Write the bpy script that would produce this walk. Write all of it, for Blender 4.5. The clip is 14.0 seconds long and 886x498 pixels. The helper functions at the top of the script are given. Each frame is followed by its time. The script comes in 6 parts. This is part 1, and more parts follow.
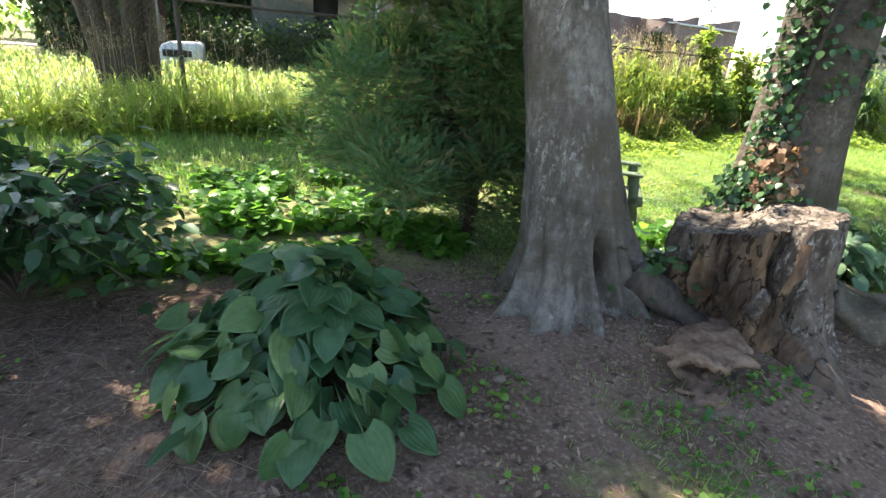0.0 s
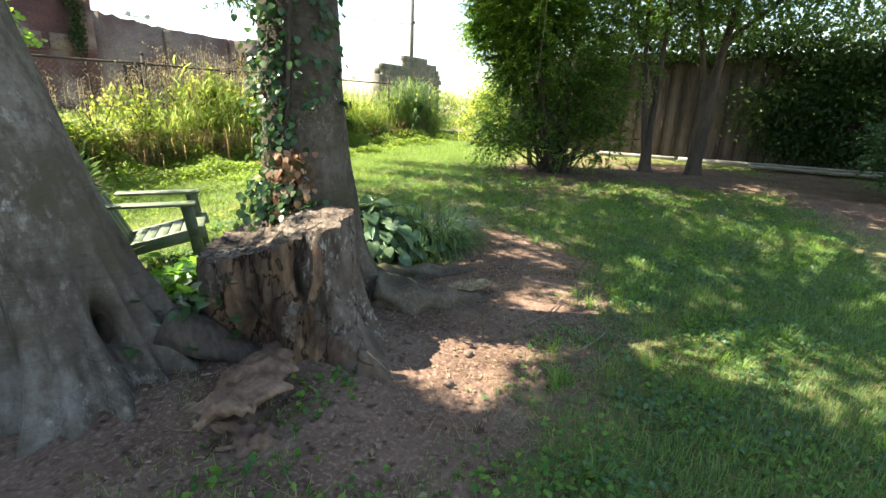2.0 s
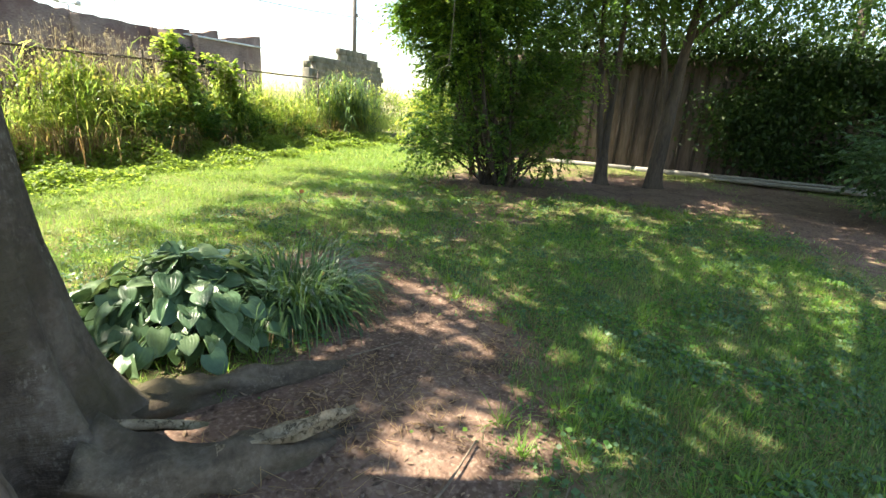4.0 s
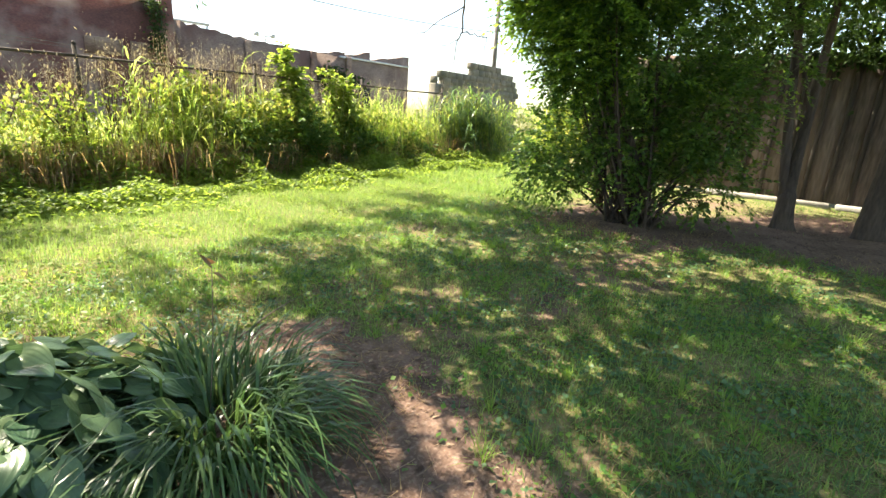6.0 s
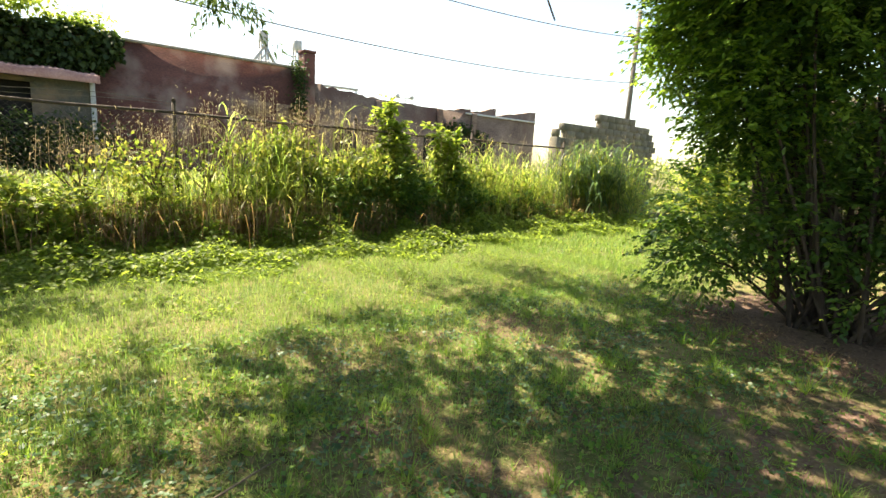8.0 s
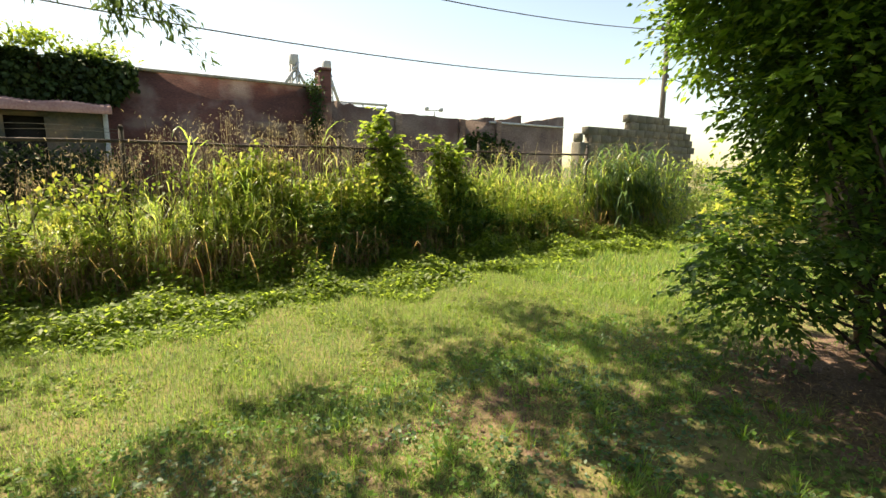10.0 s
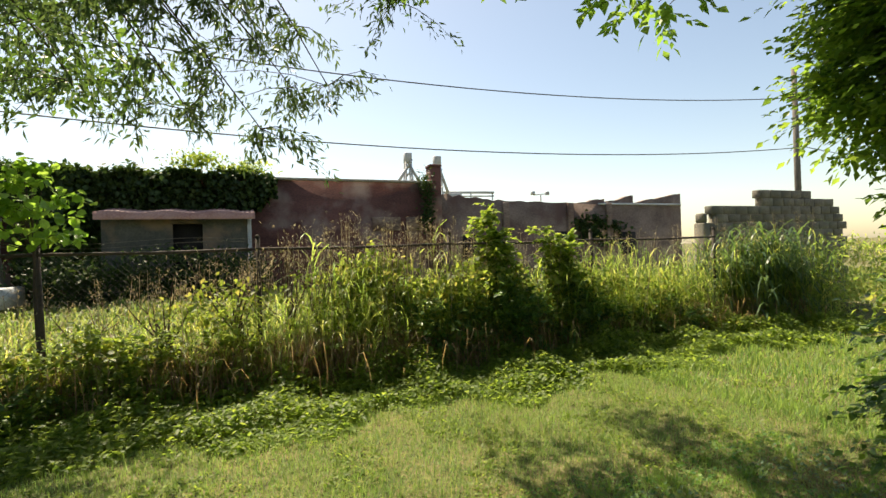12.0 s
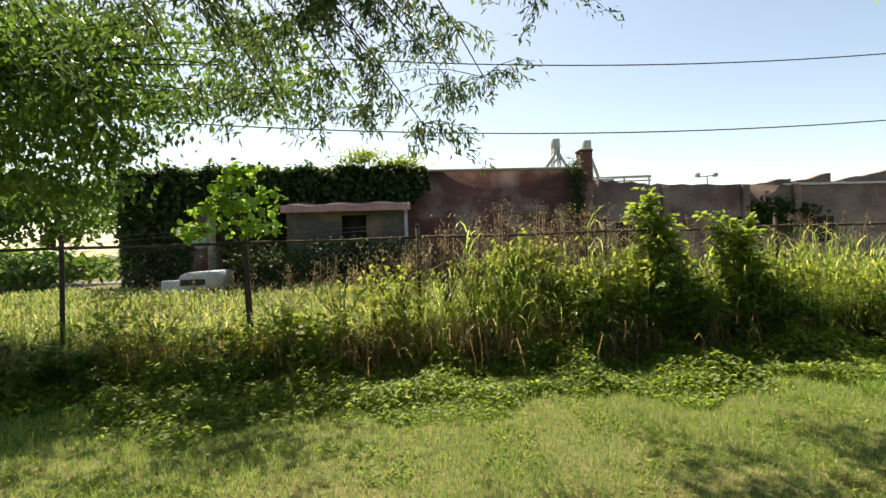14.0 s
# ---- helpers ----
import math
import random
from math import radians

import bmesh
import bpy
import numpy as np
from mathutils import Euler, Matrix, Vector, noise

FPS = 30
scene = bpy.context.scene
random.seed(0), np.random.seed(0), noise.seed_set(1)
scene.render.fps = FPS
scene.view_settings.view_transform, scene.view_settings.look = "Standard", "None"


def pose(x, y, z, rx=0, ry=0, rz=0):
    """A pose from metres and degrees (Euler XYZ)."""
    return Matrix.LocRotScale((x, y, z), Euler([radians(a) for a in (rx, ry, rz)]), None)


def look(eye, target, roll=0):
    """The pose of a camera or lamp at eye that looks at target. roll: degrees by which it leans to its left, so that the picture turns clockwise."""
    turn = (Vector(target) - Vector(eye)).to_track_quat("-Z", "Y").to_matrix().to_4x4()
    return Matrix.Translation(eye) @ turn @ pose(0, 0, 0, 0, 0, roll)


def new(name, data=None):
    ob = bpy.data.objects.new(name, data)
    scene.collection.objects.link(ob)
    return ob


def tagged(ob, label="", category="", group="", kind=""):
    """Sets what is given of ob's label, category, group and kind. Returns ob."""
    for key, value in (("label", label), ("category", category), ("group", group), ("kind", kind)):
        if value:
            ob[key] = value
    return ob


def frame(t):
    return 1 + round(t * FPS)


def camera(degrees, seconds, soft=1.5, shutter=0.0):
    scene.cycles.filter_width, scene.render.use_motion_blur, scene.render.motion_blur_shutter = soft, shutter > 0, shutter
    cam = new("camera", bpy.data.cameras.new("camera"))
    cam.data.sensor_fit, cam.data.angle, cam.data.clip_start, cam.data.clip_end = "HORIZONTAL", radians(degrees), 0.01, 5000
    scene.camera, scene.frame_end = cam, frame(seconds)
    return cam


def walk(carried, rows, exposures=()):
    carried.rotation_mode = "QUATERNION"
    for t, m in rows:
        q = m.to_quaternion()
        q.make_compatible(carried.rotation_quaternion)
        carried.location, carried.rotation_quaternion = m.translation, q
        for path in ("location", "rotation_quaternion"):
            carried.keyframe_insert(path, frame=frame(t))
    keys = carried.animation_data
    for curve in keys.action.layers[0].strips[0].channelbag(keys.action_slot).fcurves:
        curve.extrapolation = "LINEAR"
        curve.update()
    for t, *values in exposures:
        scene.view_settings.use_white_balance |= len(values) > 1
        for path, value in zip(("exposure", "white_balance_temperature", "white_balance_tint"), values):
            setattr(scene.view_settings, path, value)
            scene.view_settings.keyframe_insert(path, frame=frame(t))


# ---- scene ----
cam = camera(84.4, 14.0)
PATH = [
    (0, (0.096, 0.092, 1.47), (0.91, 1.758, 0.721), 5.0),
    (0.5, (0.106, 0.019, 1.491), (0.941, 1.708, 0.82), 5.6),
    (1, (0.207, -0.132, 1.493), (1.473, 1.276, 0.848), 5.5),
    (1.2, (0.316, -0.171, 1.489), (1.739, 1.082, 0.853), 4.7),
    (1.5, (0.536, -0.182, 1.483), (2.141, 0.847, 0.88), 4.3),
    (2, (0.875, -0.166, 1.475), (2.618, 0.615, 0.883), 2.3),
    (2.5, (1.324, -0.225, 1.462), (3.1, 0.463, 0.851), 0.8),
    (3, (1.756, -0.211, 1.455), (3.556, 0.434, 0.867), 2.6),
    (3.2, (1.967, -0.154, 1.452), (3.78, 0.457, 0.869), 3.7),
    (5.3, (3.843, 0.068, 1.408), (5.614, 0.85, 0.907), 3.6),
    (5.5, (4.048, 0.06, 1.424), (5.734, 1.002, 0.904), 2.8),
    (6, (4.468, 0.184, 1.417), (6.028, 1.31, 0.871), 3.5),
    (6.5, (4.901, 0.408, 1.447), (6.408, 1.633, 0.969), 4.6),
    (7, (5.202, 0.622, 1.438), (6.536, 2.053, 1.022), 3.8),
    (7.5, (5.522, 0.767, 1.479), (6.729, 2.316, 1.099), 3.5),
    (7.7, (5.645, 0.846, 1.464), (6.883, 2.372, 1.091), 3.6),
    (9.8, (6.957, 1.514, 1.532), (8.158, 3.075, 1.182), 1.1),
    (10, (7.046, 1.574, 1.578), (8.171, 3.193, 1.245), 0.4),
    (10.5, (7.186, 1.662, 1.714), (8.175, 3.384, 1.47), -0.7),
    (11, (7.193, 1.673, 1.776), (8.164, 3.418, 1.677), -1.2),
    (11.5, (7.172, 1.698, 1.762), (8.092, 3.474, 1.744), -1.6),
    (12, (7.116, 1.727, 1.742), (7.872, 3.578, 1.752), -1.9),
    (12.5, (7.053, 1.716, 1.742), (7.594, 3.642, 1.758), -2.1),
    (13, (7.014, 1.724, 1.732), (7.35, 3.696, 1.738), -2.1),
    (13.5, (7.015, 1.722, 1.733), (7.224, 3.711, 1.726), -2.2),
    (14, (7.019, 1.708, 1.73), (7.199, 3.7, 1.714), -1.9),
]
EXPOSURES = [(0.0, 2.51, 6900, 9), (0.7, 2.31, 6900, 9), (1.5, 2.2, 7200, 7), (3.0, 2.23, 7300, 6), (5.5, 2.24, 7500, 8), (6.5, 2.18, 7600, 9), (7.5, 2.0, 8000, 9), (10.0, 1.34, 8600, 9), (11.0, 1.07, 8400, 9), (14.0, 0.98, 8000, 9)]
walk(cam, [(t, look(eye, target, roll)) for t, eye, target, roll in PATH], EXPOSURES)


# ---- light ----
SUN_AZ, SUN_EL = radians(-12), radians(55)      # azimuth from +y towards +x, elevation
world = bpy.data.worlds.new("sky")
scene.world = world
world.use_nodes = True
sky = world.node_tree.nodes.new("ShaderNodeTexSky")
sky.sky_type, sky.sun_disc = "NISHITA", False
sky.sun_elevation, sky.sun_rotation = SUN_EL, SUN_AZ
sky.dust_density, sky.air_density, sky.ozone_density = 0.8, 1.0, 1.3
world.node_tree.links.new(sky.outputs[0], world.node_tree.nodes["Background"].inputs[0])
world.node_tree.nodes["Background"].inputs[1].default_value = 0.1
sun = new("sun", bpy.data.lights.new("sun", "SUN"))
sun.data.energy, sun.data.angle, sun.data.color = 5.0, radians(0.53), (1.0, 0.95, 0.86)
TO_SUN = Vector((math.sin(SUN_AZ) * math.cos(SUN_EL), math.cos(SUN_AZ) * math.cos(SUN_EL), math.sin(SUN_EL)))
sun.matrix_world = look((0, 0, 30), Vector((0, 0, 30)) - TO_SUN)


# ---- materials ----
def surface(name, dark, light, rough=0.85, coarse=3.0, fine=40.0, bump=0.25, metal=0.0, stretch=(1, 1, 1), tint=None, tint_scale=1.2, vary=0.0):
    """An opaque surface: two tones by coarse and fine noise, an optional third tone in patches, bump."""
    m = bpy.data.materials.new(name)
    m.use_nodes = True
    n, link = m.node_tree.nodes, m.node_tree.links.new
    p = n["Principled BSDF"]
    geo = n.new("ShaderNodeNewGeometry")
    mp = n.new("ShaderNodeMapping")
    mp.inputs["Scale"].default_value = stretch
    link(geo.outputs["Position"], mp.inputs[0])
    a, b = n.new("ShaderNodeTexNoise"), n.new("ShaderNodeTexNoise")
    for t, s, d in ((a, coarse, 4.0), (b, fine, 6.0)):
        t.inputs["Scale"].default_value, t.inputs["Detail"].default_value = s, d
        link(mp.outputs[0], t.inputs["Vector"])
    add = n.new("ShaderNodeMath")
    add.operation = "ADD"
    link(a.outputs[0], add.inputs[0])
    link(b.outputs[0], add.inputs[1])
    r = n.new("ShaderNodeMapRange")
    r.inputs[1].default_value, r.inputs[2].default_value = 0.72, 1.28
    link(add.outputs[0], r.inputs[0])
    mix = n.new("ShaderNodeMixRGB")
    mix.inputs[1].default_value, mix.inputs[2].default_value = (*dark, 1), (*light, 1)
    link(r.outputs[0], mix.inputs[0])
    out = mix.outputs[0]
    if tint:
        c = n.new("ShaderNodeTexNoise")
        c.inputs["Scale"].default_value, c.inputs["Detail"].default_value = tint_scale, 5.0
        link(geo.outputs["Position"], c.inputs["Vector"])
        k = n.new("ShaderNodeMapRange")
        k.inputs[1].default_value, k.inputs[2].default_value = 0.5, 0.66
        link(c.outputs[0], k.inputs[0])
        mix2 = n.new("ShaderNodeMixRGB")
        mix2.inputs[2].default_value = (*tint, 1)
        link(k.outputs[0], mix2.inputs[0])
        link(out, mix2.inputs[1])
        out = mix2.outputs[0]
    if vary:
        info = n.new("ShaderNodeObjectInfo")
        hsv = n.new("ShaderNodeHueSaturation")
        v = n.new("ShaderNodeMapRange")
        v.inputs[3].default_value, v.inputs[4].default_value = 1 - vary, 1 + vary
        link(info.outputs["Random"], v.inputs[0])
        link(v.outputs[0], hsv.inputs["Value"])
        link(out, hsv.inputs["Color"])
        out = hsv.outputs[0]
    link(out, p.inputs["Base Color"])
    p.inputs["Roughness"].default_value, p.inputs["Metallic"].default_value = rough, metal
    if bump:
        bp = n.new("ShaderNodeBump")
        bp.inputs["Strength"].default_value, bp.inputs["Distance"].default_value = bump, 0.03
        link(add.outputs[0], bp.inputs["Height"])
        link(bp.outputs[0], p.inputs["Normal"])
    return m


def bark(name, tones, coarse, fine, stretch, crack=(3.0, 0.06), pale=None, moss=None, bump=0.8, wrinkle=0.0):
    """Bark or rotten wood: three tones, dark cracks between plates, pale flecks and moss in patches."""
    m = bpy.data.materials.new(name)
    m.use_nodes = True
    n, link = m.node_tree.nodes, m.node_tree.links.new
    p = n["Principled BSDF"]
    geo = n.new("ShaderNodeNewGeometry")

    def mapped(scale):
        mp = n.new("ShaderNodeMapping")
        mp.inputs["Scale"].default_value = scale
        link(geo.outputs["Position"], mp.inputs[0])
        return mp.outputs[0]

    def noise_node(vec, scale, detail=8.0, rough=0.62):
        t = n.new("ShaderNodeTexNoise")
        t.inputs["Scale"].default_value, t.inputs["Detail"].default_value, t.inputs["Roughness"].default_value = scale, detail, rough
        link(vec, t.inputs["Vector"])
        return t

    def math_node(op, a, b):
        k = n.new("ShaderNodeMath")
        k.operation = op
        for i, v in enumerate((a, b)):
            if isinstance(v, float):
                k.inputs[i].default_value = v
            else:
                link(v, k.inputs[i])
        return k.outputs[0]

    def span(v, lo, hi):
        k = n.new("ShaderNodeMapRange")
        k.inputs[1].default_value, k.inputs[2].default_value = lo, hi
        link(v, k.inputs[0])
        return k.outputs[0]

    def mix(f, a, b):
        x = n.new("ShaderNodeMixRGB")
        link(f, x.inputs[0])
        for i, c in ((1, a), (2, b)):
            if isinstance(c, tuple):
                x.inputs[i].default_value = (*c, 1)
            else:
                link(c, x.inputs[i])
        return x.outputs[0]

    base = mapped(stretch)
    a, b = noise_node(base, coarse), noise_node(base, fine, 8.0, 0.7)
    tone = math_node("ADD", math_node("MULTIPLY", a.outputs[0], 0.6), math_node("MULTIPLY", b.outputs[0], 0.4))
    colour = mix(span(tone, 0.36, 0.52), tones[0], tones[1])
    colour = mix(span(tone, 0.5, 0.66), colour, tones[2])
    gap = None
    if crack:
        bend = n.new("ShaderNodeMixRGB")
        bend.blend_type, bend.inputs[0].default_value = "ADD", 0.22
        link(base, bend.inputs[1])
        link(noise_node(base, coarse * 2.0).outputs["Color"], bend.inputs[2])
        cell = n.new("ShaderNodeTexVoronoi")
        cell.feature = "DISTANCE_TO_EDGE"
        cell.inputs["Scale"].default_value = crack[0]
        link(bend.outputs[0], cell.inputs["Vector"])
        gap = span(cell.outputs["Distance"], 0.0, crack[1])
        colour = mix(gap, tuple(0.45 * c for c in tones[0]), colour)
    if pale:
        fleck = math_node("MULTIPLY", span(noise_node(geo.outputs["Position"], 2.6).outputs[0], 0.48, 0.62), span(noise_node(base, fine * 1.6, 6.0, 0.75).outputs[0], 0.52, 0.62))
        colour = mix(fleck, colour, pale)
    if moss:
        colour = mix(span(noise_node(geo.outputs["Position"], 2.1).outputs[0], 0.52, 0.66), colour, moss)
    link(colour, p.inputs["Base Color"])
    p.inputs["Roughness"].default_value = 0.95
    p.inputs["Specular IOR Level"].default_value = 0.25
    tall = math_node("ADD", tone, math_node("MULTIPLY", gap, 0.35)) if crack else tone
    if wrinkle:
        tall = math_node("ADD", tall, math_node("MULTIPLY", noise_node(mapped((0.7, 0.7, 6.0)), 5.0, 5.0).outputs[0], wrinkle))
    bp = n.new("ShaderNodeBump")
    bp.inputs["Strength"].default_value, bp.inputs["Distance"].default_value = bump, 0.025
    link(tall, bp.inputs["Height"])
    link(bp.outputs[0], p.inputs["Normal"])
    return m


def leafy(name, colours, through_light=0.45, rough=0.5, per_object=False, patch=None):
    """Leaves or blades: tone by piece, part of the light comes through. patch: a second tone in large patches."""
    m = bpy.data.materials.new(name)
    m.use_nodes = True
    n, link = m.node_tree.nodes, m.node_tree.links.new
    p = n["Principled BSDF"]
    ramp = n.new("ShaderNodeValToRGB")
    e = ramp.color_ramp.elements
    while len(e) < len(colours):
        e.new(0.5)
    for i, c in enumerate(colours):
        e[i].position, e[i].color = i / max(1, len(colours) - 1), (*c, 1)
    if per_object:
        link(n.new("ShaderNodeObjectInfo").outputs["Random"], ramp.inputs[0])
    else:
        link(n.new("ShaderNodeNewGeometry").outputs["Random Per Island"], ramp.inputs[0])
    out = ramp.outputs[0]
    geo = n.new("ShaderNodeNewGeometry")
    big = n.new("ShaderNodeTexNoise")
    big.inputs["Scale"].default_value, big.inputs["Detail"].default_value = 0.9, 5.0
    link(geo.outputs["Position"], big.inputs["Vector"])
    if patch:
        k = n.new("ShaderNodeMapRange")
        k.inputs[1].default_value, k.inputs[2].default_value = 0.46, 0.64
        link(big.outputs[0], k.inputs[0])
        mx = n.new("ShaderNodeMixRGB")
        mx.inputs[2].default_value = (*patch, 1)
        link(k.outputs[0], mx.inputs[0])
        link(out, mx.inputs[1])
        out = mx.outputs[0]
    fine = n.new("ShaderNodeTexNoise")
    fine.inputs["Scale"].default_value = 35.0
    link(geo.outputs["Position"], fine.inputs["Vector"])
    v = n.new("ShaderNodeMapRange")
    v.inputs[3].default_value, v.inputs[4].default_value = 0.65, 1.35
    link(fine.outputs[0], v.inputs[0])
    hsv = n.new("ShaderNodeHueSaturation")
    link(v.outputs[0], hsv.inputs["Value"])
    link(out, hsv.inputs["Color"])
    out = hsv.outputs[0]
    link(out, p.inputs["Base Color"])
    p.inputs["Roughness"].default_value = rough
    p.inputs["Specular IOR Level"].default_value = 0.35
    tr = n.new("ShaderNodeBsdfTranslucent")
    warm = n.new("ShaderNodeMixRGB")
    warm.blend_type = "MULTIPLY"
    warm.inputs[0].default_value, warm.inputs[2].default_value = 1.0, (1.4, 1.2, 0.5, 1)
    link(out, warm.inputs[1])
    gain = n.new("ShaderNodeMixRGB")
    gain.blend_type = "ADD"
    gain.inputs[0].default_value = 1.0
    link(warm.outputs[0], gain.inputs[1])
    link(out, gain.inputs[2])
    link(gain.outputs[0], tr.inputs[0])
    ms = n.new("ShaderNodeMixShader")
    ms.inputs[0].default_value = through_light
    link(p.outputs[0], ms.inputs[1])
    link(tr.outputs[0], ms.inputs[2])
    link(ms.outputs[0], n["Material Output"].inputs["Surface"])
    return m


def ground_material():
    """Soil where the attribute "soil" is high, thatch and clipped grass elsewhere, road-free field far off."""
    m = bpy.data.materials.new("ground")
    m.use_nodes = True
    n, link = m.node_tree.nodes, m.node_tree.links.new
    p = n["Principled BSDF"]
    geo, at = n.new("ShaderNodeNewGeometry"), n.new("ShaderNodeAttribute")
    at.attribute_name = "soil"

    def noise_node(scale, detail=5.0):
        t = n.new("ShaderNodeTexNoise")
        t.inputs["Scale"].default_value, t.inputs["Detail"].default_value = scale, detail
        link(geo.outputs["Position"], t.inputs["Vector"])
        return t.outputs[0]

    def ramp(socket, lo, hi, c1, c2):
        r = n.new("ShaderNodeMapRange")
        r.inputs[1].default_value, r.inputs[2].default_value = lo, hi
        link(socket, r.inputs[0])
        x = n.new("ShaderNodeMixRGB")
        link(r.outputs[0], x.inputs[0])
        for i, c in ((1, c1), (2, c2)):
            if isinstance(c, tuple):
                x.inputs[i].default_value = (*c, 1)
            else:
                link(c, x.inputs[i])
        return x.outputs[0]

    soil = ramp(noise_node(2.2), 0.35, 0.68, (0.105, 0.064, 0.047), (0.19, 0.122, 0.092))
    soil = ramp(noise_node(48.0), 0.5, 0.72, soil, (0.265, 0.187, 0.145))
    soil = ramp(noise_node(17.0), 0.56, 0.7, soil, (0.06, 0.036, 0.026))
    turf = ramp(noise_node(1.6), 0.38, 0.64, (0.085, 0.11, 0.035), (0.18, 0.16, 0.07))
    turf = ramp(noise_node(30.0), 0.48, 0.7, turf, (0.24, 0.18, 0.1))
    turf = ramp(noise_node(13.0), 0.55, 0.68, turf, (0.05, 0.05, 0.022))
    fac = n.new("ShaderNodeMath")
    fac.operation = "ADD"
    link(at.outputs["Fac"], fac.inputs[0])
    wob = n.new("ShaderNodeMath")
    wob.operation = "MULTIPLY_ADD"
    link(noise_node(5.0), wob.inputs[0])
    wob.inputs[1].default_value, wob.inputs[2].default_value = 0.9, -0.45
    link(wob.outputs[0], fac.inputs[1])
    link(ramp(fac.outputs[0], 0.4, 0.62, turf, soil), p.inputs["Base Color"])
    p.inputs["Roughness"].default_value = 0.95
    p.inputs["Specular IOR Level"].default_value = 0.2
    bp = n.new("ShaderNodeBump")
    bp.inputs["Strength"].default_value, bp.inputs["Distance"].default_value = 0.7, 0.03
    link(noise_node(28.0, 8.0), bp.inputs["Height"])
    link(bp.outputs[0], p.inputs["Normal"])
    return m


GROUND = ground_material()
BARK_GREY = bark("bark_grey", ((0.048, 0.036, 0.028), (0.13, 0.106, 0.086), (0.27, 0.235, 0.205)), 1.9, 18, (1, 1, 0.55), None, (0.33, 0.3, 0.265), (0.09, 0.072, 0.048), 0.9, 0.9)
BARK_BROWN = bark("bark_brown", ((0.04, 0.03, 0.023), (0.095, 0.074, 0.058), (0.175, 0.145, 0.118)), 2.2, 26, (1, 1, 0.8), None, (0.21, 0.185, 0.15), (0.07, 0.057, 0.035), 0.9, 0.7)
STUMP_BARK = bark("stump_bark", ((0.042, 0.029, 0.022), (0.115, 0.085, 0.066), (0.21, 0.165, 0.135)), 4.0, 24, (1, 1, 0.4), (4.0, 0.012), (0.36, 0.32, 0.275), (0.085, 0.058, 0.043), 0.9)
MOSSY_ROOT = bark("mossy_root", ((0.045, 0.033, 0.024), (0.1, 0.078, 0.056), (0.165, 0.132, 0.1)), 4.0, 30, (1, 1, 1), None, (0.2, 0.165, 0.12), (0.075, 0.064, 0.036), 0.9)
PALE_WOOD = bark("pale_broken_wood", ((0.16, 0.12, 0.08), (0.28, 0.22, 0.15), (0.4, 0.33, 0.24)), 9.0, 50, (1, 1, 1), (8.0, 0.05), None, (0.2, 0.19, 0.1), 0.8)
BARK_DARK = surface("bark_dark", (0.03, 0.022, 0.017), (0.1, 0.074, 0.055), 0.95, 4, 30, 0.7, stretch=(1, 1, 0.25))
BARK_JUNIPER = surface("bark_juniper", (0.07, 0.045, 0.03), (0.16, 0.1, 0.07), 0.95, 6, 40, 0.6, stretch=(1, 1, 0.2))
ROT_WOOD = bark("rotten_wood", ((0.03, 0.017, 0.012), (0.115, 0.07, 0.045), (0.27, 0.16, 0.09)), 5.0, 30, (1, 1, 0.35), (7.0, 0.04), None, (0.1, 0.075, 0.06), 1.0)
STUMP_TOP = bark("stump_top", ((0.045, 0.034, 0.028), (0.14, 0.11, 0.088), (0.29, 0.24, 0.2)), 5.0, 40, (1, 1, 1), (9.0, 0.06), None, (0.17, 0.12, 0.09), 1.0)
# Near-black colour for the shade inside the trunk's crevice.
CREVICE_SHADE = surface("crevice_shade", (0.015, 0.01, 0.008), (0.05, 0.032, 0.022), 1.0, 6, 30, 0.6)
BARK_SLAB = bark("bark_slab", ((0.1, 0.058, 0.042), (0.22, 0.137, 0.097), (0.36, 0.24, 0.175)), 6.0, 40, (1, 1, 1), None, None, (0.15, 0.092, 0.068), 1.0)
TWIG = surface("twig", (0.1, 0.075, 0.055), (0.24, 0.18, 0.13), 0.9, 10, 60, 0.3)
GREEN_PLASTIC = surface("green_plastic", (0.07, 0.095, 0.05), (0.12, 0.15, 0.085), 0.55, 3, 40, 0.08, tint=(0.16, 0.17, 0.12), tint_scale=5)
STEEL = surface("weathered_steel", (0.1, 0.085, 0.075), (0.22, 0.2, 0.18), 0.7, 6, 60, 0.2, metal=0.3)
RUST_DARK = surface("rusted_rail", (0.035, 0.028, 0.024), (0.09, 0.065, 0.05), 0.85, 6, 60, 0.2)
BRICK_RED = surface("old_brick", (0.075, 0.032, 0.028), (0.175, 0.07, 0.056), 0.95, 0.8, 9, 0.4, stretch=(1, 1, 2.5), tint=(0.27, 0.2, 0.17), tint_scale=0.5)
BRICK_PALE = surface("stained_masonry", (0.115, 0.074, 0.058), (0.29, 0.205, 0.16), 0.95, 0.7, 8, 0.4, stretch=(1, 1, 2), tint=(0.13, 0.07, 0.055), tint_scale=0.6)
COPING = surface("coping", (0.2, 0.18, 0.16), (0.42, 0.38, 0.34), 0.9, 1.5, 15, 0.4)
CONCRETE = surface("concrete_block", (0.13, 0.115, 0.095), (0.28, 0.25, 0.2), 0.95, 2.5, 25, 0.5, tint=(0.16, 0.15, 0.12), tint_scale=1.0, vary=0.12)
SHEET = surface("galvanised_sheet", (0.045, 0.048, 0.042), (0.1, 0.1, 0.09), 0.6, 1.5, 14, 0.1, metal=0.2, tint=(0.2, 0.14, 0.1), tint_scale=0.9)
RED_ROOF = surface("faded_red_roof", (0.3, 0.14, 0.12), (0.48, 0.28, 0.24), 0.7, 1.2, 14, 0.15)
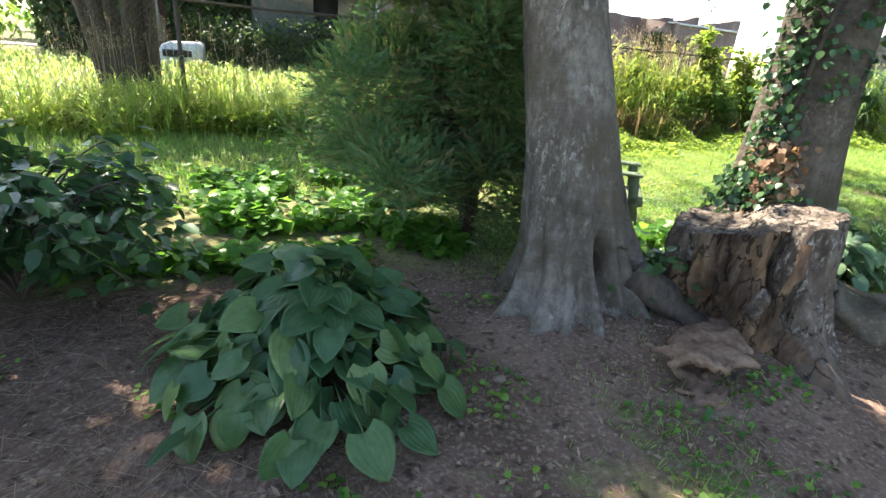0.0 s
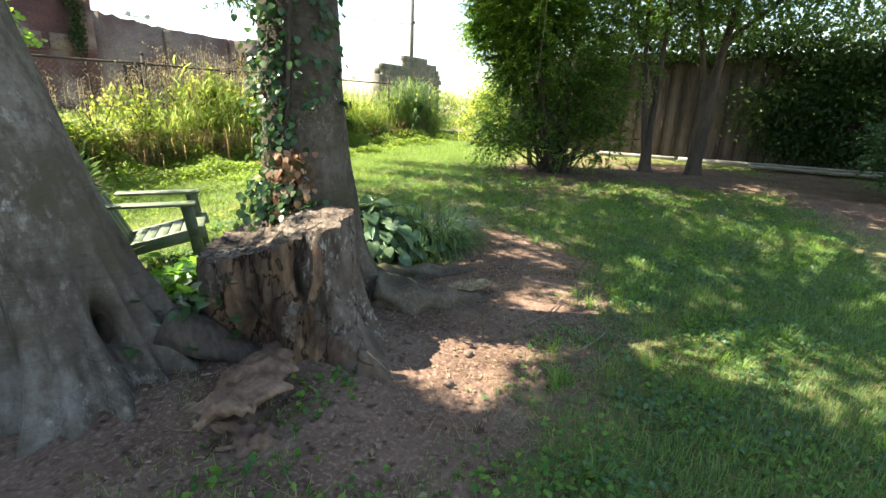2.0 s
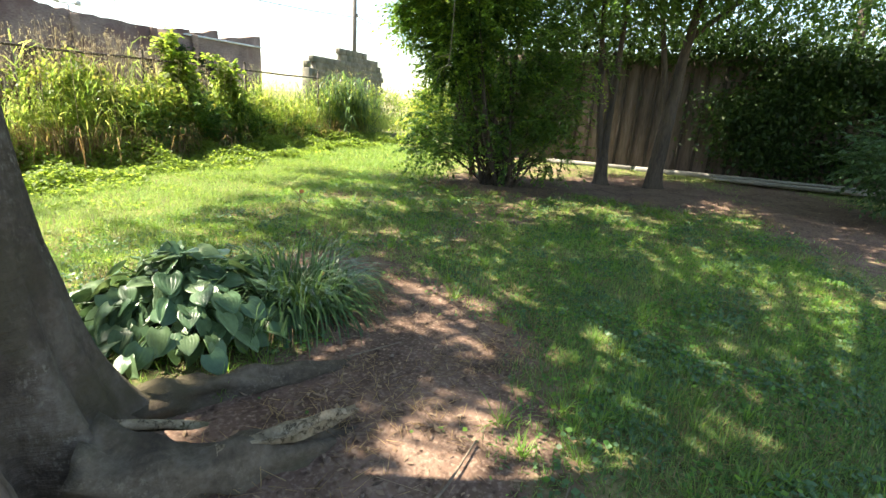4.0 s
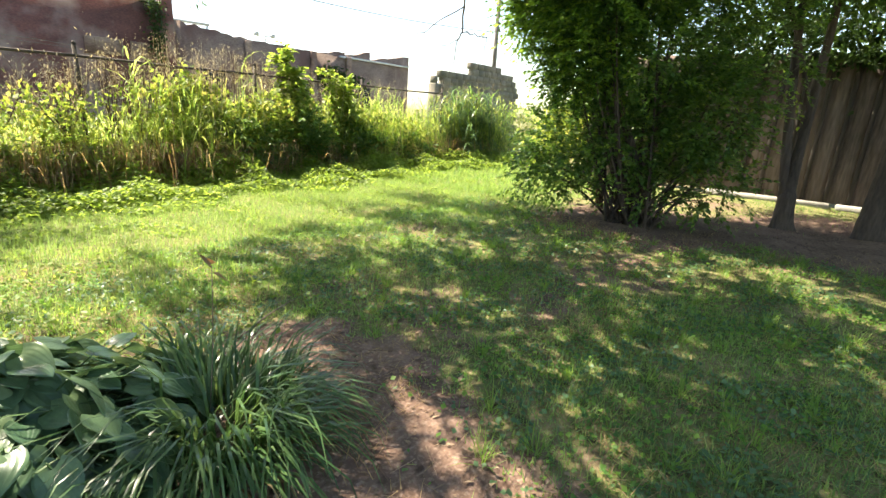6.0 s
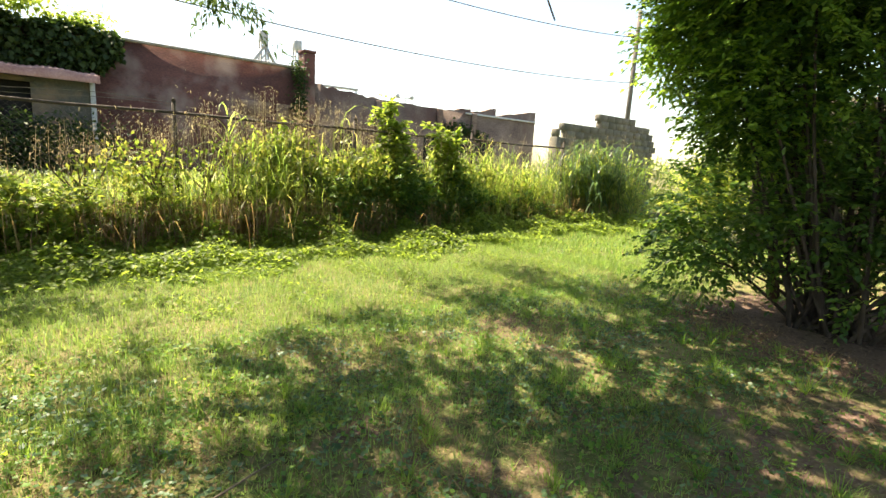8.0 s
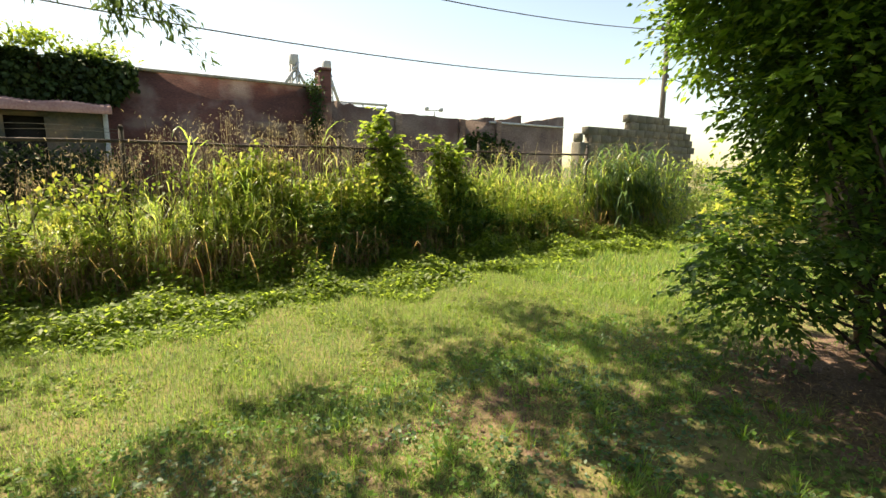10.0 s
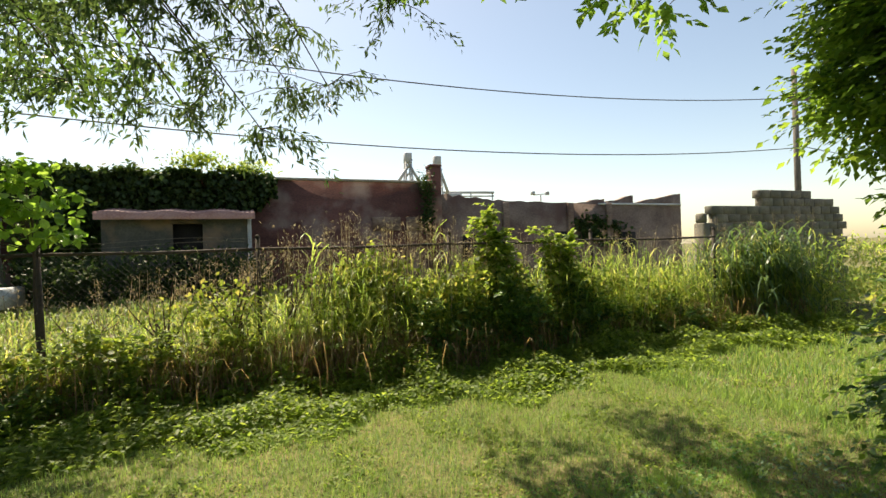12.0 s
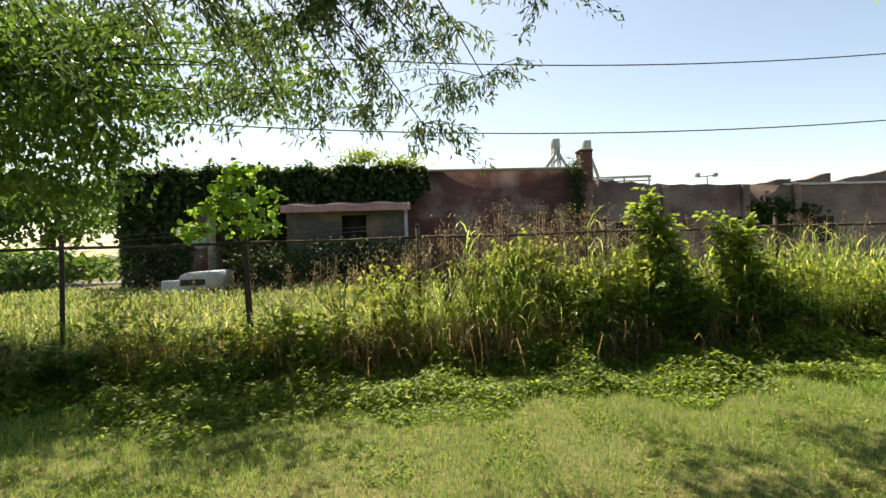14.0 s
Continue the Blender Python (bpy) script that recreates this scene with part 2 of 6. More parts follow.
# Near-black colour standing in for the shade inside openings.
SHADE_FILL = surface("shade_fill", (0.01, 0.009, 0.008), (0.025, 0.022, 0.02), 0.95, 2, 20, 0.1)
WHITE_PAINT = surface("chalky_white", (0.3, 0.32, 0.34), (0.55, 0.57, 0.58), 0.5, 2, 20, 0.08)
BOARD = surface("fence_board", (0.07, 0.052, 0.043), (0.2, 0.153, 0.132), 0.9, 2, 22, 0.4, stretch=(1, 1, 0.15), vary=0.15)
BATTEN = surface("fence_batten", (0.022, 0.017, 0.014), (0.055, 0.043, 0.036), 0.9, 3, 25, 0.3, stretch=(1, 1, 0.2))
OLD_PLANK = surface("grey_plank", (0.15, 0.14, 0.125), (0.3, 0.28, 0.25), 0.9, 3, 30, 0.3, vary=0.15)
WIRE = surface("cable", (0.02, 0.02, 0.02), (0.05, 0.05, 0.05), 0.7, 5, 40, 0)
POLE_WOOD = surface("pole_wood", (0.1, 0.085, 0.07), (0.2, 0.175, 0.15), 0.9, 2, 25, 0.4, stretch=(1, 1, 0.15))
TOWER = surface("far_steel", (0.32, 0.34, 0.36), (0.45, 0.46, 0.48), 0.6, 0.2, 2, 0)
ROAD = surface("far_road", (0.2, 0.2, 0.2), (0.3, 0.29, 0.28), 0.9, 0.5, 8, 0.1)
STONE = surface("clod", (0.12, 0.08, 0.06), (0.26, 0.19, 0.15), 0.95, 9, 50, 0.6)

GRASS = leafy("lawn_grass", [(0.072, 0.16, 0.047), (0.122, 0.222, 0.06), (0.182, 0.282, 0.08), (0.265, 0.285, 0.115)], 0.42, 0.5, patch=(0.162, 0.25, 0.075))
# Shaded copy of the lawn grass: the trees' shade is in its colour.
SHADE_TINTED_GRASS = leafy("shade_tinted_grass", [(0.055, 0.115, 0.048), (0.084, 0.15, 0.057), (0.125, 0.19, 0.072)], 0.4, 0.45)
TUFT = leafy("tuft_grass", [(0.08, 0.17, 0.035), (0.13, 0.23, 0.045), (0.19, 0.28, 0.07)], 0.5, 0.45)
BLUE_WEED = leafy("blue_green_weed", [(0.045, 0.1, 0.045), (0.07, 0.14, 0.065), (0.1, 0.18, 0.08)], 0.3, 0.45)
CLOVER = leafy("clover", [(0.04, 0.12, 0.03), (0.085, 0.19, 0.04), (0.16, 0.28, 0.05)], 0.45)
TALL_GRASS = leafy("tall_grass", [(0.115, 0.195, 0.055), (0.19, 0.275, 0.072), (0.26, 0.335, 0.1), (0.36, 0.35, 0.155)], 0.64, 0.36)
FIELD_GRASS = leafy("field_grass", [(0.085, 0.15, 0.04), (0.125, 0.19, 0.052), (0.175, 0.225, 0.07), (0.23, 0.23, 0.095)], 0.48, 0.5)
DRY_GRASS = leafy("dry_grass", [(0.19, 0.135, 0.075), (0.28, 0.21, 0.125), (0.14, 0.09, 0.055)], 0.4, 0.8)
SEED = leafy("seed_heads", [(0.19, 0.155, 0.115), (0.29, 0.245, 0.185), (0.41, 0.36, 0.285)], 0.25, 0.9)
REED = leafy("dark_reed", [(0.05, 0.1, 0.04), (0.08, 0.14, 0.05), (0.11, 0.18, 0.06)], 0.4, 0.4)
FORB = leafy("low_weeds", [(0.09, 0.15, 0.03), (0.14, 0.21, 0.042), (0.2, 0.265, 0.06)], 0.58)
# Leaf tone darkened to carry the shade at the fence's foot.
SHADED_THICKET = leafy("shaded_thicket_leaves", [(0.05, 0.11, 0.03), (0.08, 0.155, 0.038), (0.12, 0.2, 0.052)], 0.45, 0.4)
VINE = leafy("climbing_vine", [(0.085, 0.15, 0.028), (0.14, 0.205, 0.038), (0.22, 0.27, 0.06)], 0.55)
WEED_LEAF = leafy("weed_leaves", [(0.085, 0.14, 0.03), (0.13, 0.19, 0.04), (0.19, 0.245, 0.055), (0.25, 0.24, 0.08)], 0.56)
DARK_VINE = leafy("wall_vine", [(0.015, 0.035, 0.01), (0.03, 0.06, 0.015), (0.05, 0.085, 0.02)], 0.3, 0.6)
SHRUB = leafy("shrub_leaves", [(0.04, 0.09, 0.022), (0.068, 0.14, 0.031), (0.112, 0.195, 0.042)], 0.42, 0.4)
# Lit copy of the shrub leaves: sunlight is put into the lighter colour.
LIT_LEAF = leafy("lit_shrub_leaves", [(0.1, 0.19, 0.035), (0.15, 0.25, 0.045), (0.21, 0.31, 0.06)], 0.55, 0.36)
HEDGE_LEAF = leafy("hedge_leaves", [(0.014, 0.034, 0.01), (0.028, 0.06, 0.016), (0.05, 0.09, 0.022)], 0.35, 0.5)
SPREAD_LEAF = leafy("spreading_shrub_leaves", [(0.03, 0.07, 0.028), (0.05, 0.1, 0.04), (0.08, 0.14, 0.055)], 0.3, 0.4)
TREE_LEAF = leafy("tree_leaves", [(0.04, 0.09, 0.02), (0.065, 0.13, 0.03), (0.1, 0.175, 0.04)], 0.42, 0.4)
BOUGH_LEAF = leafy("bough_leaves", [(0.042, 0.082, 0.036), (0.064, 0.112, 0.046), (0.1, 0.155, 0.058)], 0.3, 0.28)
BRIGHT_LEAF = leafy("sapling_leaves", [(0.09, 0.19, 0.03), (0.15, 0.27, 0.05), (0.2, 0.31, 0.07)], 0.5, 0.45)
DARK_LEAF = leafy("glossy_shrub_leaves", [(0.02, 0.05, 0.018), (0.035, 0.08, 0.03), (0.06, 0.12, 0.04)], 0.25, 0.3)
JUNIPER = leafy("juniper_sprays", [(0.035, 0.085, 0.034), (0.058, 0.12, 0.048), (0.085, 0.15, 0.055), (0.15, 0.13, 0.06)], 0.38, 0.7)
HOSTA = leafy("hosta_leaf", [(0.026, 0.068, 0.028), (0.038, 0.09, 0.035), (0.055, 0.112, 0.042), (0.11, 0.17, 0.055)], 0.22, 0.38, per_object=True)
HOSTA_BLUE = leafy("blue_hosta_leaf", [(0.055, 0.11, 0.06), (0.08, 0.14, 0.072), (0.13, 0.19, 0.095)], 0.2, 0.34, per_object=True)
LIRIOPE = leafy("strap_leaves", [(0.03, 0.072, 0.028), (0.055, 0.112, 0.04), (0.11, 0.175, 0.068)], 0.3, 0.3)
COVER = leafy("ground_cover_leaf", [(0.05, 0.13, 0.022), (0.08, 0.19, 0.03), (0.12, 0.25, 0.04)], 0.5, 0.4)
IVY = leafy("ivy_leaves", [(0.025, 0.06, 0.02), (0.04, 0.085, 0.03), (0.06, 0.12, 0.04)], 0.2, 0.35)
DEAD_LEAF = leafy("dead_leaves", [(0.12, 0.062, 0.038), (0.22, 0.125, 0.075), (0.34, 0.245, 0.17)], 0.3, 0.8)
LITTER = leafy("leaf_litter", [(0.11, 0.07, 0.045), (0.2, 0.13, 0.085), (0.32, 0.23, 0.16), (0.06, 0.04, 0.03)], 0.1, 0.9)

# ---- mesh helpers ----
RNG = np.random.default_rng(7)
rnd = RNG.uniform


def make_mesh(name, V, faces, material, smooth=False):
    """A mesh from vertex rows and a list of index arrays (triangles and quads)."""
    V = np.asarray(V, dtype=np.float32).reshape(-1, 3)
    faces = [np.asarray(f, dtype=np.int32) for f in faces if len(f)]
    me = bpy.data.meshes.new(name)
    me.vertices.add(len(V))
    me.vertices.foreach_set("co", V.ravel())
    idx = np.concatenate([f.ravel() for f in faces])
    size = np.concatenate([np.full(len(f), f.shape[1], dtype=np.int32) for f in faces])
    start = np.concatenate([[0], np.cumsum(size)[:-1]]).astype(np.int32)
    me.loops.add(len(idx))
    me.loops.foreach_set("vertex_index", idx)
    me.polygons.add(len(size))
    me.polygons.foreach_set("loop_start", start)
    if smooth:
        me.polygons.foreach_set("use_smooth", np.ones(len(size), dtype=bool))
    me.materials.append(material)
    me.update(calc_edges=True)
    return me


def thing(name, at, label, category, group="", kind=""):
    e = new(name)
    e.location = at
    return tagged(e, label, category, group, kind)


def part(name, geo, material, parent=None, label="", smooth=False):
    """Links geo = (V, faces), in world metres, as one mesh object under a thing or part."""
    ob = new(name, make_mesh(name, geo[0], geo[1], material, smooth))
    if parent:
        ob.parent = parent
        at = parent.location.copy()
        if parent.parent:
            at += parent.parent.location
        ob.matrix_parent_inverse = Matrix.Translation(-at) if parent.type == "EMPTY" else Matrix.Identity(4)
    if label:
        ob["label"] = label
    return ob


def solo(name, geo, material, label, category, group="", kind="", smooth=False):
    return tagged(part(name, geo, material, None, "", smooth), label, category, group, kind)


def join(*geos):
    V, tri, quad, n = [], [], [], 0
    for v, fs in geos:
        v = np.asarray(v, dtype=float).reshape(-1, 3)
        for f in fs:
            if len(f):
                f = np.asarray(f)
                (tri if f.shape[1] == 3 else quad).append(f + n)
        V.append(v)
        n += len(v)
    out = []
    if tri:
        out.append(np.concatenate(tri))
    if quad:
        out.append(np.concatenate(quad))
    return np.concatenate(V), out


def turns(yaw, pitch, roll=0.0):
    """Matrices Rz(yaw) Rx(pitch) Ry(roll) for arrays of angles in radians."""
    yaw, pitch, roll = np.broadcast_arrays(np.asarray(yaw, float), np.asarray(pitch, float), np.asarray(roll, float))
    cz, sz, cx, sx, cy, sy = np.cos(yaw), np.sin(yaw), np.cos(pitch), np.sin(pitch), np.cos(roll), np.sin(roll)
    R = np.empty(yaw.shape + (3, 3))
    R[..., 0, 0] = cz * cy - sz * sx * sy
    R[..., 0, 1] = -sz * cx
    R[..., 0, 2] = cz * sy + sz * sx * cy
    R[..., 1, 0] = sz * cy + cz * sx * sy
    R[..., 1, 1] = cz * cx
    R[..., 1, 2] = sz * sy - cz * sx * cy
    R[..., 2, 0] = -cx * sy
    R[..., 2, 1] = sx
    R[..., 2, 2] = cx * cy
    return R


def scatter(template, P, R, S):
    """Copies of a template (V, faces) joined into one mesh's data."""
    tv, tfs = np.asarray(template[0], float), template[1]
    P, S = np.asarray(P, float), np.asarray(S, float)
    if S.ndim == 1:
        S = S[:, None]
    local = tv[None] * S[:, None, :] if S.shape[1] == 3 else tv[None] * S[:, :, None]
    V = np.einsum("kij,knj->kni", R, local) + P[:, None]
    off = (np.arange(len(P)) * len(tv))[:, None, None]
    return V.reshape(-1, 3), [(np.asarray(f)[None] + off).reshape(-1, len(f[0])) for f in tfs]


LEAF = ([(0, 0, 0), (0.28, 0.42, 0.05), (0, 1, -0.1), (-0.28, 0.42, 0.05)], [[(0, 1, 2), (0, 2, 3)]])
ROUND_LEAF = ([(0, 0, 0), (0.42, 0.2, 0.06), (0.4, 0.62, 0.03), (0, 1, -0.12), (-0.4, 0.62, 0.03), (-0.42, 0.2, 0.06)], [[(0, 1, 2), (0, 2, 3), (0, 3, 4), (0, 4, 5)]])
WIDE_LEAF = ([(0, 0, 0), (0.45, 0.5, 0.05), (0, 1, -0.08), (-0.45, 0.5, 0.05)], [[(0, 1, 2), (0, 2, 3)]])
SLIM_LEAF = ([(0, 0, 0), (0.13, 0.35, 0.03), (0, 1, -0.15), (-0.13, 0.35, 0.03)], [[(0, 1, 2), (0, 2, 3)]])
BLADE = ([(-0.5, 0, 0), (0.5, 0, 0), (0.4, 0.15, 0.55), (-0.4, 0.15, 0.55), (0, 0.5, 1)], [[(3, 2, 4)], [(0, 1, 2, 3)]])
TRI_BLADE = ([(-0.5, 0, 0), (0.5, 0, 0), (0, 0.45, 1)], [[(0, 1, 2)]])
STRAP = ([(-0.5, 0, 0), (0.5, 0, 0), (0.5, 0.12, 0.4), (-0.5, 0.12, 0.4), (0.42, 0.36, 0.66), (-0.42, 0.36, 0.66), (0.28, 0.7, 0.68), (-0.28, 0.7, 0.68), (0, 1.0, 0.45)],
         [[(7, 6, 8)], [(0, 1, 2, 3), (3, 2, 4, 5), (5, 4, 6, 7)]])
SPRAY = ([(0, 0, 0), (0.16, 0.3, 0.03), (0.05, 0.38, 0), (0.2, 0.62, 0.02), (0.04, 0.66, 0), (0, 1, -0.06), (-0.04, 0.7, 0), (-0.2, 0.56, 0.02), (-0.05, 0.42, 0), (-0.16, 0.26, 0.03)],
         [[(0, 1, 2), (2, 3, 5), (5, 7, 8), (8, 9, 0)]])
STEM = ([(0.5, 0, 0), (-0.25, 0.43, 0), (-0.25, -0.43, 0), (0.4, 0, 1), (-0.2, 0.35, 1), (-0.2, -0.35, 1)], [[(0, 1, 4, 3), (1, 2, 5, 4), (2, 0, 3, 5)]])


def tube(points, radii, sides=8, wobble=0.0, seed=0):
    """A tapered tube along points, capped."""
    pts = [Vector(p) for p in points]
    V, F, tips = [], [], []
    side = None
    for i, p in enumerate(pts):
        way = (pts[min(i + 1, len(pts) - 1)] - pts[max(i - 1, 0)]).normalized()
        if side is None:
            side = way.orthogonal().normalized()
        side = (side - way * side.dot(way)).normalized()
        other = way.cross(side)
        for k in range(sides):
            a = 2 * math.pi * k / sides
            d = side * math.cos(a) + other * math.sin(a)
            r = radii[i]
            if wobble:
                r *= 1 + wobble * noise.noise(p * 6 + d * 1.6 + Vector((seed, 0, 0)))
            V.append(p + d * r)
    for i in range(len(pts) - 1):
        for k in range(sides):
            k2 = (k + 1) % sides
            F.append((i * sides + k, i * sides + k2, (i + 1) * sides + k2, (i + 1) * sides + k))
    n = len(V)
    V += [pts[0], pts[-1]]
    for k in range(sides):
        k2 = (k + 1) % sides
        tips.append((n, k2, k))
        tips.append((n + 1, (len(pts) - 1) * sides + k, (len(pts) - 1) * sides + k2))
    return np.array([tuple(v) for v in V]), [np.array(tips), np.array(F)]


def curve_between(a, b, bend=(0, 0, 0), n=6):
    a, b, bend = Vector(a), Vector(b), Vector(bend)
    return [a.lerp(b, i / (n - 1)) + bend * (4 * (i / (n - 1)) * (1 - i / (n - 1))) for i in range(n)]


def box(lo, hi, bevel=0.0):
    """A box between two corners, its edges bevelled."""
    bm = bmesh.new()
    bmesh.ops.create_cube(bm, size=1.0)
    lo, hi = Vector(lo), Vector(hi)
    for v in bm.verts:
        v.co = Vector(((lo[i] + hi[i]) / 2 + v.co[i] * (hi[i] - lo[i]) for i in range(3)))
    if bevel:
        bmesh.ops.bevel(bm, geom=bm.edges[:], offset=bevel, segments=1, affect="EDGES")
    V = np.array([tuple(v.co) for v in bm.verts])
    tri = [[v.index for v in f.verts] for f in bm.faces if len(f.verts) == 3]
    quad = [[v.index for v in f.verts] for f in bm.faces if len(f.verts) == 4]
    bm.free()
    return V, [np.array(f) for f in (tri, quad) if f]


def prism(profile, y0, y1, m=None):
    """A profile in x and z pulled along y, closed; m places it."""
    n = len(profile)
    V = [(x, y0, z) for x, z in profile] + [(x, y1, z) for x, z in profile]
    c0, c1 = 2 * n, 2 * n + 1
    cx, cz = sum(p[0] for p in profile) / n, sum(p[1] for p in profile) / n
    V += [(cx, y0, cz), (cx, y1, cz)]
    quad = [(i, (i + 1) % n, n + (i + 1) % n, n + i) for i in range(n)]
    tri = [(c0, (i + 1) % n, i) for i in range(n)] + [(c1, n + i, n + (i + 1) % n) for i in range(n)]
    return moved((np.array(V, float), [np.array(tri), np.array(quad)]), m)


def moved(geo, m):
    if m is None:
        return geo
    A = np.array(m)
    return geo[0] @ A[:3, :3].T + A[:3, 3], geo[1]


def clod(at, r, seed):
    bm = bmesh.new()
    bmesh.ops.create_icosphere(bm, subdivisions=2, radius=r)
    V = np.array([tuple(v.co * (1 + 0.45 * noise.noise(v.co / r * 0.9 + Vector((seed, 0, 0)))) * 1.0) for v in bm.verts]) * np.array([1.15, 0.9, 0.65]) + np.array(at)
    F = np.array([[v.index for v in f.verts] for f in bm.faces])
    bm.free()
    return V, [F]


def curve_pts(pts, n):
    u = np.linspace(0, len(pts) - 1, n)
    return [tuple(np.interp(u[i], range(len(pts)), [p[k] for p in pts]) for k in range(3)) for i in range(n)]


def smooth_noise(x, y, scale, seed=0.0):
    """Cheap smooth noise of arrays, about -1 to 1."""
    a, b = x * scale + seed * 3.1, y * scale - seed * 1.7
    return (np.sin(a * 1.7 + 1.3 * np.sin(b * 1.1)) + np.sin(b * 1.9 + 1.7 * np.sin(a * 0.8 + seed)) + np.sin((a + b) * 1.3 + 2.1 * np.sin(a * 0.6 - b * 0.9))) / 3


# ---- ground ----
SOIL = [(0.2, 2.1, 2.5, 1.3), (3.35, 1.2, 1.5, 1.15), (4.7, 0.9, 1.35, 0.85), (5.7, 1.5, 0.75, 0.75), (6.3, 2.0, 0.45, 0.4), (6.1, 2.45, 0.5, 0.4),
        (11.9, 1.9, 1.5, 1.6), (13.2, -0.6, 2.3, 1.9), (12.5, -3.2, 4.0, 1.3), (-3.5, 2.0, 2.5, 1.6)]


def soil(x, y):
    s = np.zeros_like(x)
    for cx, cy, rx, ry in SOIL:
        d = np.sqrt(((x - cx) / rx) ** 2 + ((y - cy) / ry) ** 2)
        s = np.maximum(s, np.clip(1.55 - d * 1.0, 0, 1))
    s = s + 0.16 * smooth_noise(x, y, 2.3, 1.0) + 0.1 * smooth_noise(x, y, 5.1, 2.0) - 0.05
    thin = np.clip(0.5 + 0.4 * smooth_noise(x, y, 1.3, 5.0) + 0.25 * smooth_noise(x, y, 4.0, 3.0), 0, 0.75) * (y < 4.2) * (x > 3) * np.clip((y + 0.6) / 1.6, 0.3, 1)
    return np.clip(np.maximum(s, thin * 0.75), 0, 1)


def height(x, y):
    h = 0.12 * np.exp(-(((x - 2.9) / 1.1) ** 2 + ((y - 2.0) / 0.8) ** 2))
    return h + 0.018 * smooth_noise(x, y, 0.9, 4.0) + 0.008 * smooth_noise(x, y, 4.3, 6.0) - 0.02


def ground_sheet():
    fx, fy = np.arange(-7, 21, 0.11), np.arange(-7, 12, 0.11)
    far = np.array([3000, 1200, 500, 200, 100, 60, 40, 25, 15, 8, 4, 2, 0.8])
    gx = np.concatenate([-7 - far, fx, 21 + far[::-1]])
    gy = np.concatenate([-7 - far, fy, 12 + far[::-1]])
    X, Y = np.meshgrid(gx, gy)
    near = np.exp(-np.clip(np.maximum(np.abs(X - 7) - 14, np.abs(Y - 2.5) - 9.5), 0, None) / 4)
    Z = height(X, Y) * near
    s = soil(X, Y) * near
    Z = Z + s * near * 0.006 * smooth_noise(X, Y, 11.0, 8.0)
    w = len(gx)
    i = (np.arange(len(gy) - 1)[:, None] * w + np.arange(w - 1)[None]).ravel()
    me = make_mesh("ground", np.stack([X, Y, Z], -1), [np.stack([i, i + 1, i + w + 1, i + w], 1)], GROUND, True)
    a = me.attributes.new("soil", "FLOAT", "POINT")
    a.data.foreach_set("value", s.ravel().astype(np.float32))
    tagged(new("ground", me), "lawn and bare reddish soil of a back garden", "ground", kind="structure")


ground_sheet()


def hz(x, y):
    return float(height(np.array(float(x)), np.array(float(y))))


# ---- trunks ----
def trunk(axis, lobes, sides=64, rings=70, flare=0.45, fine=0.02, seed=0.0, hollow=None, seam=None):
    """A tree trunk. axis: rows of (z, x, y, r). lobes: (angle in degrees, reach in metres, sharpness) of the roots at the foot."""
    zs = np.array([a[0] for a in axis])
    top = zs[-1]
    t = (np.linspace(0, 1, rings) ** 1.5) * (top + 0.12) - 0.12
    th = np.arange(sides) * 2 * math.pi / sides
    V = np.zeros((rings, sides, 3))
    for i, z in enumerate(t):
        cx, cy, r = (np.interp(z, zs, [a[k] for a in axis]) for k in (1, 2, 3))
        rad = np.full(sides, r)
        for ang, reach, sharp in lobes:
            d = np.angle(np.exp(1j * (th - radians(ang))))
            rad = rad + reach * math.exp(-max(z, -0.05) / flare) * np.exp(-(d * sharp) ** 2)
            rad = rad + 0.12 * r * math.exp(-max(z, 0) / (flare * 3.5)) * np.exp(-(d * sharp * 0.8) ** 2)
        for k in range(sides):
            c, s = math.cos(th[k]), math.sin(th[k])
            q = Vector((c * 2.0, s * 2.0, z * 1.2 + seed))
            rad[k] *= 1 + 0.07 * noise.noise(q) + fine * noise.noise(Vector((c * 9, s * 9, z * 5 + seed)))
            if seam:
                d = math.atan2(math.sin(th[k] - radians(seam[0]) - 0.1 * math.sin(5 * z)), math.cos(th[k] - radians(seam[0]) - 0.1 * math.sin(5 * z)))
                rad[k] += seam[3] * math.exp(-(d / 0.07) ** 2) * max(0.0, min(1.0, 6 * (z - seam[1]), 6 * (seam[2] - z)))
            if hollow:
                d = math.atan2(math.sin(th[k] - radians(hollow[0])), math.cos(th[k] - radians(hollow[0])))
                rad[k] -= hollow[2] * math.exp(-(d / 0.16) ** 2 - ((z - hollow[1]) / 0.13) ** 2)
        V[i, :, 0], V[i, :, 1], V[i, :, 2] = cx + rad * np.cos(th), cy + rad * np.sin(th), z
    i = (np.arange(rings - 1)[:, None] * sides + np.arange(sides)[None]).ravel()
    j = (np.arange(rings - 1)[:, None] * sides + (np.arange(sides)[None] + 1) % sides).ravel()
    return V.reshape(-1, 3), [np.stack([i, j, j + sides, i + sides], 1)]


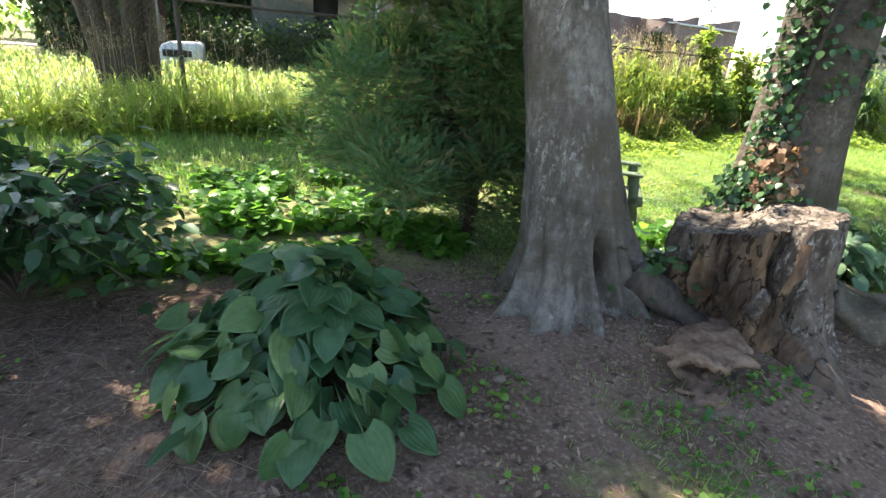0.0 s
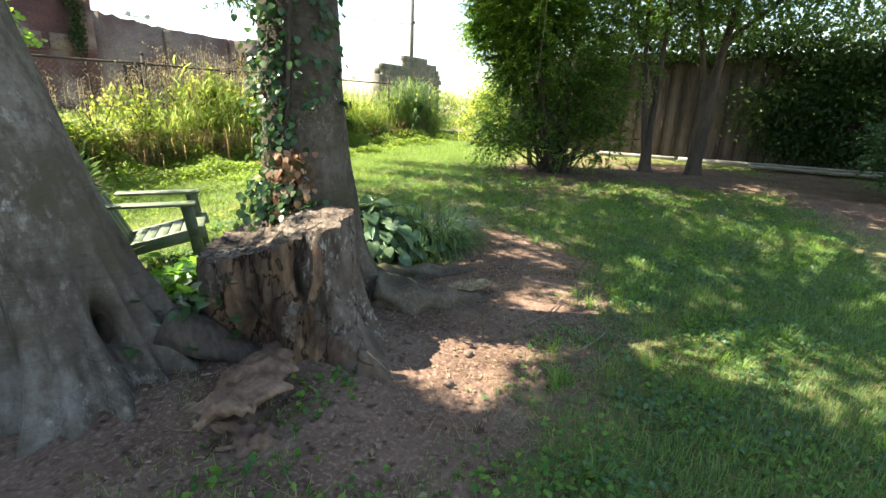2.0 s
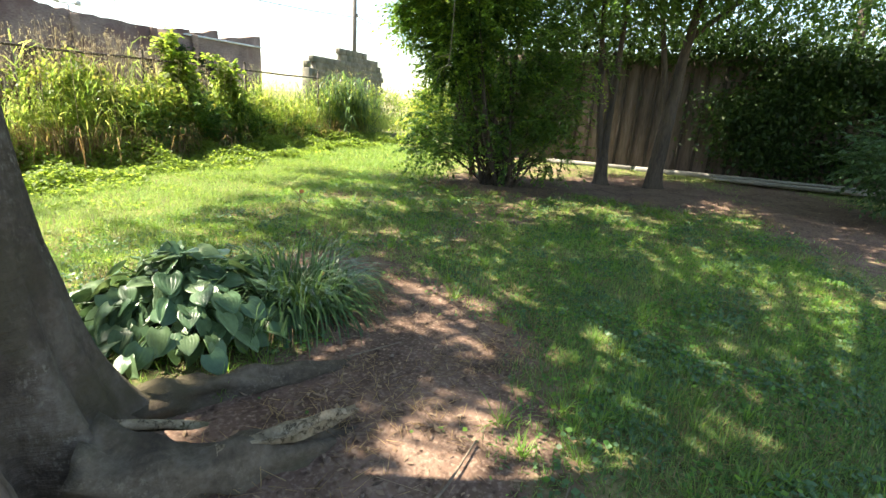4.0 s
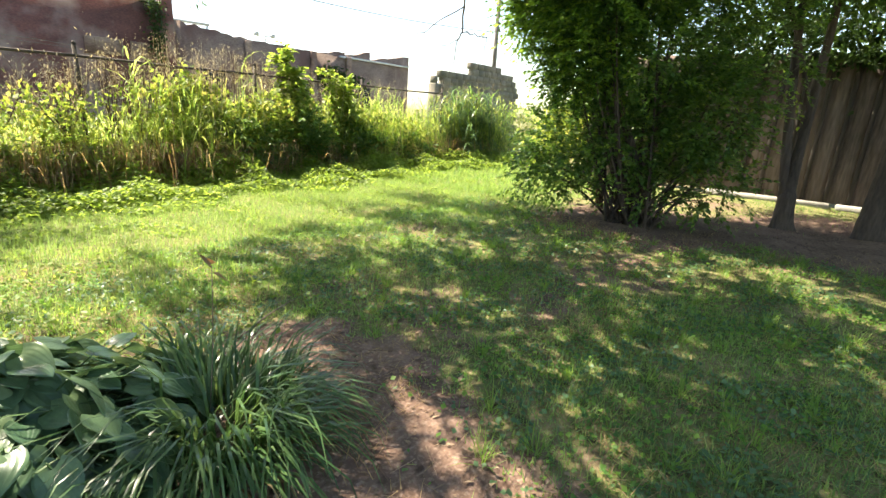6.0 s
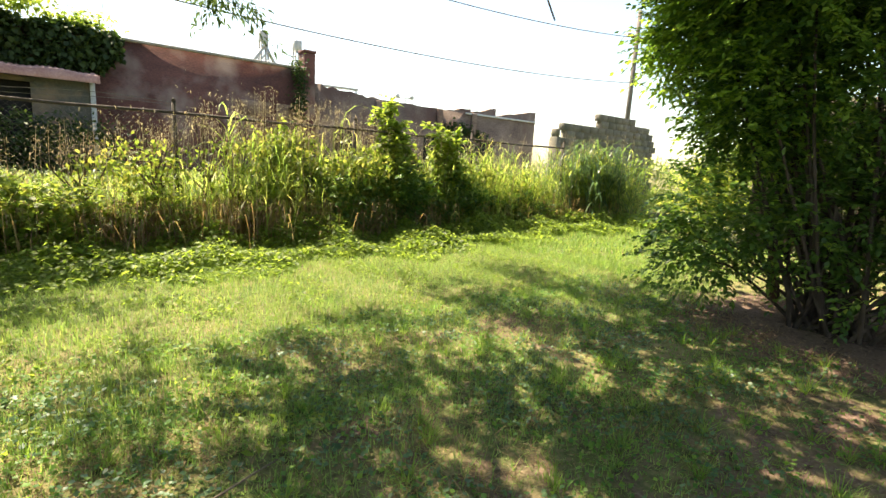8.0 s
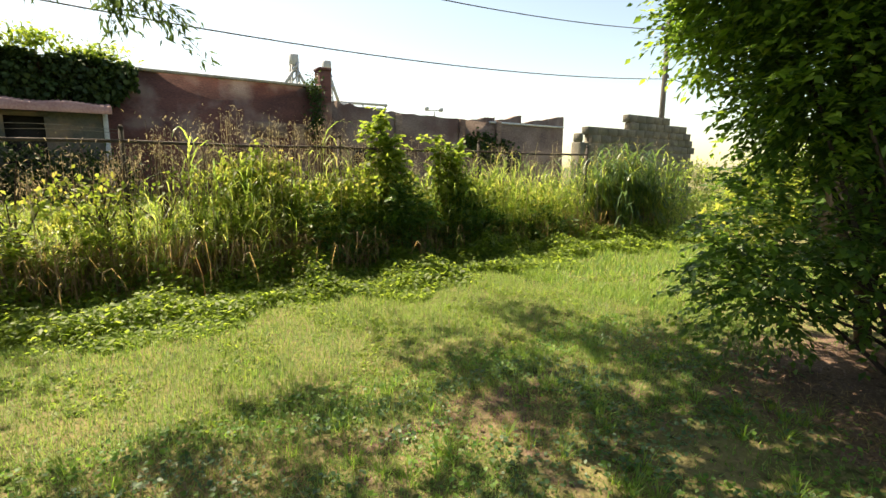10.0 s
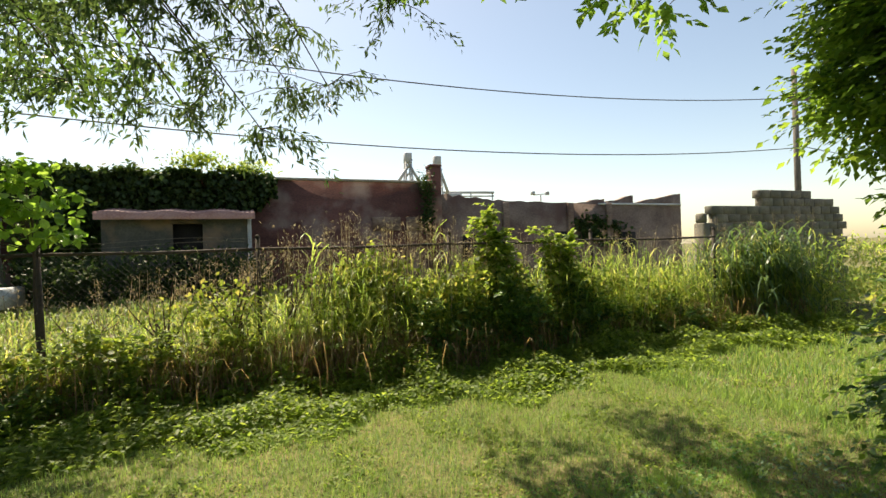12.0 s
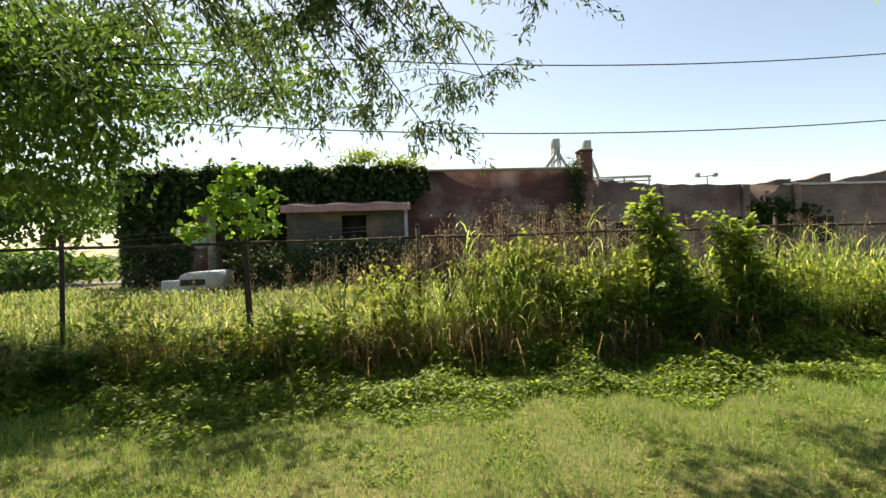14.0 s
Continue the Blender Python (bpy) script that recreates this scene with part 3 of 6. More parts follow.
def leaf_cloud(n, centre, radii, size, clumps=40, spread=0.32, template=LEAF, droop=0.5, shell=0.5, seed=0, flat=0.35, tight=False):
    """Leaves in clumps within an ellipsoid, with gaps between the clumps."""
    g = np.random.default_rng(seed)
    d = g.normal(size=(clumps, 3))
    d /= np.linalg.norm(d, axis=1)[:, None]
    c = d * (g.uniform(shell ** 3, 1, clumps) ** (1 / 3))[:, None]
    k = g.integers(0, clumps, n)
    e = g.normal(size=(n, 3))
    if tight:
        e *= (1.75 * g.uniform(0, 1, n) ** 0.5 / np.linalg.norm(e, axis=1))[:, None]
    P = (c[k] + e * spread * np.array([1, 1, flat + 0.3])) * np.array(radii) + np.array(centre)
    R = turns(g.uniform(0, 6.283, n), g.normal(-droop, 0.55, n), g.normal(0, 0.6, n))
    return P, R, size * g.uniform(0.65, 1.3, n), template, c * np.array(radii) + np.array(centre)


def twig_cloud(n, centre, radii, size, per=14, length=(0.25, 0.5), template=LEAF, up=0.25, seed=0, inner=0.35):
    """Leafy twigs growing outwards from an ellipsoid: leaves in two rows along each."""
    g = np.random.default_rng(seed)
    d = g.normal(size=(n, 3))
    d /= np.linalg.norm(d, axis=1)[:, None]
    a = np.array(centre) + d * np.array(radii) * (g.uniform(inner ** 2, 0.9, n) ** 0.5)[:, None]
    way = d * 0.8 + g.normal(0, 0.42, (n, 3)) + np.array([0, 0, up])
    way /= np.linalg.norm(way, axis=1)[:, None]
    k = np.repeat(np.arange(n), per)
    u = np.tile(np.linspace(0.08, 1.0, per), n)
    run = g.uniform(*length, n)[k] * u
    P = a[k] + way[k] * run[:, None] + np.outer(u * u * -0.1, [0, 0, 1]) + g.normal(0, 0.006, (n * per, 3))
    side = np.tile(np.where(np.arange(per) % 2, 1.0, -1.0), n)
    yaw = np.arctan2(-way[:, 0], way[:, 1])[k] + side * g.uniform(0.35, 1.15, n * per)
    pitch = np.arcsin(np.clip(way[:, 2], -0.99, 0.99))[k] * 0.45 + g.normal(-0.25, 0.3, n * per)
    return P, turns(yaw, pitch, g.normal(0, 0.4, n * per)), size * g.uniform(0.65, 1.25, n * per), template, a


def cloud_geo(*clouds, keep=None):
    out = []
    for P, R, S, template, _ in clouds:
        if keep is not None:
            m = keep(P)
            P, R, S = P[m], R[m], S[m]
        out.append(scatter(template, P, R, S))
    return join(*out)


# ---- far setting ----
def facade(name, pts, y, depth, material, label, foot=0.0):
    """A long wall seen from the garden: an outline of (x, z) along its ragged top, with thickness."""
    n = len(pts)
    V = []
    for yy in (y, y + depth):
        V += [(x, yy, foot) for x, z in pts] + [(x, yy, z) for x, z in pts]
    q = []
    for i in range(n - 1):
        q += [(i, i + 1, n + i + 1, n + i), (2 * n + i + 1, 2 * n + i, 3 * n + i, 3 * n + i + 1), (n + i, n + i + 1, 3 * n + i + 1, 3 * n + i)]
    q += [(0, n, 3 * n, 2 * n), (n - 1, 3 * n - 1, 4 * n - 1, 2 * n - 1)]
    return V, [np.array(q)]


def ragged(x0, x1, z0, z1, step, rough, seed):
    g = np.random.default_rng(seed)
    xs = np.arange(x0, x1, step)
    return [(float(x), float(z0 + (z1 - z0) * (x - x0) / (x1 - x0) + g.uniform(-rough, rough))) for x in xs] + [(x1, z1)]


def old_warehouse():
    b = thing("brick_warehouse", (8, 26, 0), "long derelict red brick warehouse with a vine-covered end", "building")
    part("wall", facade("w", [(-5.5, 5.45), (-2, 5.4), (3, 5.3), (8.7, 5.4), (16.4, 5.38)], 26, 9, BRICK_RED, ""), BRICK_RED, b, "stained red brick wall")
    part("coping", box((8.4, 25.85, 5.38), (16.5, 26.4, 5.5), 0.03), COPING, b, "pale stone coping")
    part("roof", box((-5.4, 26.2, 5.2), (16.3, 34.9, 5.33)), COPING, b)
    part("chimney", join(box((16.42, 25.9, 0), (17.02, 26.6, 6.25), 0.03), box((16.38, 25.86, 6.25), (17.06, 26.64, 6.4), 0.03)), BRICK_RED, b)
    for x, wd in ((13.2, 1.5), (15.0, 0.9)):
        part("patch", box((x, 25.93, 2.9), (x + wd, 25.99, 3.6), 0.02), BRICK_PALE, b, "patch of bare grey render")
    g = np.random.default_rng(31)
    n = 26000
    x = g.uniform(-5.9, 8.6, n)
    z = g.uniform(0, 1, n) ** 0.75 * 5.75
    y = 25.9 - np.abs(g.normal(0, 0.22, n)) - 0.12 * np.sin(x * 2.1)
    k = (z < 5.5 + 0.18 * np.sin(x * 3.3) + 0.1 * np.sin(x * 7.7)) & ((x < 7.4 + 0.9 * np.sin(z * 1.7)) | (z > 4.6))
    k &= ~((x > 2.2) & (x < 7.3) & (z < 3.4)) & ~((x > -2.8) & (x < -1.3) & (z > 0.7) & (z < 3.7))
    ivy = scatter(ROUND_LEAF, np.stack([x, y, z], 1)[k], turns(g.uniform(0, 6.28, n), g.normal(-0.9, 0.5, n), g.normal(0, 0.5, n))[k], g.uniform(0.12, 0.26, n)[k])
    x2, n2 = g.uniform(-5.9, 8.2, 7000), 7000
    top = scatter(ROUND_LEAF, np.stack([x2, g.uniform(25.5, 27.2, n2), 5.42 + np.abs(g.normal(0, 0.17, n2)) + 0.1 * np.sin(x2 * 3)], 1), turns(g.uniform(0, 6.28, n2), g.normal(-0.3, 0.6, n2)), g.uniform(0.12, 0.24, n2))
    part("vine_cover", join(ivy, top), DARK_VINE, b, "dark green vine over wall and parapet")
    P, R, S, T, _ = leaf_cloud(1500, (6.2, 26.4, 5.9), (1.7, 0.8, 0.75), 0.2, 14, 0.3, LEAF, seed=32)
    part("rooftop_growth", scatter(T, P, R, S), VINE, b, "young tree growing on the parapet")
    P, R, S, T, _ = leaf_cloud(900, (15.9, 25.9, 4.4), (0.6, 0.4, 1.6), 0.17, 10, 0.3, LEAF, seed=33)
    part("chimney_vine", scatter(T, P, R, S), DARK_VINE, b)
    # meter and pipe on the wall
    m = thing("wall_meter", (-2.2, 25.4, 2.3), "round white meter housing on the warehouse wall", "meter")
    part("casing", moved(tube([(0, 0, 0), (0, -0.3, 0), (0, -0.42, 0)], [0.34, 0.36, 0.24], 18), pose(-2.2, 25.75, 2.25)), WHITE_PAINT, m)
    part("pipe", tube([(-1.7, 25.6, 3.6), (-1.75, 25.6, 2.4), (-1.7, 25.6, 0.9)], [0.22, 0.2, 0.24], 8), COPING, m)


def ruined_wall():
    b = thing("ruined_wall", (25, 26, 0), "roofless masonry wall with a crumbling stepped parapet", "ruin")
    pts = ragged(17.02, 20.9, 4.8, 4.5, 0.35, 0.09, 1) + ragged(21.0, 25.3, 4.5, 4.42, 0.45, 0.04, 2)
    part("wall", facade("w", pts, 26, 0.4, BRICK_PALE, ""), BRICK_PALE, b)
    part("end_wall", facade("w", [(25.3, 4.42), (28.1, 4.3), (31, 4.25), (34.3, 4.3)], 26.02, 0.4, BRICK_PALE, ""), BRICK_PALE, b)
    part("coping", box((27.5, 25.92, 4.3), (34.35, 26.5, 4.42), 0.02), WHITE_PAINT, b, "white flashing strip")
    for x0, x1, z0, z1 in ((25.4, 28.0, 4.38, 4.68), (28.0, 30.3, 4.45, 4.92), (30.3, 34.4, 4.45, 5.1)):
        part("parapet", facade("p", ragged(x0, x1, z0, z1, 0.3, 0.05, int(x0)), 26.05, 0.5, BRICK_RED, ""), BRICK_PALE, b)
    # Slabs on the solid wall, coloured near black like shaded openings.
    for x, z in ((18.2, 2.6), (24.2, 2.7), (29.0, 2.6)):
        part("opening", box((x, 25.93, 1.2), (x + 1.3, 25.99, z)), SHADE_FILL, b)
    for x in (20.9, 25.3, 28.2):
        part("pier", box((x - 0.2, 25.8, 0), (x + 0.2, 26.0, 4.4), 0.03), BRICK_PALE, b)
    P, R, S, T, _ = leaf_cloud(800, (27.3, 25.85, 3.0), (1.7, 0.12, 1.0), 0.2, 14, 0.25, ROUND_LEAF, seed=36)
    part("wall_vine", scatter(T, P, R, S), DARK_VINE, b)


def tin_shed():
    b = thing("lean_to_shed", (4.8, 24.3, 0), "grey sheet-metal lean-to shed with a faded red roof", "shed")
    prof = []
    n = 44
    for i in range(n + 1):
        prof.append((2.1 + 5.3 * i / n, 24.0 + (0.03 if i % 2 else 0.0)))
    V = [(x, y, 0) for x, y in prof] + [(x, y, 3.42) for x, y in prof]
    skip = {i for i in range(n + 1) if 4.55 < prof[i][0] < 5.5}
    q = [(i, i + 1, n + 2 + i, n + 1 + i) for i in range(n) if not (i in skip or i + 1 in skip)]
    part("front_sheet", (V, [np.array(q)]), SHEET, b, "rippled galvanised sheet")
    part("lintel", box((4.4, 24.0, 3.2), (5.7, 24.05, 3.44)), SHEET, b)
    # Panel behind the doorway paints the dark of the interior.
    part("doorway", box((4.4, 24.3, 0), (5.7, 24.34, 3.3)), SHADE_FILL, b, "near-black panel for the shade inside the open doorway")
    part("side_wall", box((2.08, 24.03, 0), (2.13, 25.9, 3.5)), SHEET, b)
    part("side_wall", box((7.38, 24.03, 0), (7.43, 25.9, 3.5)), SHEET, b)
    part("corner_post", box((7.3, 23.9, 0), (7.46, 24.0, 3.6), 0.01), WHITE_PAINT, b, "pale corner post")
    R = []
    n = 60
    for i in range(n + 1):
        x, dz = 1.95 + 5.65 * i / n, (0.035 if i % 2 else 0.0) + 0.04 * math.sin(i * 0.31)
        R += [(x, 23.55, 3.62 + dz), (x, 26.0, 3.98 + dz), (x, 23.55, 3.57 + dz), (x, 26.0, 3.93 + dz)]
    q = []
    for i in range(n):
        a, c = 4 * i, 4 * i + 4
        q += [(a, c, c + 1, a + 1), (a + 2, a + 3, c + 3, c + 2), (a, a + 2, c + 2, c)]
    part("roof", (R, [np.array(q)]), RED_ROOF, b, "faded red corrugated roof")
    part("fascia", facade("f", [(1.95 + 5.65 * i / 40, 3.66 + 0.04 * math.sin(i * 0.46)) for i in range(41)], 23.5, 0.03, RED_ROOF, "", 3.36), RED_ROOF, b)


def scrap_panels():
    t = thing("scrap_truck_panels", (-0.8, 21.8, 0), "white curved sheet-metal vehicle panels lying in the grass", "scrap")
    prof = [(-0.7, 0.25), (-0.66, 0.55), (-0.5, 0.8), (-0.25, 0.9), (0.6, 0.93), (0.7, 0.86), (0.72, 0.25)]
    part("canopy_panel", prism(prof, -0.9, 0.9, pose(-0.7, 22.0, 0.1, 0, 0, -6)), WHITE_PAINT, t)
    part("lower_panel", box((-2.0, 21.1, 0.12), (-0.9, 21.22, 0.72), 0.03), WHITE_PAINT, t)
    # Strip on the panel's face, its shade given by colour.
    part("window_gap", box((-1.3, 21.06, 0.5), (-0.25, 21.1, 0.74), 0.02), SHADE_FILL, t, "near-black strip in place of a shaded window opening")
    part("frame_tube", tube([(-1.4, 22, 0), (-1.3, 22, 0.8)], [0.05, 0.05], 6), STEEL, t)


def grain_elevator():
    g = thing("grain_elevator", (50, 120, 0), "pale steel grain elevator legs and conveyor far behind", "grain elevator")

    def rod(a, b, r=0.22):
        return tube([a, b], [r, r], 5)
    for x, top, name in ((46.5, 25.5, "tower"), (54.5, 25.0, "tower")):
        legs = [rod((x + dx, 120 + dy, 0), (x + dx * 0.4, 120 + dy * 0.4, top), 0.25) for dx in (-1.6, 1.6) for dy in (-1.6, 1.6)]
        ring = [rod((x - 1.6 * (1 - 0.6 * z / top), 118.5, z), (x + 1.6 * (1 - 0.6 * z / top), 118.5, z + 2.0)) for z in np.arange(10, top - 2, 2.2)]
        part(name, join(*legs, *ring, box((x - 0.9, 119, top - 1), (x + 0.9, 121, top + 1.6), 0.2)), TOWER, g)
    part("spout", join(rod((46.5, 119, 24), (42.5, 119, 18), 0.4), rod((46.5, 119, 24), (50.3, 119, 18), 0.4), rod((54.5, 119, 24), (57, 119, 17), 0.4)), TOWER, g)
    part("gantry", join(rod((56, 120, 17.2), (71, 120, 17.4), 0.35), rod((56, 120, 16.2), (71, 120, 16.4), 0.2), *[rod((x, 120, 0), (x, 120, 17.6)) for x in (58, 64, 70.5)], box((57, 119, 14.5), (61, 122, 17), 0.2)), TOWER, g)
    f = thing("floodlight_pole", (86, 120, 0), "distant pole with two floodlights", "light pole")
    part("pole", tube([(86, 120, 0), (86, 120, 16.8)], [0.3, 0.22], 6), TOWER, f)
    part("crossarm", tube([(83.6, 120, 16.9), (88.4, 120, 17.3)], [0.15, 0.15], 5), TOWER, f)
    for x in (83.4, 88.2):
        part("floodlight", box((x - 0.5, 119.4, 16.9), (x + 0.5, 120.4, 17.9), 0.12), TOWER, f)


def block_ruin():
    b = thing("concrete_block_ruin", (19.5, 9.9, 0), "broken stub of a weathered concrete block wall", "ruin")
    me = make_mesh("block", *box((-0.193, -0.1, -0.097), (0.193, 0.1, 0.097), 0.008), CONCRETE)
    g = np.random.default_rng(5)
    for row in range(15):
        z = 0.1 + row * 0.2
        lo, hi = 17.1 + max(0, row - 10) * 0.05, 21.95
        if row == 13:
            lo = 18.75
        if row == 14:
            lo, hi = 18.85, 20.6
        if row == 13:
            hi = 21.6
        x = lo + (0.2 if row % 2 else 0.0)
        while x < hi:
            o = new("block", me)
            o.parent = b
            o.location = Vector((x + 0.2, 9.95 + g.uniform(-0.012, 0.012), z)) - b.location
            o.rotation_euler = (0, 0, g.uniform(-0.02, 0.02))
            x += 0.4
    core = box((17.3, 9.87, 0), (21.7, 10.03, 2.6))
    part("mortar_core", core, CONCRETE, b)
    part("end_pier", join(box((16.82, 9.75, 0), (17.02, 10.05, 2.2), 0.03), box((16.84, 9.78, 2.2), (16.98, 10.02, 2.42), 0.03)), CONCRETE, b)


def far_trees():
    for i, (x, y, h, w) in enumerate(((-34, 50, 9, 7), (-22, 58, 11, 8), (-12, 66, 10, 8), (-16, 36, 7, 8), (-9, 44, 8, 8), (-27, 42, 9, 9), (-21, 33, 6, 6))):
        t = thing("far_tree", (x, y, 0), "distant broadleaf tree behind the field", "tree", "far trees")
        part("trunk", tube([(x, y, 0), (x + 0.3, y, h * 0.4), (x, y, h * 0.75)], [0.35, 0.28, 0.12], 7), BARK_DARK, t)
        P, R, S, T, _ = leaf_cloud(2600, (x, y, h * 0.68), (w * 0.5, w * 0.45, h * 0.36), 0.55, 40, 0.24, LEAF, seed=60 + i)
        part("crown", scatter(T, P, R, S), TREE_LEAF, t)
    solo("hedgerow", cloud_geo(leaf_cloud(5200, (-17, 29, 1.1), (9.5, 1.6, 1.3), 0.4, 60, 0.16, LEAF, seed=69), keep=lambda P: P[:, 2] > 0.05), SHRUB, "dark brushy hedgerow at the field edge", "hedge", kind="stuff")
    tagged(part("road", box((-70, 33, 0.0), (-6.5, 36.5, 0.03)), ROAD), "pale grey road across the field", "road", kind="structure")


def power_line():
    p = thing("utility_pole", (27.05, 14, 0), "grey wooden utility pole carrying two cables", "utility pole")
    part("pole", tube([(27.05, 14, 0), (27.05, 14, 8.4)], [0.13, 0.09], 10), POLE_WOOD, p)
    part("crossarm", box((26.2, 13.85, 7.15), (27.9, 13.97, 7.28), 0.01), POLE_WOOD, p)
    part("insulator", tube([(27.05, 13.85, 5.3), (27.05, 13.85, 5.45)], [0.05, 0.04], 8), STEEL, p)
    part("insulator", tube([(26.9, 13.9, 7.28), (26.9, 13.9, 7.4)], [0.05, 0.04], 8), STEEL, p)
    for z0, slope, sag in ((5.3, -4.97, 7.8), (7.25, -6.1, 9.4)):
        us = [i / 40 for i in range(41)]
        pts = [(27.05 - 40 * u, 14, z0 + slope * (u * 40 / 47) + sag * (u * 40 / 47) ** 2) for u in us]
        solo("overhead_cable", tube(pts, [0.016] * 41, 5), WIRE, "sagging black overhead cable", "cable", "overhead cables")
    solo("overhead_cable", tube(curve_between((27.05, 14, 5.4), (70, 20, 7.5), (0, 0, -0.8), 20), [0.016] * 20, 5), WIRE, "sagging black overhead cable", "cable", "overhead cables")


# ---- chain-link fence ----
def chain_fence():
    f = thing("chain_link_fence", (7, 8.95, 0), "rusty chain-link fence with a dark top rail, overgrown", "fence", kind="structure")
    xs = [-8.6, -5.8, -3.1, -0.25, 2.33, 4.86, 7.3, 10.15, 13.0, 16.1]
    for i, x in enumerate(xs):
        lean = 0.03 * math.sin(i * 2.1)
        post = part("post", tube([(x - lean, 8.95, -0.1), (x + lean, 8.95, 2.02)], [0.034, 0.03], 10), RUST_DARK, f)
        part("cap", tube([(x + lean, 8.95, 2.02), (x + lean, 8.95, 2.06)], [0.036, 0.015], 10), RUST_DARK, post)
    for a, b in zip(xs, xs[1:]):
        part("top_rail", tube([(a, 8.93, 1.86), ((a + b) / 2, 8.93, 1.845), (b, 8.93, 1.86)], [0.021] * 3, 8), RUST_DARK, f)
    for z, y in ((2.0, 8.92), (1.95, 8.98)):
        pts = [(x, y, z + 0.03 * math.sin(x * 2.3 + z * 9)) for x in np.linspace(2.3, 7.3, 24)]
        part("loose_wire", tube(pts, [0.004] * 24, 4), STEEL, f, "slack wire above the rail")
    P, R, S = [], [], []
    h, run = 1.8, 1.8
    for sgn in (1, -1):
        x = np.arange(-9.5, 17, 0.085)
        P.append(np.stack([x if sgn > 0 else x + run, np.full_like(x, 8.955), np.full_like(x, 0.04)], 1))
        ang = math.atan2(run * sgn, h)
        c, s = math.cos(ang), math.sin(ang)
        R.append(np.tile(np.array([[c, 0, s], [0, 1, 0], [-s, 0, c]]), (len(x), 1, 1)))
        S.append(np.tile(np.array([0.0032, 0.0032, math.hypot(h, run)]), (len(x), 1)))
    ob = part("mesh", scatter(STEM, np.concatenate(P), np.concatenate(R), np.concatenate(S)), STEEL, f, "diamond wire mesh")
    ob["kind"] = "stuff"


# ---- board fence at the far side ----
def board_fence():
    f = thing("board_fence", (17, -2, 0), "tall weathered board fence with dark battens", "fence", kind="structure")
    board = make_mesh("board", *box((-0.012, -0.186, 0), (0.012, 0.186, 2.85), 0.004), BOARD)
    batten = make_mesh("batten", *box((-0.045, -0.038, 0), (0.03, 0.038, 2.9), 0.008), BATTEN)
    for i in range(36):
        y = 4.6 - 0.385 * i
        o = new("board", board)
        o.parent, o.location = f, Vector((17.05, y, 0.06)) - f.location
        o = new("batten", batten)
        o.parent, o.location = f, Vector((17.0, y + 0.19, 0.03)) - f.location
    for z in (0.5, 2.3):
        part("rail", box((17.07, -9.2, z), (17.14, 4.8, z + 0.1), 0.008), BATTEN, f)
    for i in range(5):
        y0 = 1.9 - 2.3 * i
        solo("ground_sleeper", box((16.6, y0 - 2.2, -0.02), (16.82, y0, 0.09), 0.02), OLD_PLANK, "pale grey timber sleeper along the fence foot", "timber", "timbers at the fence")
    for k in range(7):
        m = pose(16.0 - 0.16 * (k % 4), -3.6 - 0.4 * (k % 3), 0.05 + 0.055 * (k // 3), 0, 0, 3 * math.sin(k * 2.2))
        solo("plank", moved(box((-0.07, -1.5, -0.02), (0.07, 1.5, 0.025), 0.006), m), OLD_PLANK, "weathered grey plank lying in a pile", "plank", "pile of planks")


# ---- trees and shrubs ----
GAPS = [(2.7, 0.82, 0.3, 0.14)]      # breaks cut into the unseen crowns to place sunlit patches: x, y and half widths


def broken(P):
    """Leaves to keep once breaks are cut in the crowns to put sun on GAPS."""
    G = P[:, :2] - P[:, 2:] * (np.array(TO_SUN)[:2] / TO_SUN.z)
    keep = np.ones(len(P), dtype=bool)
    for x, y, rx, ry in GAPS:
        keep &= ((G[:, 0] - x) / rx) ** 2 + ((G[:, 1] - y) / ry) ** 2 > 1
    return keep


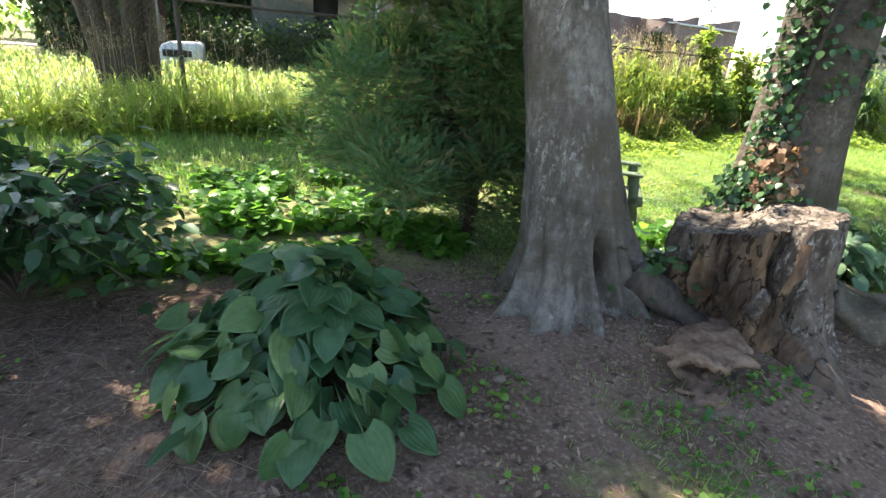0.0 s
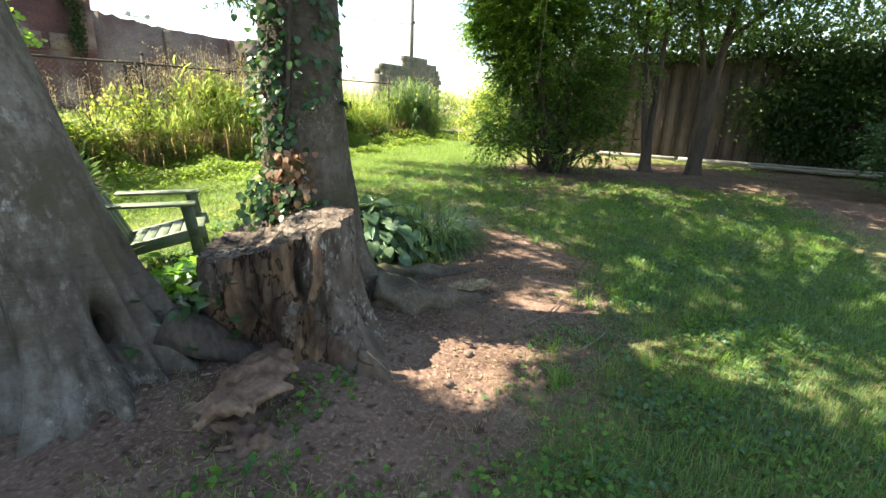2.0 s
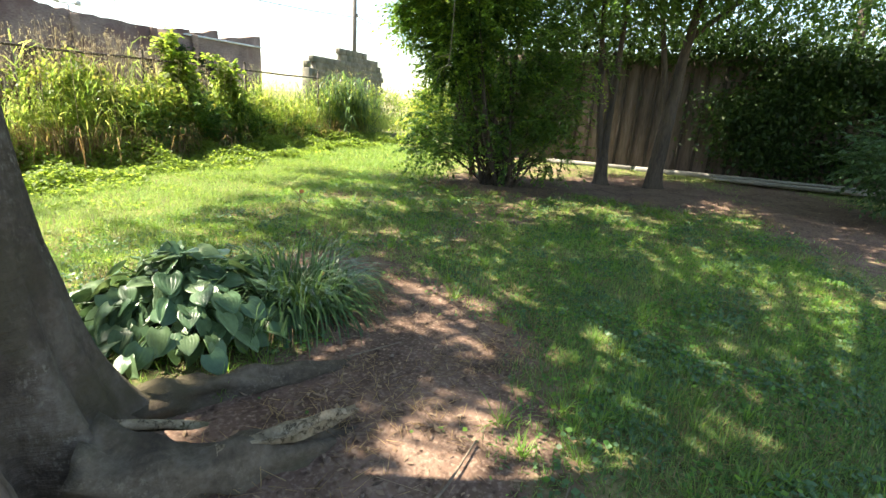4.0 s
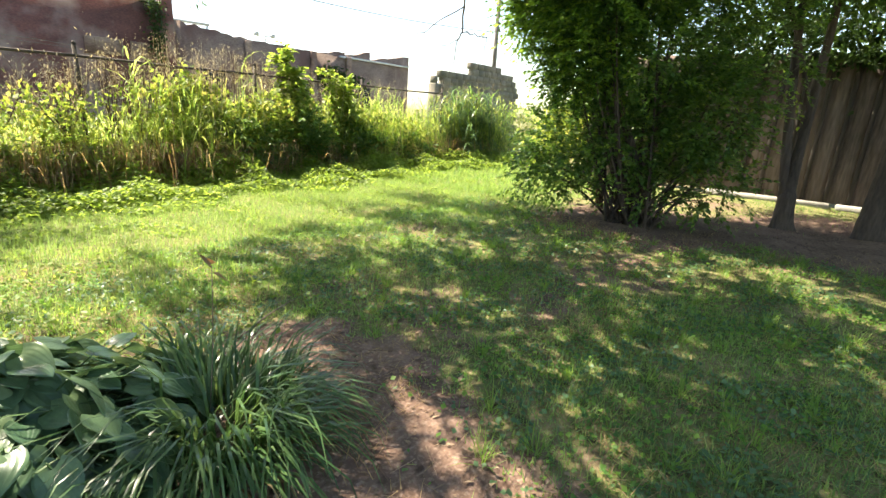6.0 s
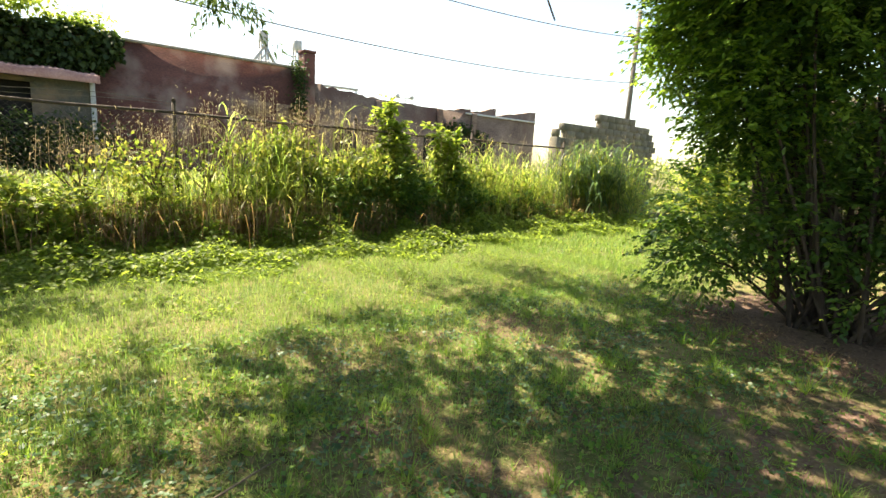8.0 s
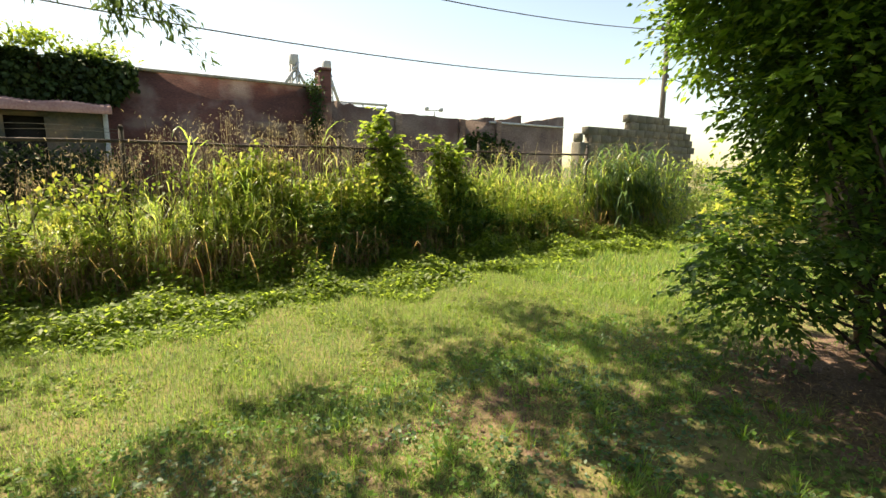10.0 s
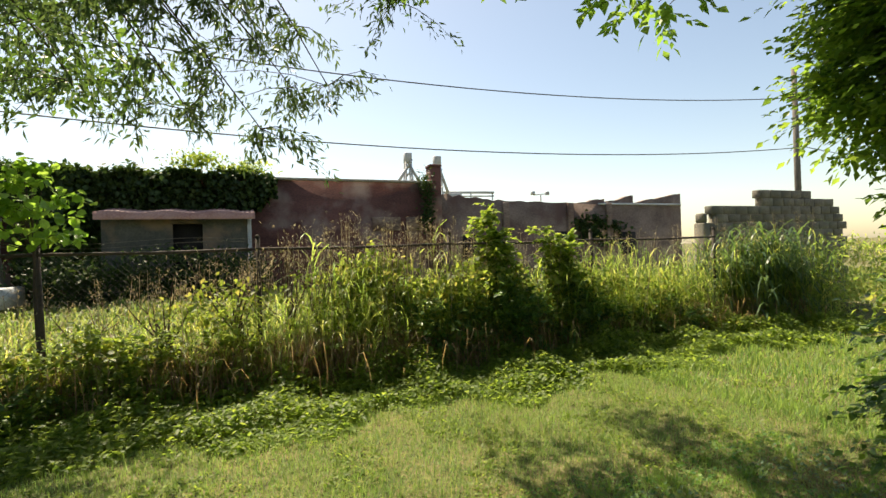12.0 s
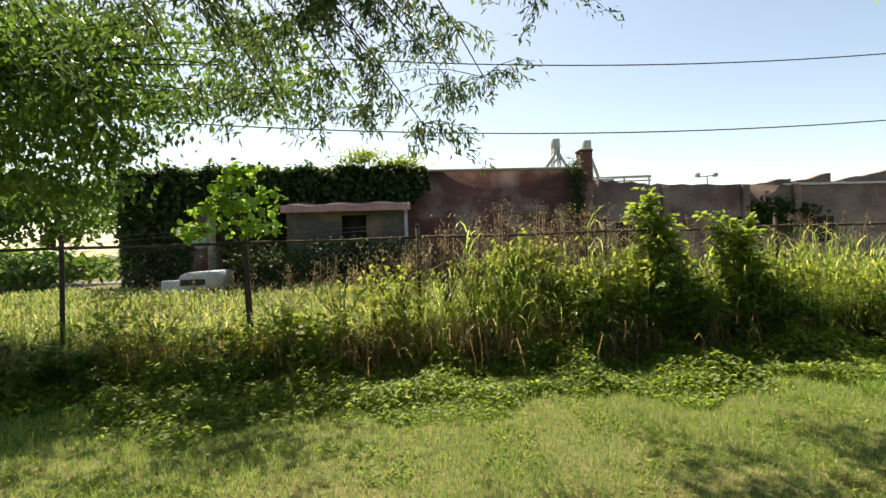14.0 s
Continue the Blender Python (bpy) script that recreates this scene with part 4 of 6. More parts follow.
def big_tree_one():
    t = thing("grey_bark_tree", (2.2, 2.4, 0), "leaning smooth grey-barked tree with a hollow at its foot", "tree")
    ax = [(-0.2, 2.24, 2.32, 0.31), (0.3, 2.17, 2.37, 0.29), (1.0, 2.08, 2.5, 0.265), (1.75, 2.0, 2.66, 0.235), (3.0, 1.85, 2.95, 0.22), (6.5, 1.5, 3.8, 0.15)]
    lobes = [(-45, 0.46, 5.2), (-67, 0.24, 7.5), (-84, 0.14, 9.0), (-112, 0.25, 7.0), (-134, 0.2, 7.5), (-152, 0.26, 6.0), (-178, 0.3, 4.2), (70, 0.25, 2.0), (130, 0.2, 3.0)]
    part("trunk", trunk(ax, lobes, 132, 100, 0.28, 0.04, 1.0, (-97, 0.36, 0.2), (-132, 0.45, 1.25, 0.022)), BARK_GREY, t, "smooth mottled grey bark", True)
    # Solid dark lump set between the buttresses to paint the crevice's shade.
    part("hollow", moved(clod((0, 0, 0), 0.13, 11), pose(2.17, 2.2, 0.35, 6, 10, 20) @ Matrix.Diagonal((0.26, 0.5, 1.6, 1))), CREVICE_SHADE, t, "near-black lump standing in for the shaded crevice")
    part("root", tube(curve_pts([(2.36, 2.06, 0.3), (2.5, 1.87, 0.18), (2.64, 1.72, 0.05), (2.76, 1.6, -0.12)], 12), list(np.linspace(0.1, 0.05, 12)), 18, 0.45), BARK_DARK, t, "", True)
    limbs, crown = [], []
    # Crown mostly out of view, its leaf clouds placed to shade the bed.
    for k, (c, r) in enumerate((((-1.5, 6.9, 7.2), (2.0, 2.0, 0.9)), ((0.5, 7.4, 7.2), (1.4, 1.5, 0.9)), ((0.0, 3.6, 7.9), (2.6, 1.8, 1.0)), ((-3.6, 5.0, 7.8), (2.0, 2.2, 1.0)), ((-2.6, 6.3, 7.6), (1.5, 1.3, 0.6)))):
        limbs.append(tube(curve_between((1.6, 3.5, 5.6), c, (0, 0, 0.5)), [0.13, 0.11, 0.09, 0.07, 0.05, 0.03], 7))
        crown.append(leaf_cloud(4600, c, r, 0.19, 46, 0.2, LEAF, seed=100 + k))
    part("limb", join(*limbs), BARK_GREY, t)
    part("crown", cloud_geo(*crown, keep=broken), TREE_LEAF, t)


def big_tree_two():
    t = thing("ivy_clad_tree", (3.55, 2.05, 0), "grey-barked tree with ivy climbing one side", "tree")
    ax = [(-0.2, 3.58, 2.02, 0.33), (0.3, 3.56, 2.04, 0.3), (1.1, 3.54, 2.07, 0.27), (1.9, 3.58, 2.12, 0.245), (3.2, 3.7, 2.3, 0.23), (6.5, 4.3, 3.0, 0.16)]
    lobes = [(-80, 0.36, 4.4), (-52, 0.16, 6.5), (-28, 0.28, 4.2), (-120, 0.16, 5.0), (120, 0.3, 2.0)]
    part("trunk", trunk(ax, lobes, 96, 90, 0.3, 0.03, 9.0), BARK_BROWN, t, "mottled grey bark", True)
    for pts, r in (([(3.62, 1.6, 0.13), (3.8, 1.32, 0.06), (4.15, 1.06, -0.02), (4.6, 0.95, -0.09)], (0.15, 0.12, 0.09, 0.03)),
                   ([(3.85, 1.9, 0.08), (4.25, 1.72, 0.03), (4.6, 1.45, 0.0), (5.05, 1.15, -0.09)], (0.1, 0.08, 0.07, 0.03))):
        part("root", tube(curve_pts(pts, 22), list(np.interp(np.linspace(0, 3, 22), range(4), r)), 22, 0.75), MOSSY_ROOT, t, "mossy surface root", True)
    part("broken_root_top", tube(curve_pts([(3.86, 1.24, 0.15), (4.05, 1.1, 0.13), (4.25, 1.04, 0.09), (4.42, 0.98, 0.05)], 16), [0.018 + 0.02 * math.sin(0.2 + i * 0.19) for i in range(16)], 10, 1.2, 4), PALE_WOOD, t, "pale split wood along the root")
    part("broken_root_top", tube(curve_pts([(3.72, 1.62, 0.24), (3.86, 1.52, 0.18), (4.02, 1.44, 0.1)], 12), [0.02, 0.025, 0.024, 0.022, 0.024, 0.026, 0.022, 0.02, 0.02, 0.018, 0.014, 0.008], 9, 1.0, 6), PALE_WOOD, t, "pale split wood along the root")
    limbs, crown = [], []
    # Unseen leaf clouds, set along the sun's rays to shape the lawn's shadows.
    spread = (((6.9, 5.9, 6.0), (1.6, 1.6, 0.7)), ((8.5, 6.0, 6.2), (1.8, 1.6, 0.7)), ((10.7, 6.5, 6.1), (1.6, 1.7, 0.7)), ((7.0, 3.1, 6.9), (2.4, 1.8, 0.8)), ((9.6, 3.0, 6.9), (2.0, 1.8, 0.8)), ((4.9, 1.2, 7.4), (2.2, 1.6, 0.9)), ((2.8, 3.5, 7.4), (1.9, 1.2, 0.8)), ((5.0, 4.6, 7.0), (1.5, 0.9, 0.6)), ((7.0, 4.8, 6.9), (1.3, 0.6, 0.4)), ((2.0, 5.0, 7.4), (0.8, 0.45, 0.4)), ((3.7, 5.9, 7.0), (0.7, 0.45, 0.4)), ((9.6, 1.3, 6.9), (2.6, 0.9, 0.6)), ((1.8, 4.2, 7.4), (0.8, 0.75, 0.4)), ((8.4, 2.2, 7.3), (2.2, 1.3, 0.4)), ((11.0, 1.4, 7.2), (1.9, 1.3, 0.4)), ((8.55, 9.0, 6.5), (0.5, 1.5, 0.35)), ((9.8, 8.9, 6.5), (0.45, 1.4, 0.35)))
    for k, (c, r) in enumerate(spread):
        limbs.append(tube(curve_between((4.2, 2.9, 5.9), c, (0.5 * math.sin(7 * k), 0.5 * math.cos(5 * k), 0.6)), [0.08, 0.06, 0.045, 0.035, 0.025, 0.015], 7))
        loose = c[1] > 8
        crown.append(leaf_cloud(950 if loose else int(700 + 450 * r[0] * r[1]), c, r, 0.13 if loose else 0.19, 34, 0.3 if loose else 0.18, LEAF, seed=110 + k))
    part("limb", join(*limbs), BARK_GREY, t)
    part("crown", cloud_geo(*crown, keep=broken), TREE_LEAF, t)
    g = np.random.default_rng(12)
    v = thing("climbing_ivy", (3.3, 2.1, 0.4), "dark ivy up the trunk with dead brown leaves low down", "ivy")

    def on_trunk(n, z0, z1, a0, a1, lift):
        z, a = g.uniform(z0, z1, n), g.normal((a0 + a1) / 2, (a1 - a0) / 4, n)
        r = np.interp(z, [b[0] for b in ax], [b[3] for b in ax]) + 0.02 + np.abs(g.normal(0, lift, n))
        x = np.interp(z, [b[0] for b in ax], [b[1] for b in ax]) + r * np.cos(a)
        y = np.interp(z, [b[0] for b in ax], [b[2] for b in ax]) + r * np.sin(a)
        return np.stack([x, y, z], 1), turns(a - math.pi / 2 + g.normal(0, 0.5, n), g.normal(-0.9, 0.4, n), g.normal(0, 0.4, n))
    P1, R1 = on_trunk(900, 0.9, 3.4, radians(150), radians(215), 0.05)
    P2, R2 = on_trunk(700, 0.45, 0.95, radians(150), radians(220), 0.1)
    P3, R3 = on_trunk(170, 1.4, 3.2, radians(215), radians(290), 0.03)
    part("green_leaves", join(scatter(ROUND_LEAF, P1, R1, g.uniform(0.03, 0.058, 900)), scatter(ROUND_LEAF, P2, R2, g.uniform(0.032, 0.062, 700)), scatter(ROUND_LEAF, P3, R3, g.uniform(0.035, 0.06, 170))), IVY, v)
    P, R = on_trunk(330, 0.62, 1.15, radians(178), radians(222), 0.08)
    part("dead_leaves", scatter(ROUND_LEAF, P, R, g.uniform(0.03, 0.062, 330)), DEAD_LEAF, v, "crisp brown dead leaves")
    part("ivy_stem", tube([(3.25, 2.05, 0.1), (3.24, 2.07, 0.8), (3.3, 2.0, 1.4), (3.34, 1.95, 2.2), (3.38, 2.0, 3.3)], [0.02, 0.018, 0.015, 0.012, 0.008], 6), BARK_DARK, v)


def stump():
    t = thing("tree_stump", (2.98, 1.8, 0), "broad rotting tree stump with flaking bark", "stump")
    sides, rings = 220, 90
    th = np.arange(sides) * 2 * math.pi / sides
    rim = np.array([0.71 + 0.1 * math.cos(a + 0.77) + 0.015 * noise.noise(Vector((math.cos(a) * 5, math.sin(a) * 5, 3))) + 0.009 * noise.noise(Vector((math.cos(a) * 17, math.sin(a) * 17, 8))) for a in th])

    def off(a, deg):
        return math.atan2(math.sin(a - radians(deg)), math.cos(a - radians(deg)))
    V = []
    for i in range(rings):
        u = i / (rings - 1)
        for k, a in enumerate(th):
            z = -0.1 + u * (rim[k] + 0.1)
            c, s = math.cos(a), math.sin(a)
            r = 0.415 + 0.03 * math.cos(2 * a + 0.6)
            for ang, reach, sharp in ((-97, 0.48, 3.4), (-68, 0.24, 4.2), (-130, 0.12, 4.5), (-40, 0.18, 3), (170, 0.08, 2.5), (80, 0.2, 2)):
                r += reach * math.exp(-max(z, 0) / 0.3) * math.exp(-(off(a, ang) * sharp) ** 2)
            warp = noise.noise(Vector((c * 3, s * 3, z * 4))) * 0.35
            q = Vector((c * 4.2 + warp, s * 4.2, z * 2.2 + warp))
            dist, near = noise.voronoi(q)
            crack = math.exp(-((dist[1] - dist[0]) / 0.07) ** 2)
            plate = noise.cell(near[0] * 7.3)
            rot = 1 / (1 + math.exp((abs(off(a, -152)) - 0.66) / 0.05))
            r -= abs(noise.noise(Vector((c * 4.2, s * 4.2, z * 2.0 + 2)))) * 0.1
            r -= (1 - rot) * (0.008 * plate + 0.01 * crack)
            r -= rot * (0.035 + 0.02 * plate + 0.018 * crack)
            r += 0.016 * noise.noise(Vector((c * 16, s * 16, z * 3.5))) + 0.007 * noise.noise(Vector((c * 48, s * 48, z * 14)))
            r -= 0.11 * math.exp(-(off(a, -113 + 8 * math.sin(z * 9)) / 0.075) ** 2) * min(1, max(0.0, (z - 0.2) / 0.2))
            r -= 0.17 * math.exp(-(off(a, -163) / 0.4) ** 2 - ((z - 0.12) / 0.2) ** 2)
            V.append((2.98 + r * c, 1.83 + r * s, z))
    q = [(i * sides + k, i * sides + (k + 1) % sides, (i + 1) * sides + (k + 1) % sides, (i + 1) * sides + k) for i in range(rings - 1) for k in range(sides)]
    q = np.array(q)
    ang = np.degrees(th[q[:, 0] % sides])
    lift = q[:, 0] // sides / rings
    rotten = (ang > 168 + 8 * np.sin(lift * 9)) & (ang < 247 + 14 * np.sin(lift * 5 + 1))
    part("rotten_side", (V, [q[rotten]]), ROT_WOOD, t, "crumbling orange-brown rotten wood", True)
    part("bark_side", (V, [q[~rotten]]), STUMP_BARK, t, "grey-brown flaking bark", True)
    base = (rings - 1) * sides
    W = [V[base + k] for k in range(sides)]
    m = 26
    for j in range(1, m):
        f = 1 - j / m
        for k in range(sides):
            x, y, z = V[base + k]
            px, py = 2.98 + (x - 2.98) * f, 1.83 + (y - 1.83) * f
            W.append((px, py, z * f ** 0.3 + (0.695 + 0.17 * (px - 2.98) - 0.165 * (py - 1.83)) * (1 - f ** 0.3) + 0.025 * noise.noise(Vector((px * 9, py * 9, 1))) * (1 - f ** 4) + 0.014 * noise.noise(Vector((px * 34, py * 16, 5))) * (1 - f ** 6)))
    W.append((2.98, 1.83, 0.695))
    q = [(j * sides + k, j * sides + (k + 1) % sides, (j + 1) * sides + (k + 1) % sides, (j + 1) * sides + k) for j in range(m - 1) for k in range(sides)]
    tri = [((m - 1) * sides + k, (m - 1) * sides + (k + 1) % sides, m * sides) for k in range(sides)]
    part("top", (W, [np.array(tri), np.array(q)]), STUMP_TOP, t, "cracked weathered cut face")
    part("split_strip", tube([(2.83, 1.43, 0.7), (2.8, 1.4, 0.55), (2.74, 1.42, 0.42), (2.72, 1.4, 0.3)], [0.025, 0.03, 0.022, 0.012], 7, 0.4), ROT_WOOD, t)
    for at, turn, long, wide, sd in (((2.66, 1.47, 0.34), (-78, 20, 35), 0.34, 0.13, 8),):
        part("loose_bark", moved(slab(long, wide, 0.025, sd), pose(*at, *turn)), STUMP_BARK, t, "loose plate of peeling bark")
    solo("bark_slab", moved(slab(0.78, 0.3, 0.05, 3), pose(2.38, 1.5, 0.15, -14, 10, 32)), BARK_SLAB, "broken slab of reddish bark leaning at the stump", "bark")
    solo("bark_slab", moved(slab(0.34, 0.2, 0.03, 5), pose(2.22, 1.36, 0.04, 6, -5, 60)), BARK_SLAB, "jagged reddish bark slab lying by the roots", "bark")


def slab(length, width, thick, seed):
    """A ragged, bowed piece of bark."""
    nx, ny = 22, 12
    V = []
    for side in (1, -1):
        for j in range(ny):
            for i in range(nx):
                u, v = i / (nx - 1) - 0.5, j / (ny - 1) - 0.5
                w = width * (0.75 + 0.5 * noise.noise(Vector((u * 6, seed, 0))) + 0.2 * noise.noise(Vector((u * 17, seed, 3)))) * (1 - 1.6 * abs(u) ** 3)
                x = length * u * (1 + 0.15 * noise.noise(Vector((v * 5, seed, 2))))
                z = 0.05 * width - 0.45 * width * v * v + 0.05 * noise.noise(Vector((u * 7, v * 7, seed))) + side * thick * 0.5 * (1 - 2.6 * v * v)
                z += 0.012 * noise.noise(Vector((u * 24, v * 24, seed)))
                V.append((x, v * w * 1.6, z))
    n = nx * ny
    q = []
    for j in range(ny - 1):
        for i in range(nx - 1):
            a = j * nx + i
            q += [(a, a + 1, a + nx + 1, a + nx), (n + a + 1, n + a, n + a + nx, n + a + nx + 1)]
    for i in range(nx - 1):
        q += [(i, n + i, n + i + 1, i + 1), ((ny - 1) * nx + i, (ny - 1) * nx + i + 1, n + (ny - 1) * nx + i + 1, n + (ny - 1) * nx + i)]
    for j in range(ny - 1):
        a, b = j * nx, j * nx + nx - 1
        q += [(a, a + nx, n + a + nx, n + a), (b, n + b, n + b + nx, b + nx)]
    return np.array(V), [np.array(q)]


def juniper():
    t = thing("juniper", (1.9, 3.75, 0), "dense dark green juniper with browning inner twigs", "conifer")
    part("trunk", tube([(2.1, 3.75, 0), (2.08, 3.76, 1.2), (1.95, 3.8, 2.6), (1.7, 3.8, 4.6)], [0.08, 0.07, 0.055, 0.02], 9, 0.2), BARK_JUNIPER, t)
    g = np.random.default_rng(21)
    P, yaw, pit, size = [], [], [], []
    dead = []
    for i in range(135):
        z = 0.25 + 4.4 * (i / 135) ** 1.15
        a = g.uniform(0, 6.283)
        reach = max(0.55, 1.5 - 0.4 * z) * g.uniform(0.55, 1.12) * (0.62 + 0.5 * max(0, math.cos(a - radians(185))))
        o = Vector((2.05 - 0.06 * z, 3.76, z))
        tip = o + Vector((math.cos(a) * reach, math.sin(a) * reach, reach * g.uniform(-0.1, 0.35)))
        part("branch", tube(curve_between(o, tip, (0, 0, -0.06), 4), [0.016, 0.012, 0.008, 0.003], 4), BARK_JUNIPER, t)
        for u in (0.42, 0.68, 0.9, 1.04):
            if u < 0.5 and g.uniform() < 0.4:
                continue
            n = int(g.uniform(105, 185))
            c = np.array(o) * (1 - u) + np.array(tip) * u + g.normal(0, 0.07, 3)
            e = g.normal(size=(n, 3))
            e *= (g.uniform(0, 1, n) ** 0.45 / np.linalg.norm(e, axis=1))[:, None]
            P.append(c + e * g.uniform(0.15, 0.28) * np.array([1, 1, 0.75]))
            yaw.append(np.arctan2(-e[:, 0], e[:, 1]) + g.normal(0, 0.5, n))
            pit.append(0.35 + 0.8 * e[:, 2] + g.normal(0, 0.35, n))
            size.append(g.uniform(0.075, 0.145, n))
        for u in g.uniform(0.1, 0.6, 16):
            dead.append(np.array(o) * (1 - u) + np.array(tip) * u + g.normal(0, 0.07, 3))
    P, yaw, pit, size = np.concatenate(P), np.concatenate(yaw), np.concatenate(pit), np.concatenate(size)
    part("foliage", scatter(SPRAY, P, turns(yaw, pit, g.uniform(-1.5, 1.5, len(P))), np.stack([size * 0.6, size * 1.2, size], 1)), JUNIPER, t)
    n = len(dead)
    part("dead_foliage", scatter(SPRAY, np.array(dead), turns(g.uniform(0, 6.283, n), g.normal(-0.2, 0.6, n), g.uniform(-1.5, 1.5, n)), np.stack([np.full(n, 0.03), g.uniform(0.06, 0.12, n), np.full(n, 0.06)], 1)), DEAD_LEAF, t, "brown dead inner sprays")


def stems_of(base, tips, r0, r1, seed, sides=7):
    g = np.random.default_rng(seed)
    out = []
    for tip in tips:
        b = (base[0] + g.uniform(-0.32, 0.32), base[1] + g.uniform(-0.32, 0.32), base[2] - 0.03)
        pts = curve_between(b, tip, (g.uniform(-0.15, 0.15), g.uniform(-0.15, 0.15), 0.12), 7)
        out.append(tube(pts, list(np.linspace(r0, r1, 7)), sides))
    return out


def big_shrub():
    t = thing("tall_shrub", (11.8, 2.2, 0), "tall multi-stemmed shrub with a dense dark crown", "shrub")
    clouds, tips = [], []
    lumps = [((11.95, 2.3, 2.4), (1.1, 1.15, 0.9), 8000), ((11.35, 3.1, 1.15), (0.6, 0.6, 0.6), 4600), ((11.5, 3.0, 2.45), (0.62, 0.6, 0.8), 8500), ((11.3, 3.2, 3.3), (0.65, 0.65, 0.6), 6500), ((11.4, 3.75, 2.95), (0.3, 0.25, 0.35), 800), ((11.9, 2.7, 3.9), (1.2, 1.2, 0.9), 6500),
             ((12.2, 1.7, 3.3), (0.9, 0.8, 0.8), 3200), ((12.0, 1.35, 1.6), (0.7, 0.62, 0.75), 4200), ((12.4, 1.9, 1.4), (0.9, 0.8, 0.7), 4200), ((11.4, 2.6, 3.3), (0.8, 0.8, 0.9), 6500),
             ((11.75, 2.3, 1.1), (0.65, 0.6, 0.5), 3600), ((11.35, 3.3, 0.6), (0.5, 0.42, 0.4), 2400), ((11.95, 1.2, 0.7), (0.6, 0.45, 0.5), 2600), ((12.3, 2.6, 0.7), (0.8, 0.5, 0.5), 2600), ((11.3, 3.3, 3.9), (0.7, 0.65, 0.6), 4500), ((11.7, 1.8, 0.5), (0.5, 0.5, 0.35), 1300), ((12.8, 0.9, 2.4), (0.7, 0.6, 0.7), 1200)]
    for i, (c, r, n) in enumerate(lumps):
        cl = twig_cloud(int(n / (12.0 if c[2] > 1.3 else 21)), c, tuple(0.88 * q for q in r), 0.078, 14, (0.24, 0.5), LEAF, 0.3, seed=420 + i, inner=0.45)
        clouds.append(cl)
        tips += [tuple(p) for p in cl[4][:4]]
    # Outer twigs in the lit tone, most where sun strikes the upper crown.
    lit_twigs = [twig_cloud(int(n / (60 if c[2] > 2 else 200)), c, tuple(1.0 * q for q in r), 0.07, 13, (0.3, 0.6), LEAF, 0.4, seed=460 + i, inner=0.8) for i, (c, r, n) in enumerate(lumps)]
    lit_twigs += [twig_cloud(310, c, r, 0.078, 13, (0.3, 0.6), LEAF, 0.35, seed=480 + i, inner=0.75) for i, (c, r, n) in enumerate(lumps) if c[1] > 2.55 and c[2] > 2]
    part("lit_leaves", cloud_geo(*lit_twigs, keep=lambda P: P[:, 2] > 0.06), LIT_LEAF, t, "outer leaves in a lighter yellow-green sunlit tone")
    part("foliage", cloud_geo(*clouds, keep=lambda P: P[:, 2] > 0.06), SHRUB, t)
    for s in stems_of((11.85, 2.1, 0), tips, 0.022, 0.005, 42):
        part("stem", s, BARK_DARK, t)


def overhang_branch():
    """The leafy bough of the shrub's neighbour that reaches over the lawn's far side."""
    t = thing("overhanging_bough_tree", (9.6, 1.2, 0), "small tree whose low boughs hang over the lawn edge", "tree")
    part("trunk", tube([(12.7, 2.9, 0), (12.3, 3.0, 1.6), (11.5, 3.1, 3.4), (11.0, 3.2, 4.6)], [0.07, 0.06, 0.05, 0.03], 8, 0.1), BARK_DARK, t)
    # The first, highest cloud is out of view, added to shade the soil beyond.
    clouds = [leaf_cloud(5200, (13.3, 3.8, 6.3), (1.9, 1.4, 0.8), 0.12, 36, 0.2, LEAF, 0.8, seed=46), twig_cloud(360, (11.3, 3.1, 4.35), (1.0, 0.9, 0.7), 0.09, 13, (0.3, 0.6), LEAF, 0.0, seed=47), twig_cloud(18, (10.3, 4.9, 3.85), (0.45, 0.3, 0.2), 0.115, 11, (0.25, 0.4), LEAF, -0.5, seed=49), twig_cloud(12, (9.6, 4.0, 3.95), (1.0, 0.7, 0.3), 0.1, 13, (0.3, 0.5), LEAF, -0.3, seed=48)]
    part("foliage", cloud_geo(*clouds[:2]), SHRUB, t)
    part("hanging_sprays", cloud_geo(*clouds[2:]), BRIGHT_LEAF, t, "bright hanging leaf sprays")
    part("bough", join(*[tube(curve_between((11.2, 3.15, 4.2), tuple(p), (0, 0, 0.15), 5), [0.025, 0.02, 0.015, 0.01, 0.004], 5) for c in clouds for p in c[4][:6]]), BARK_DARK, t)


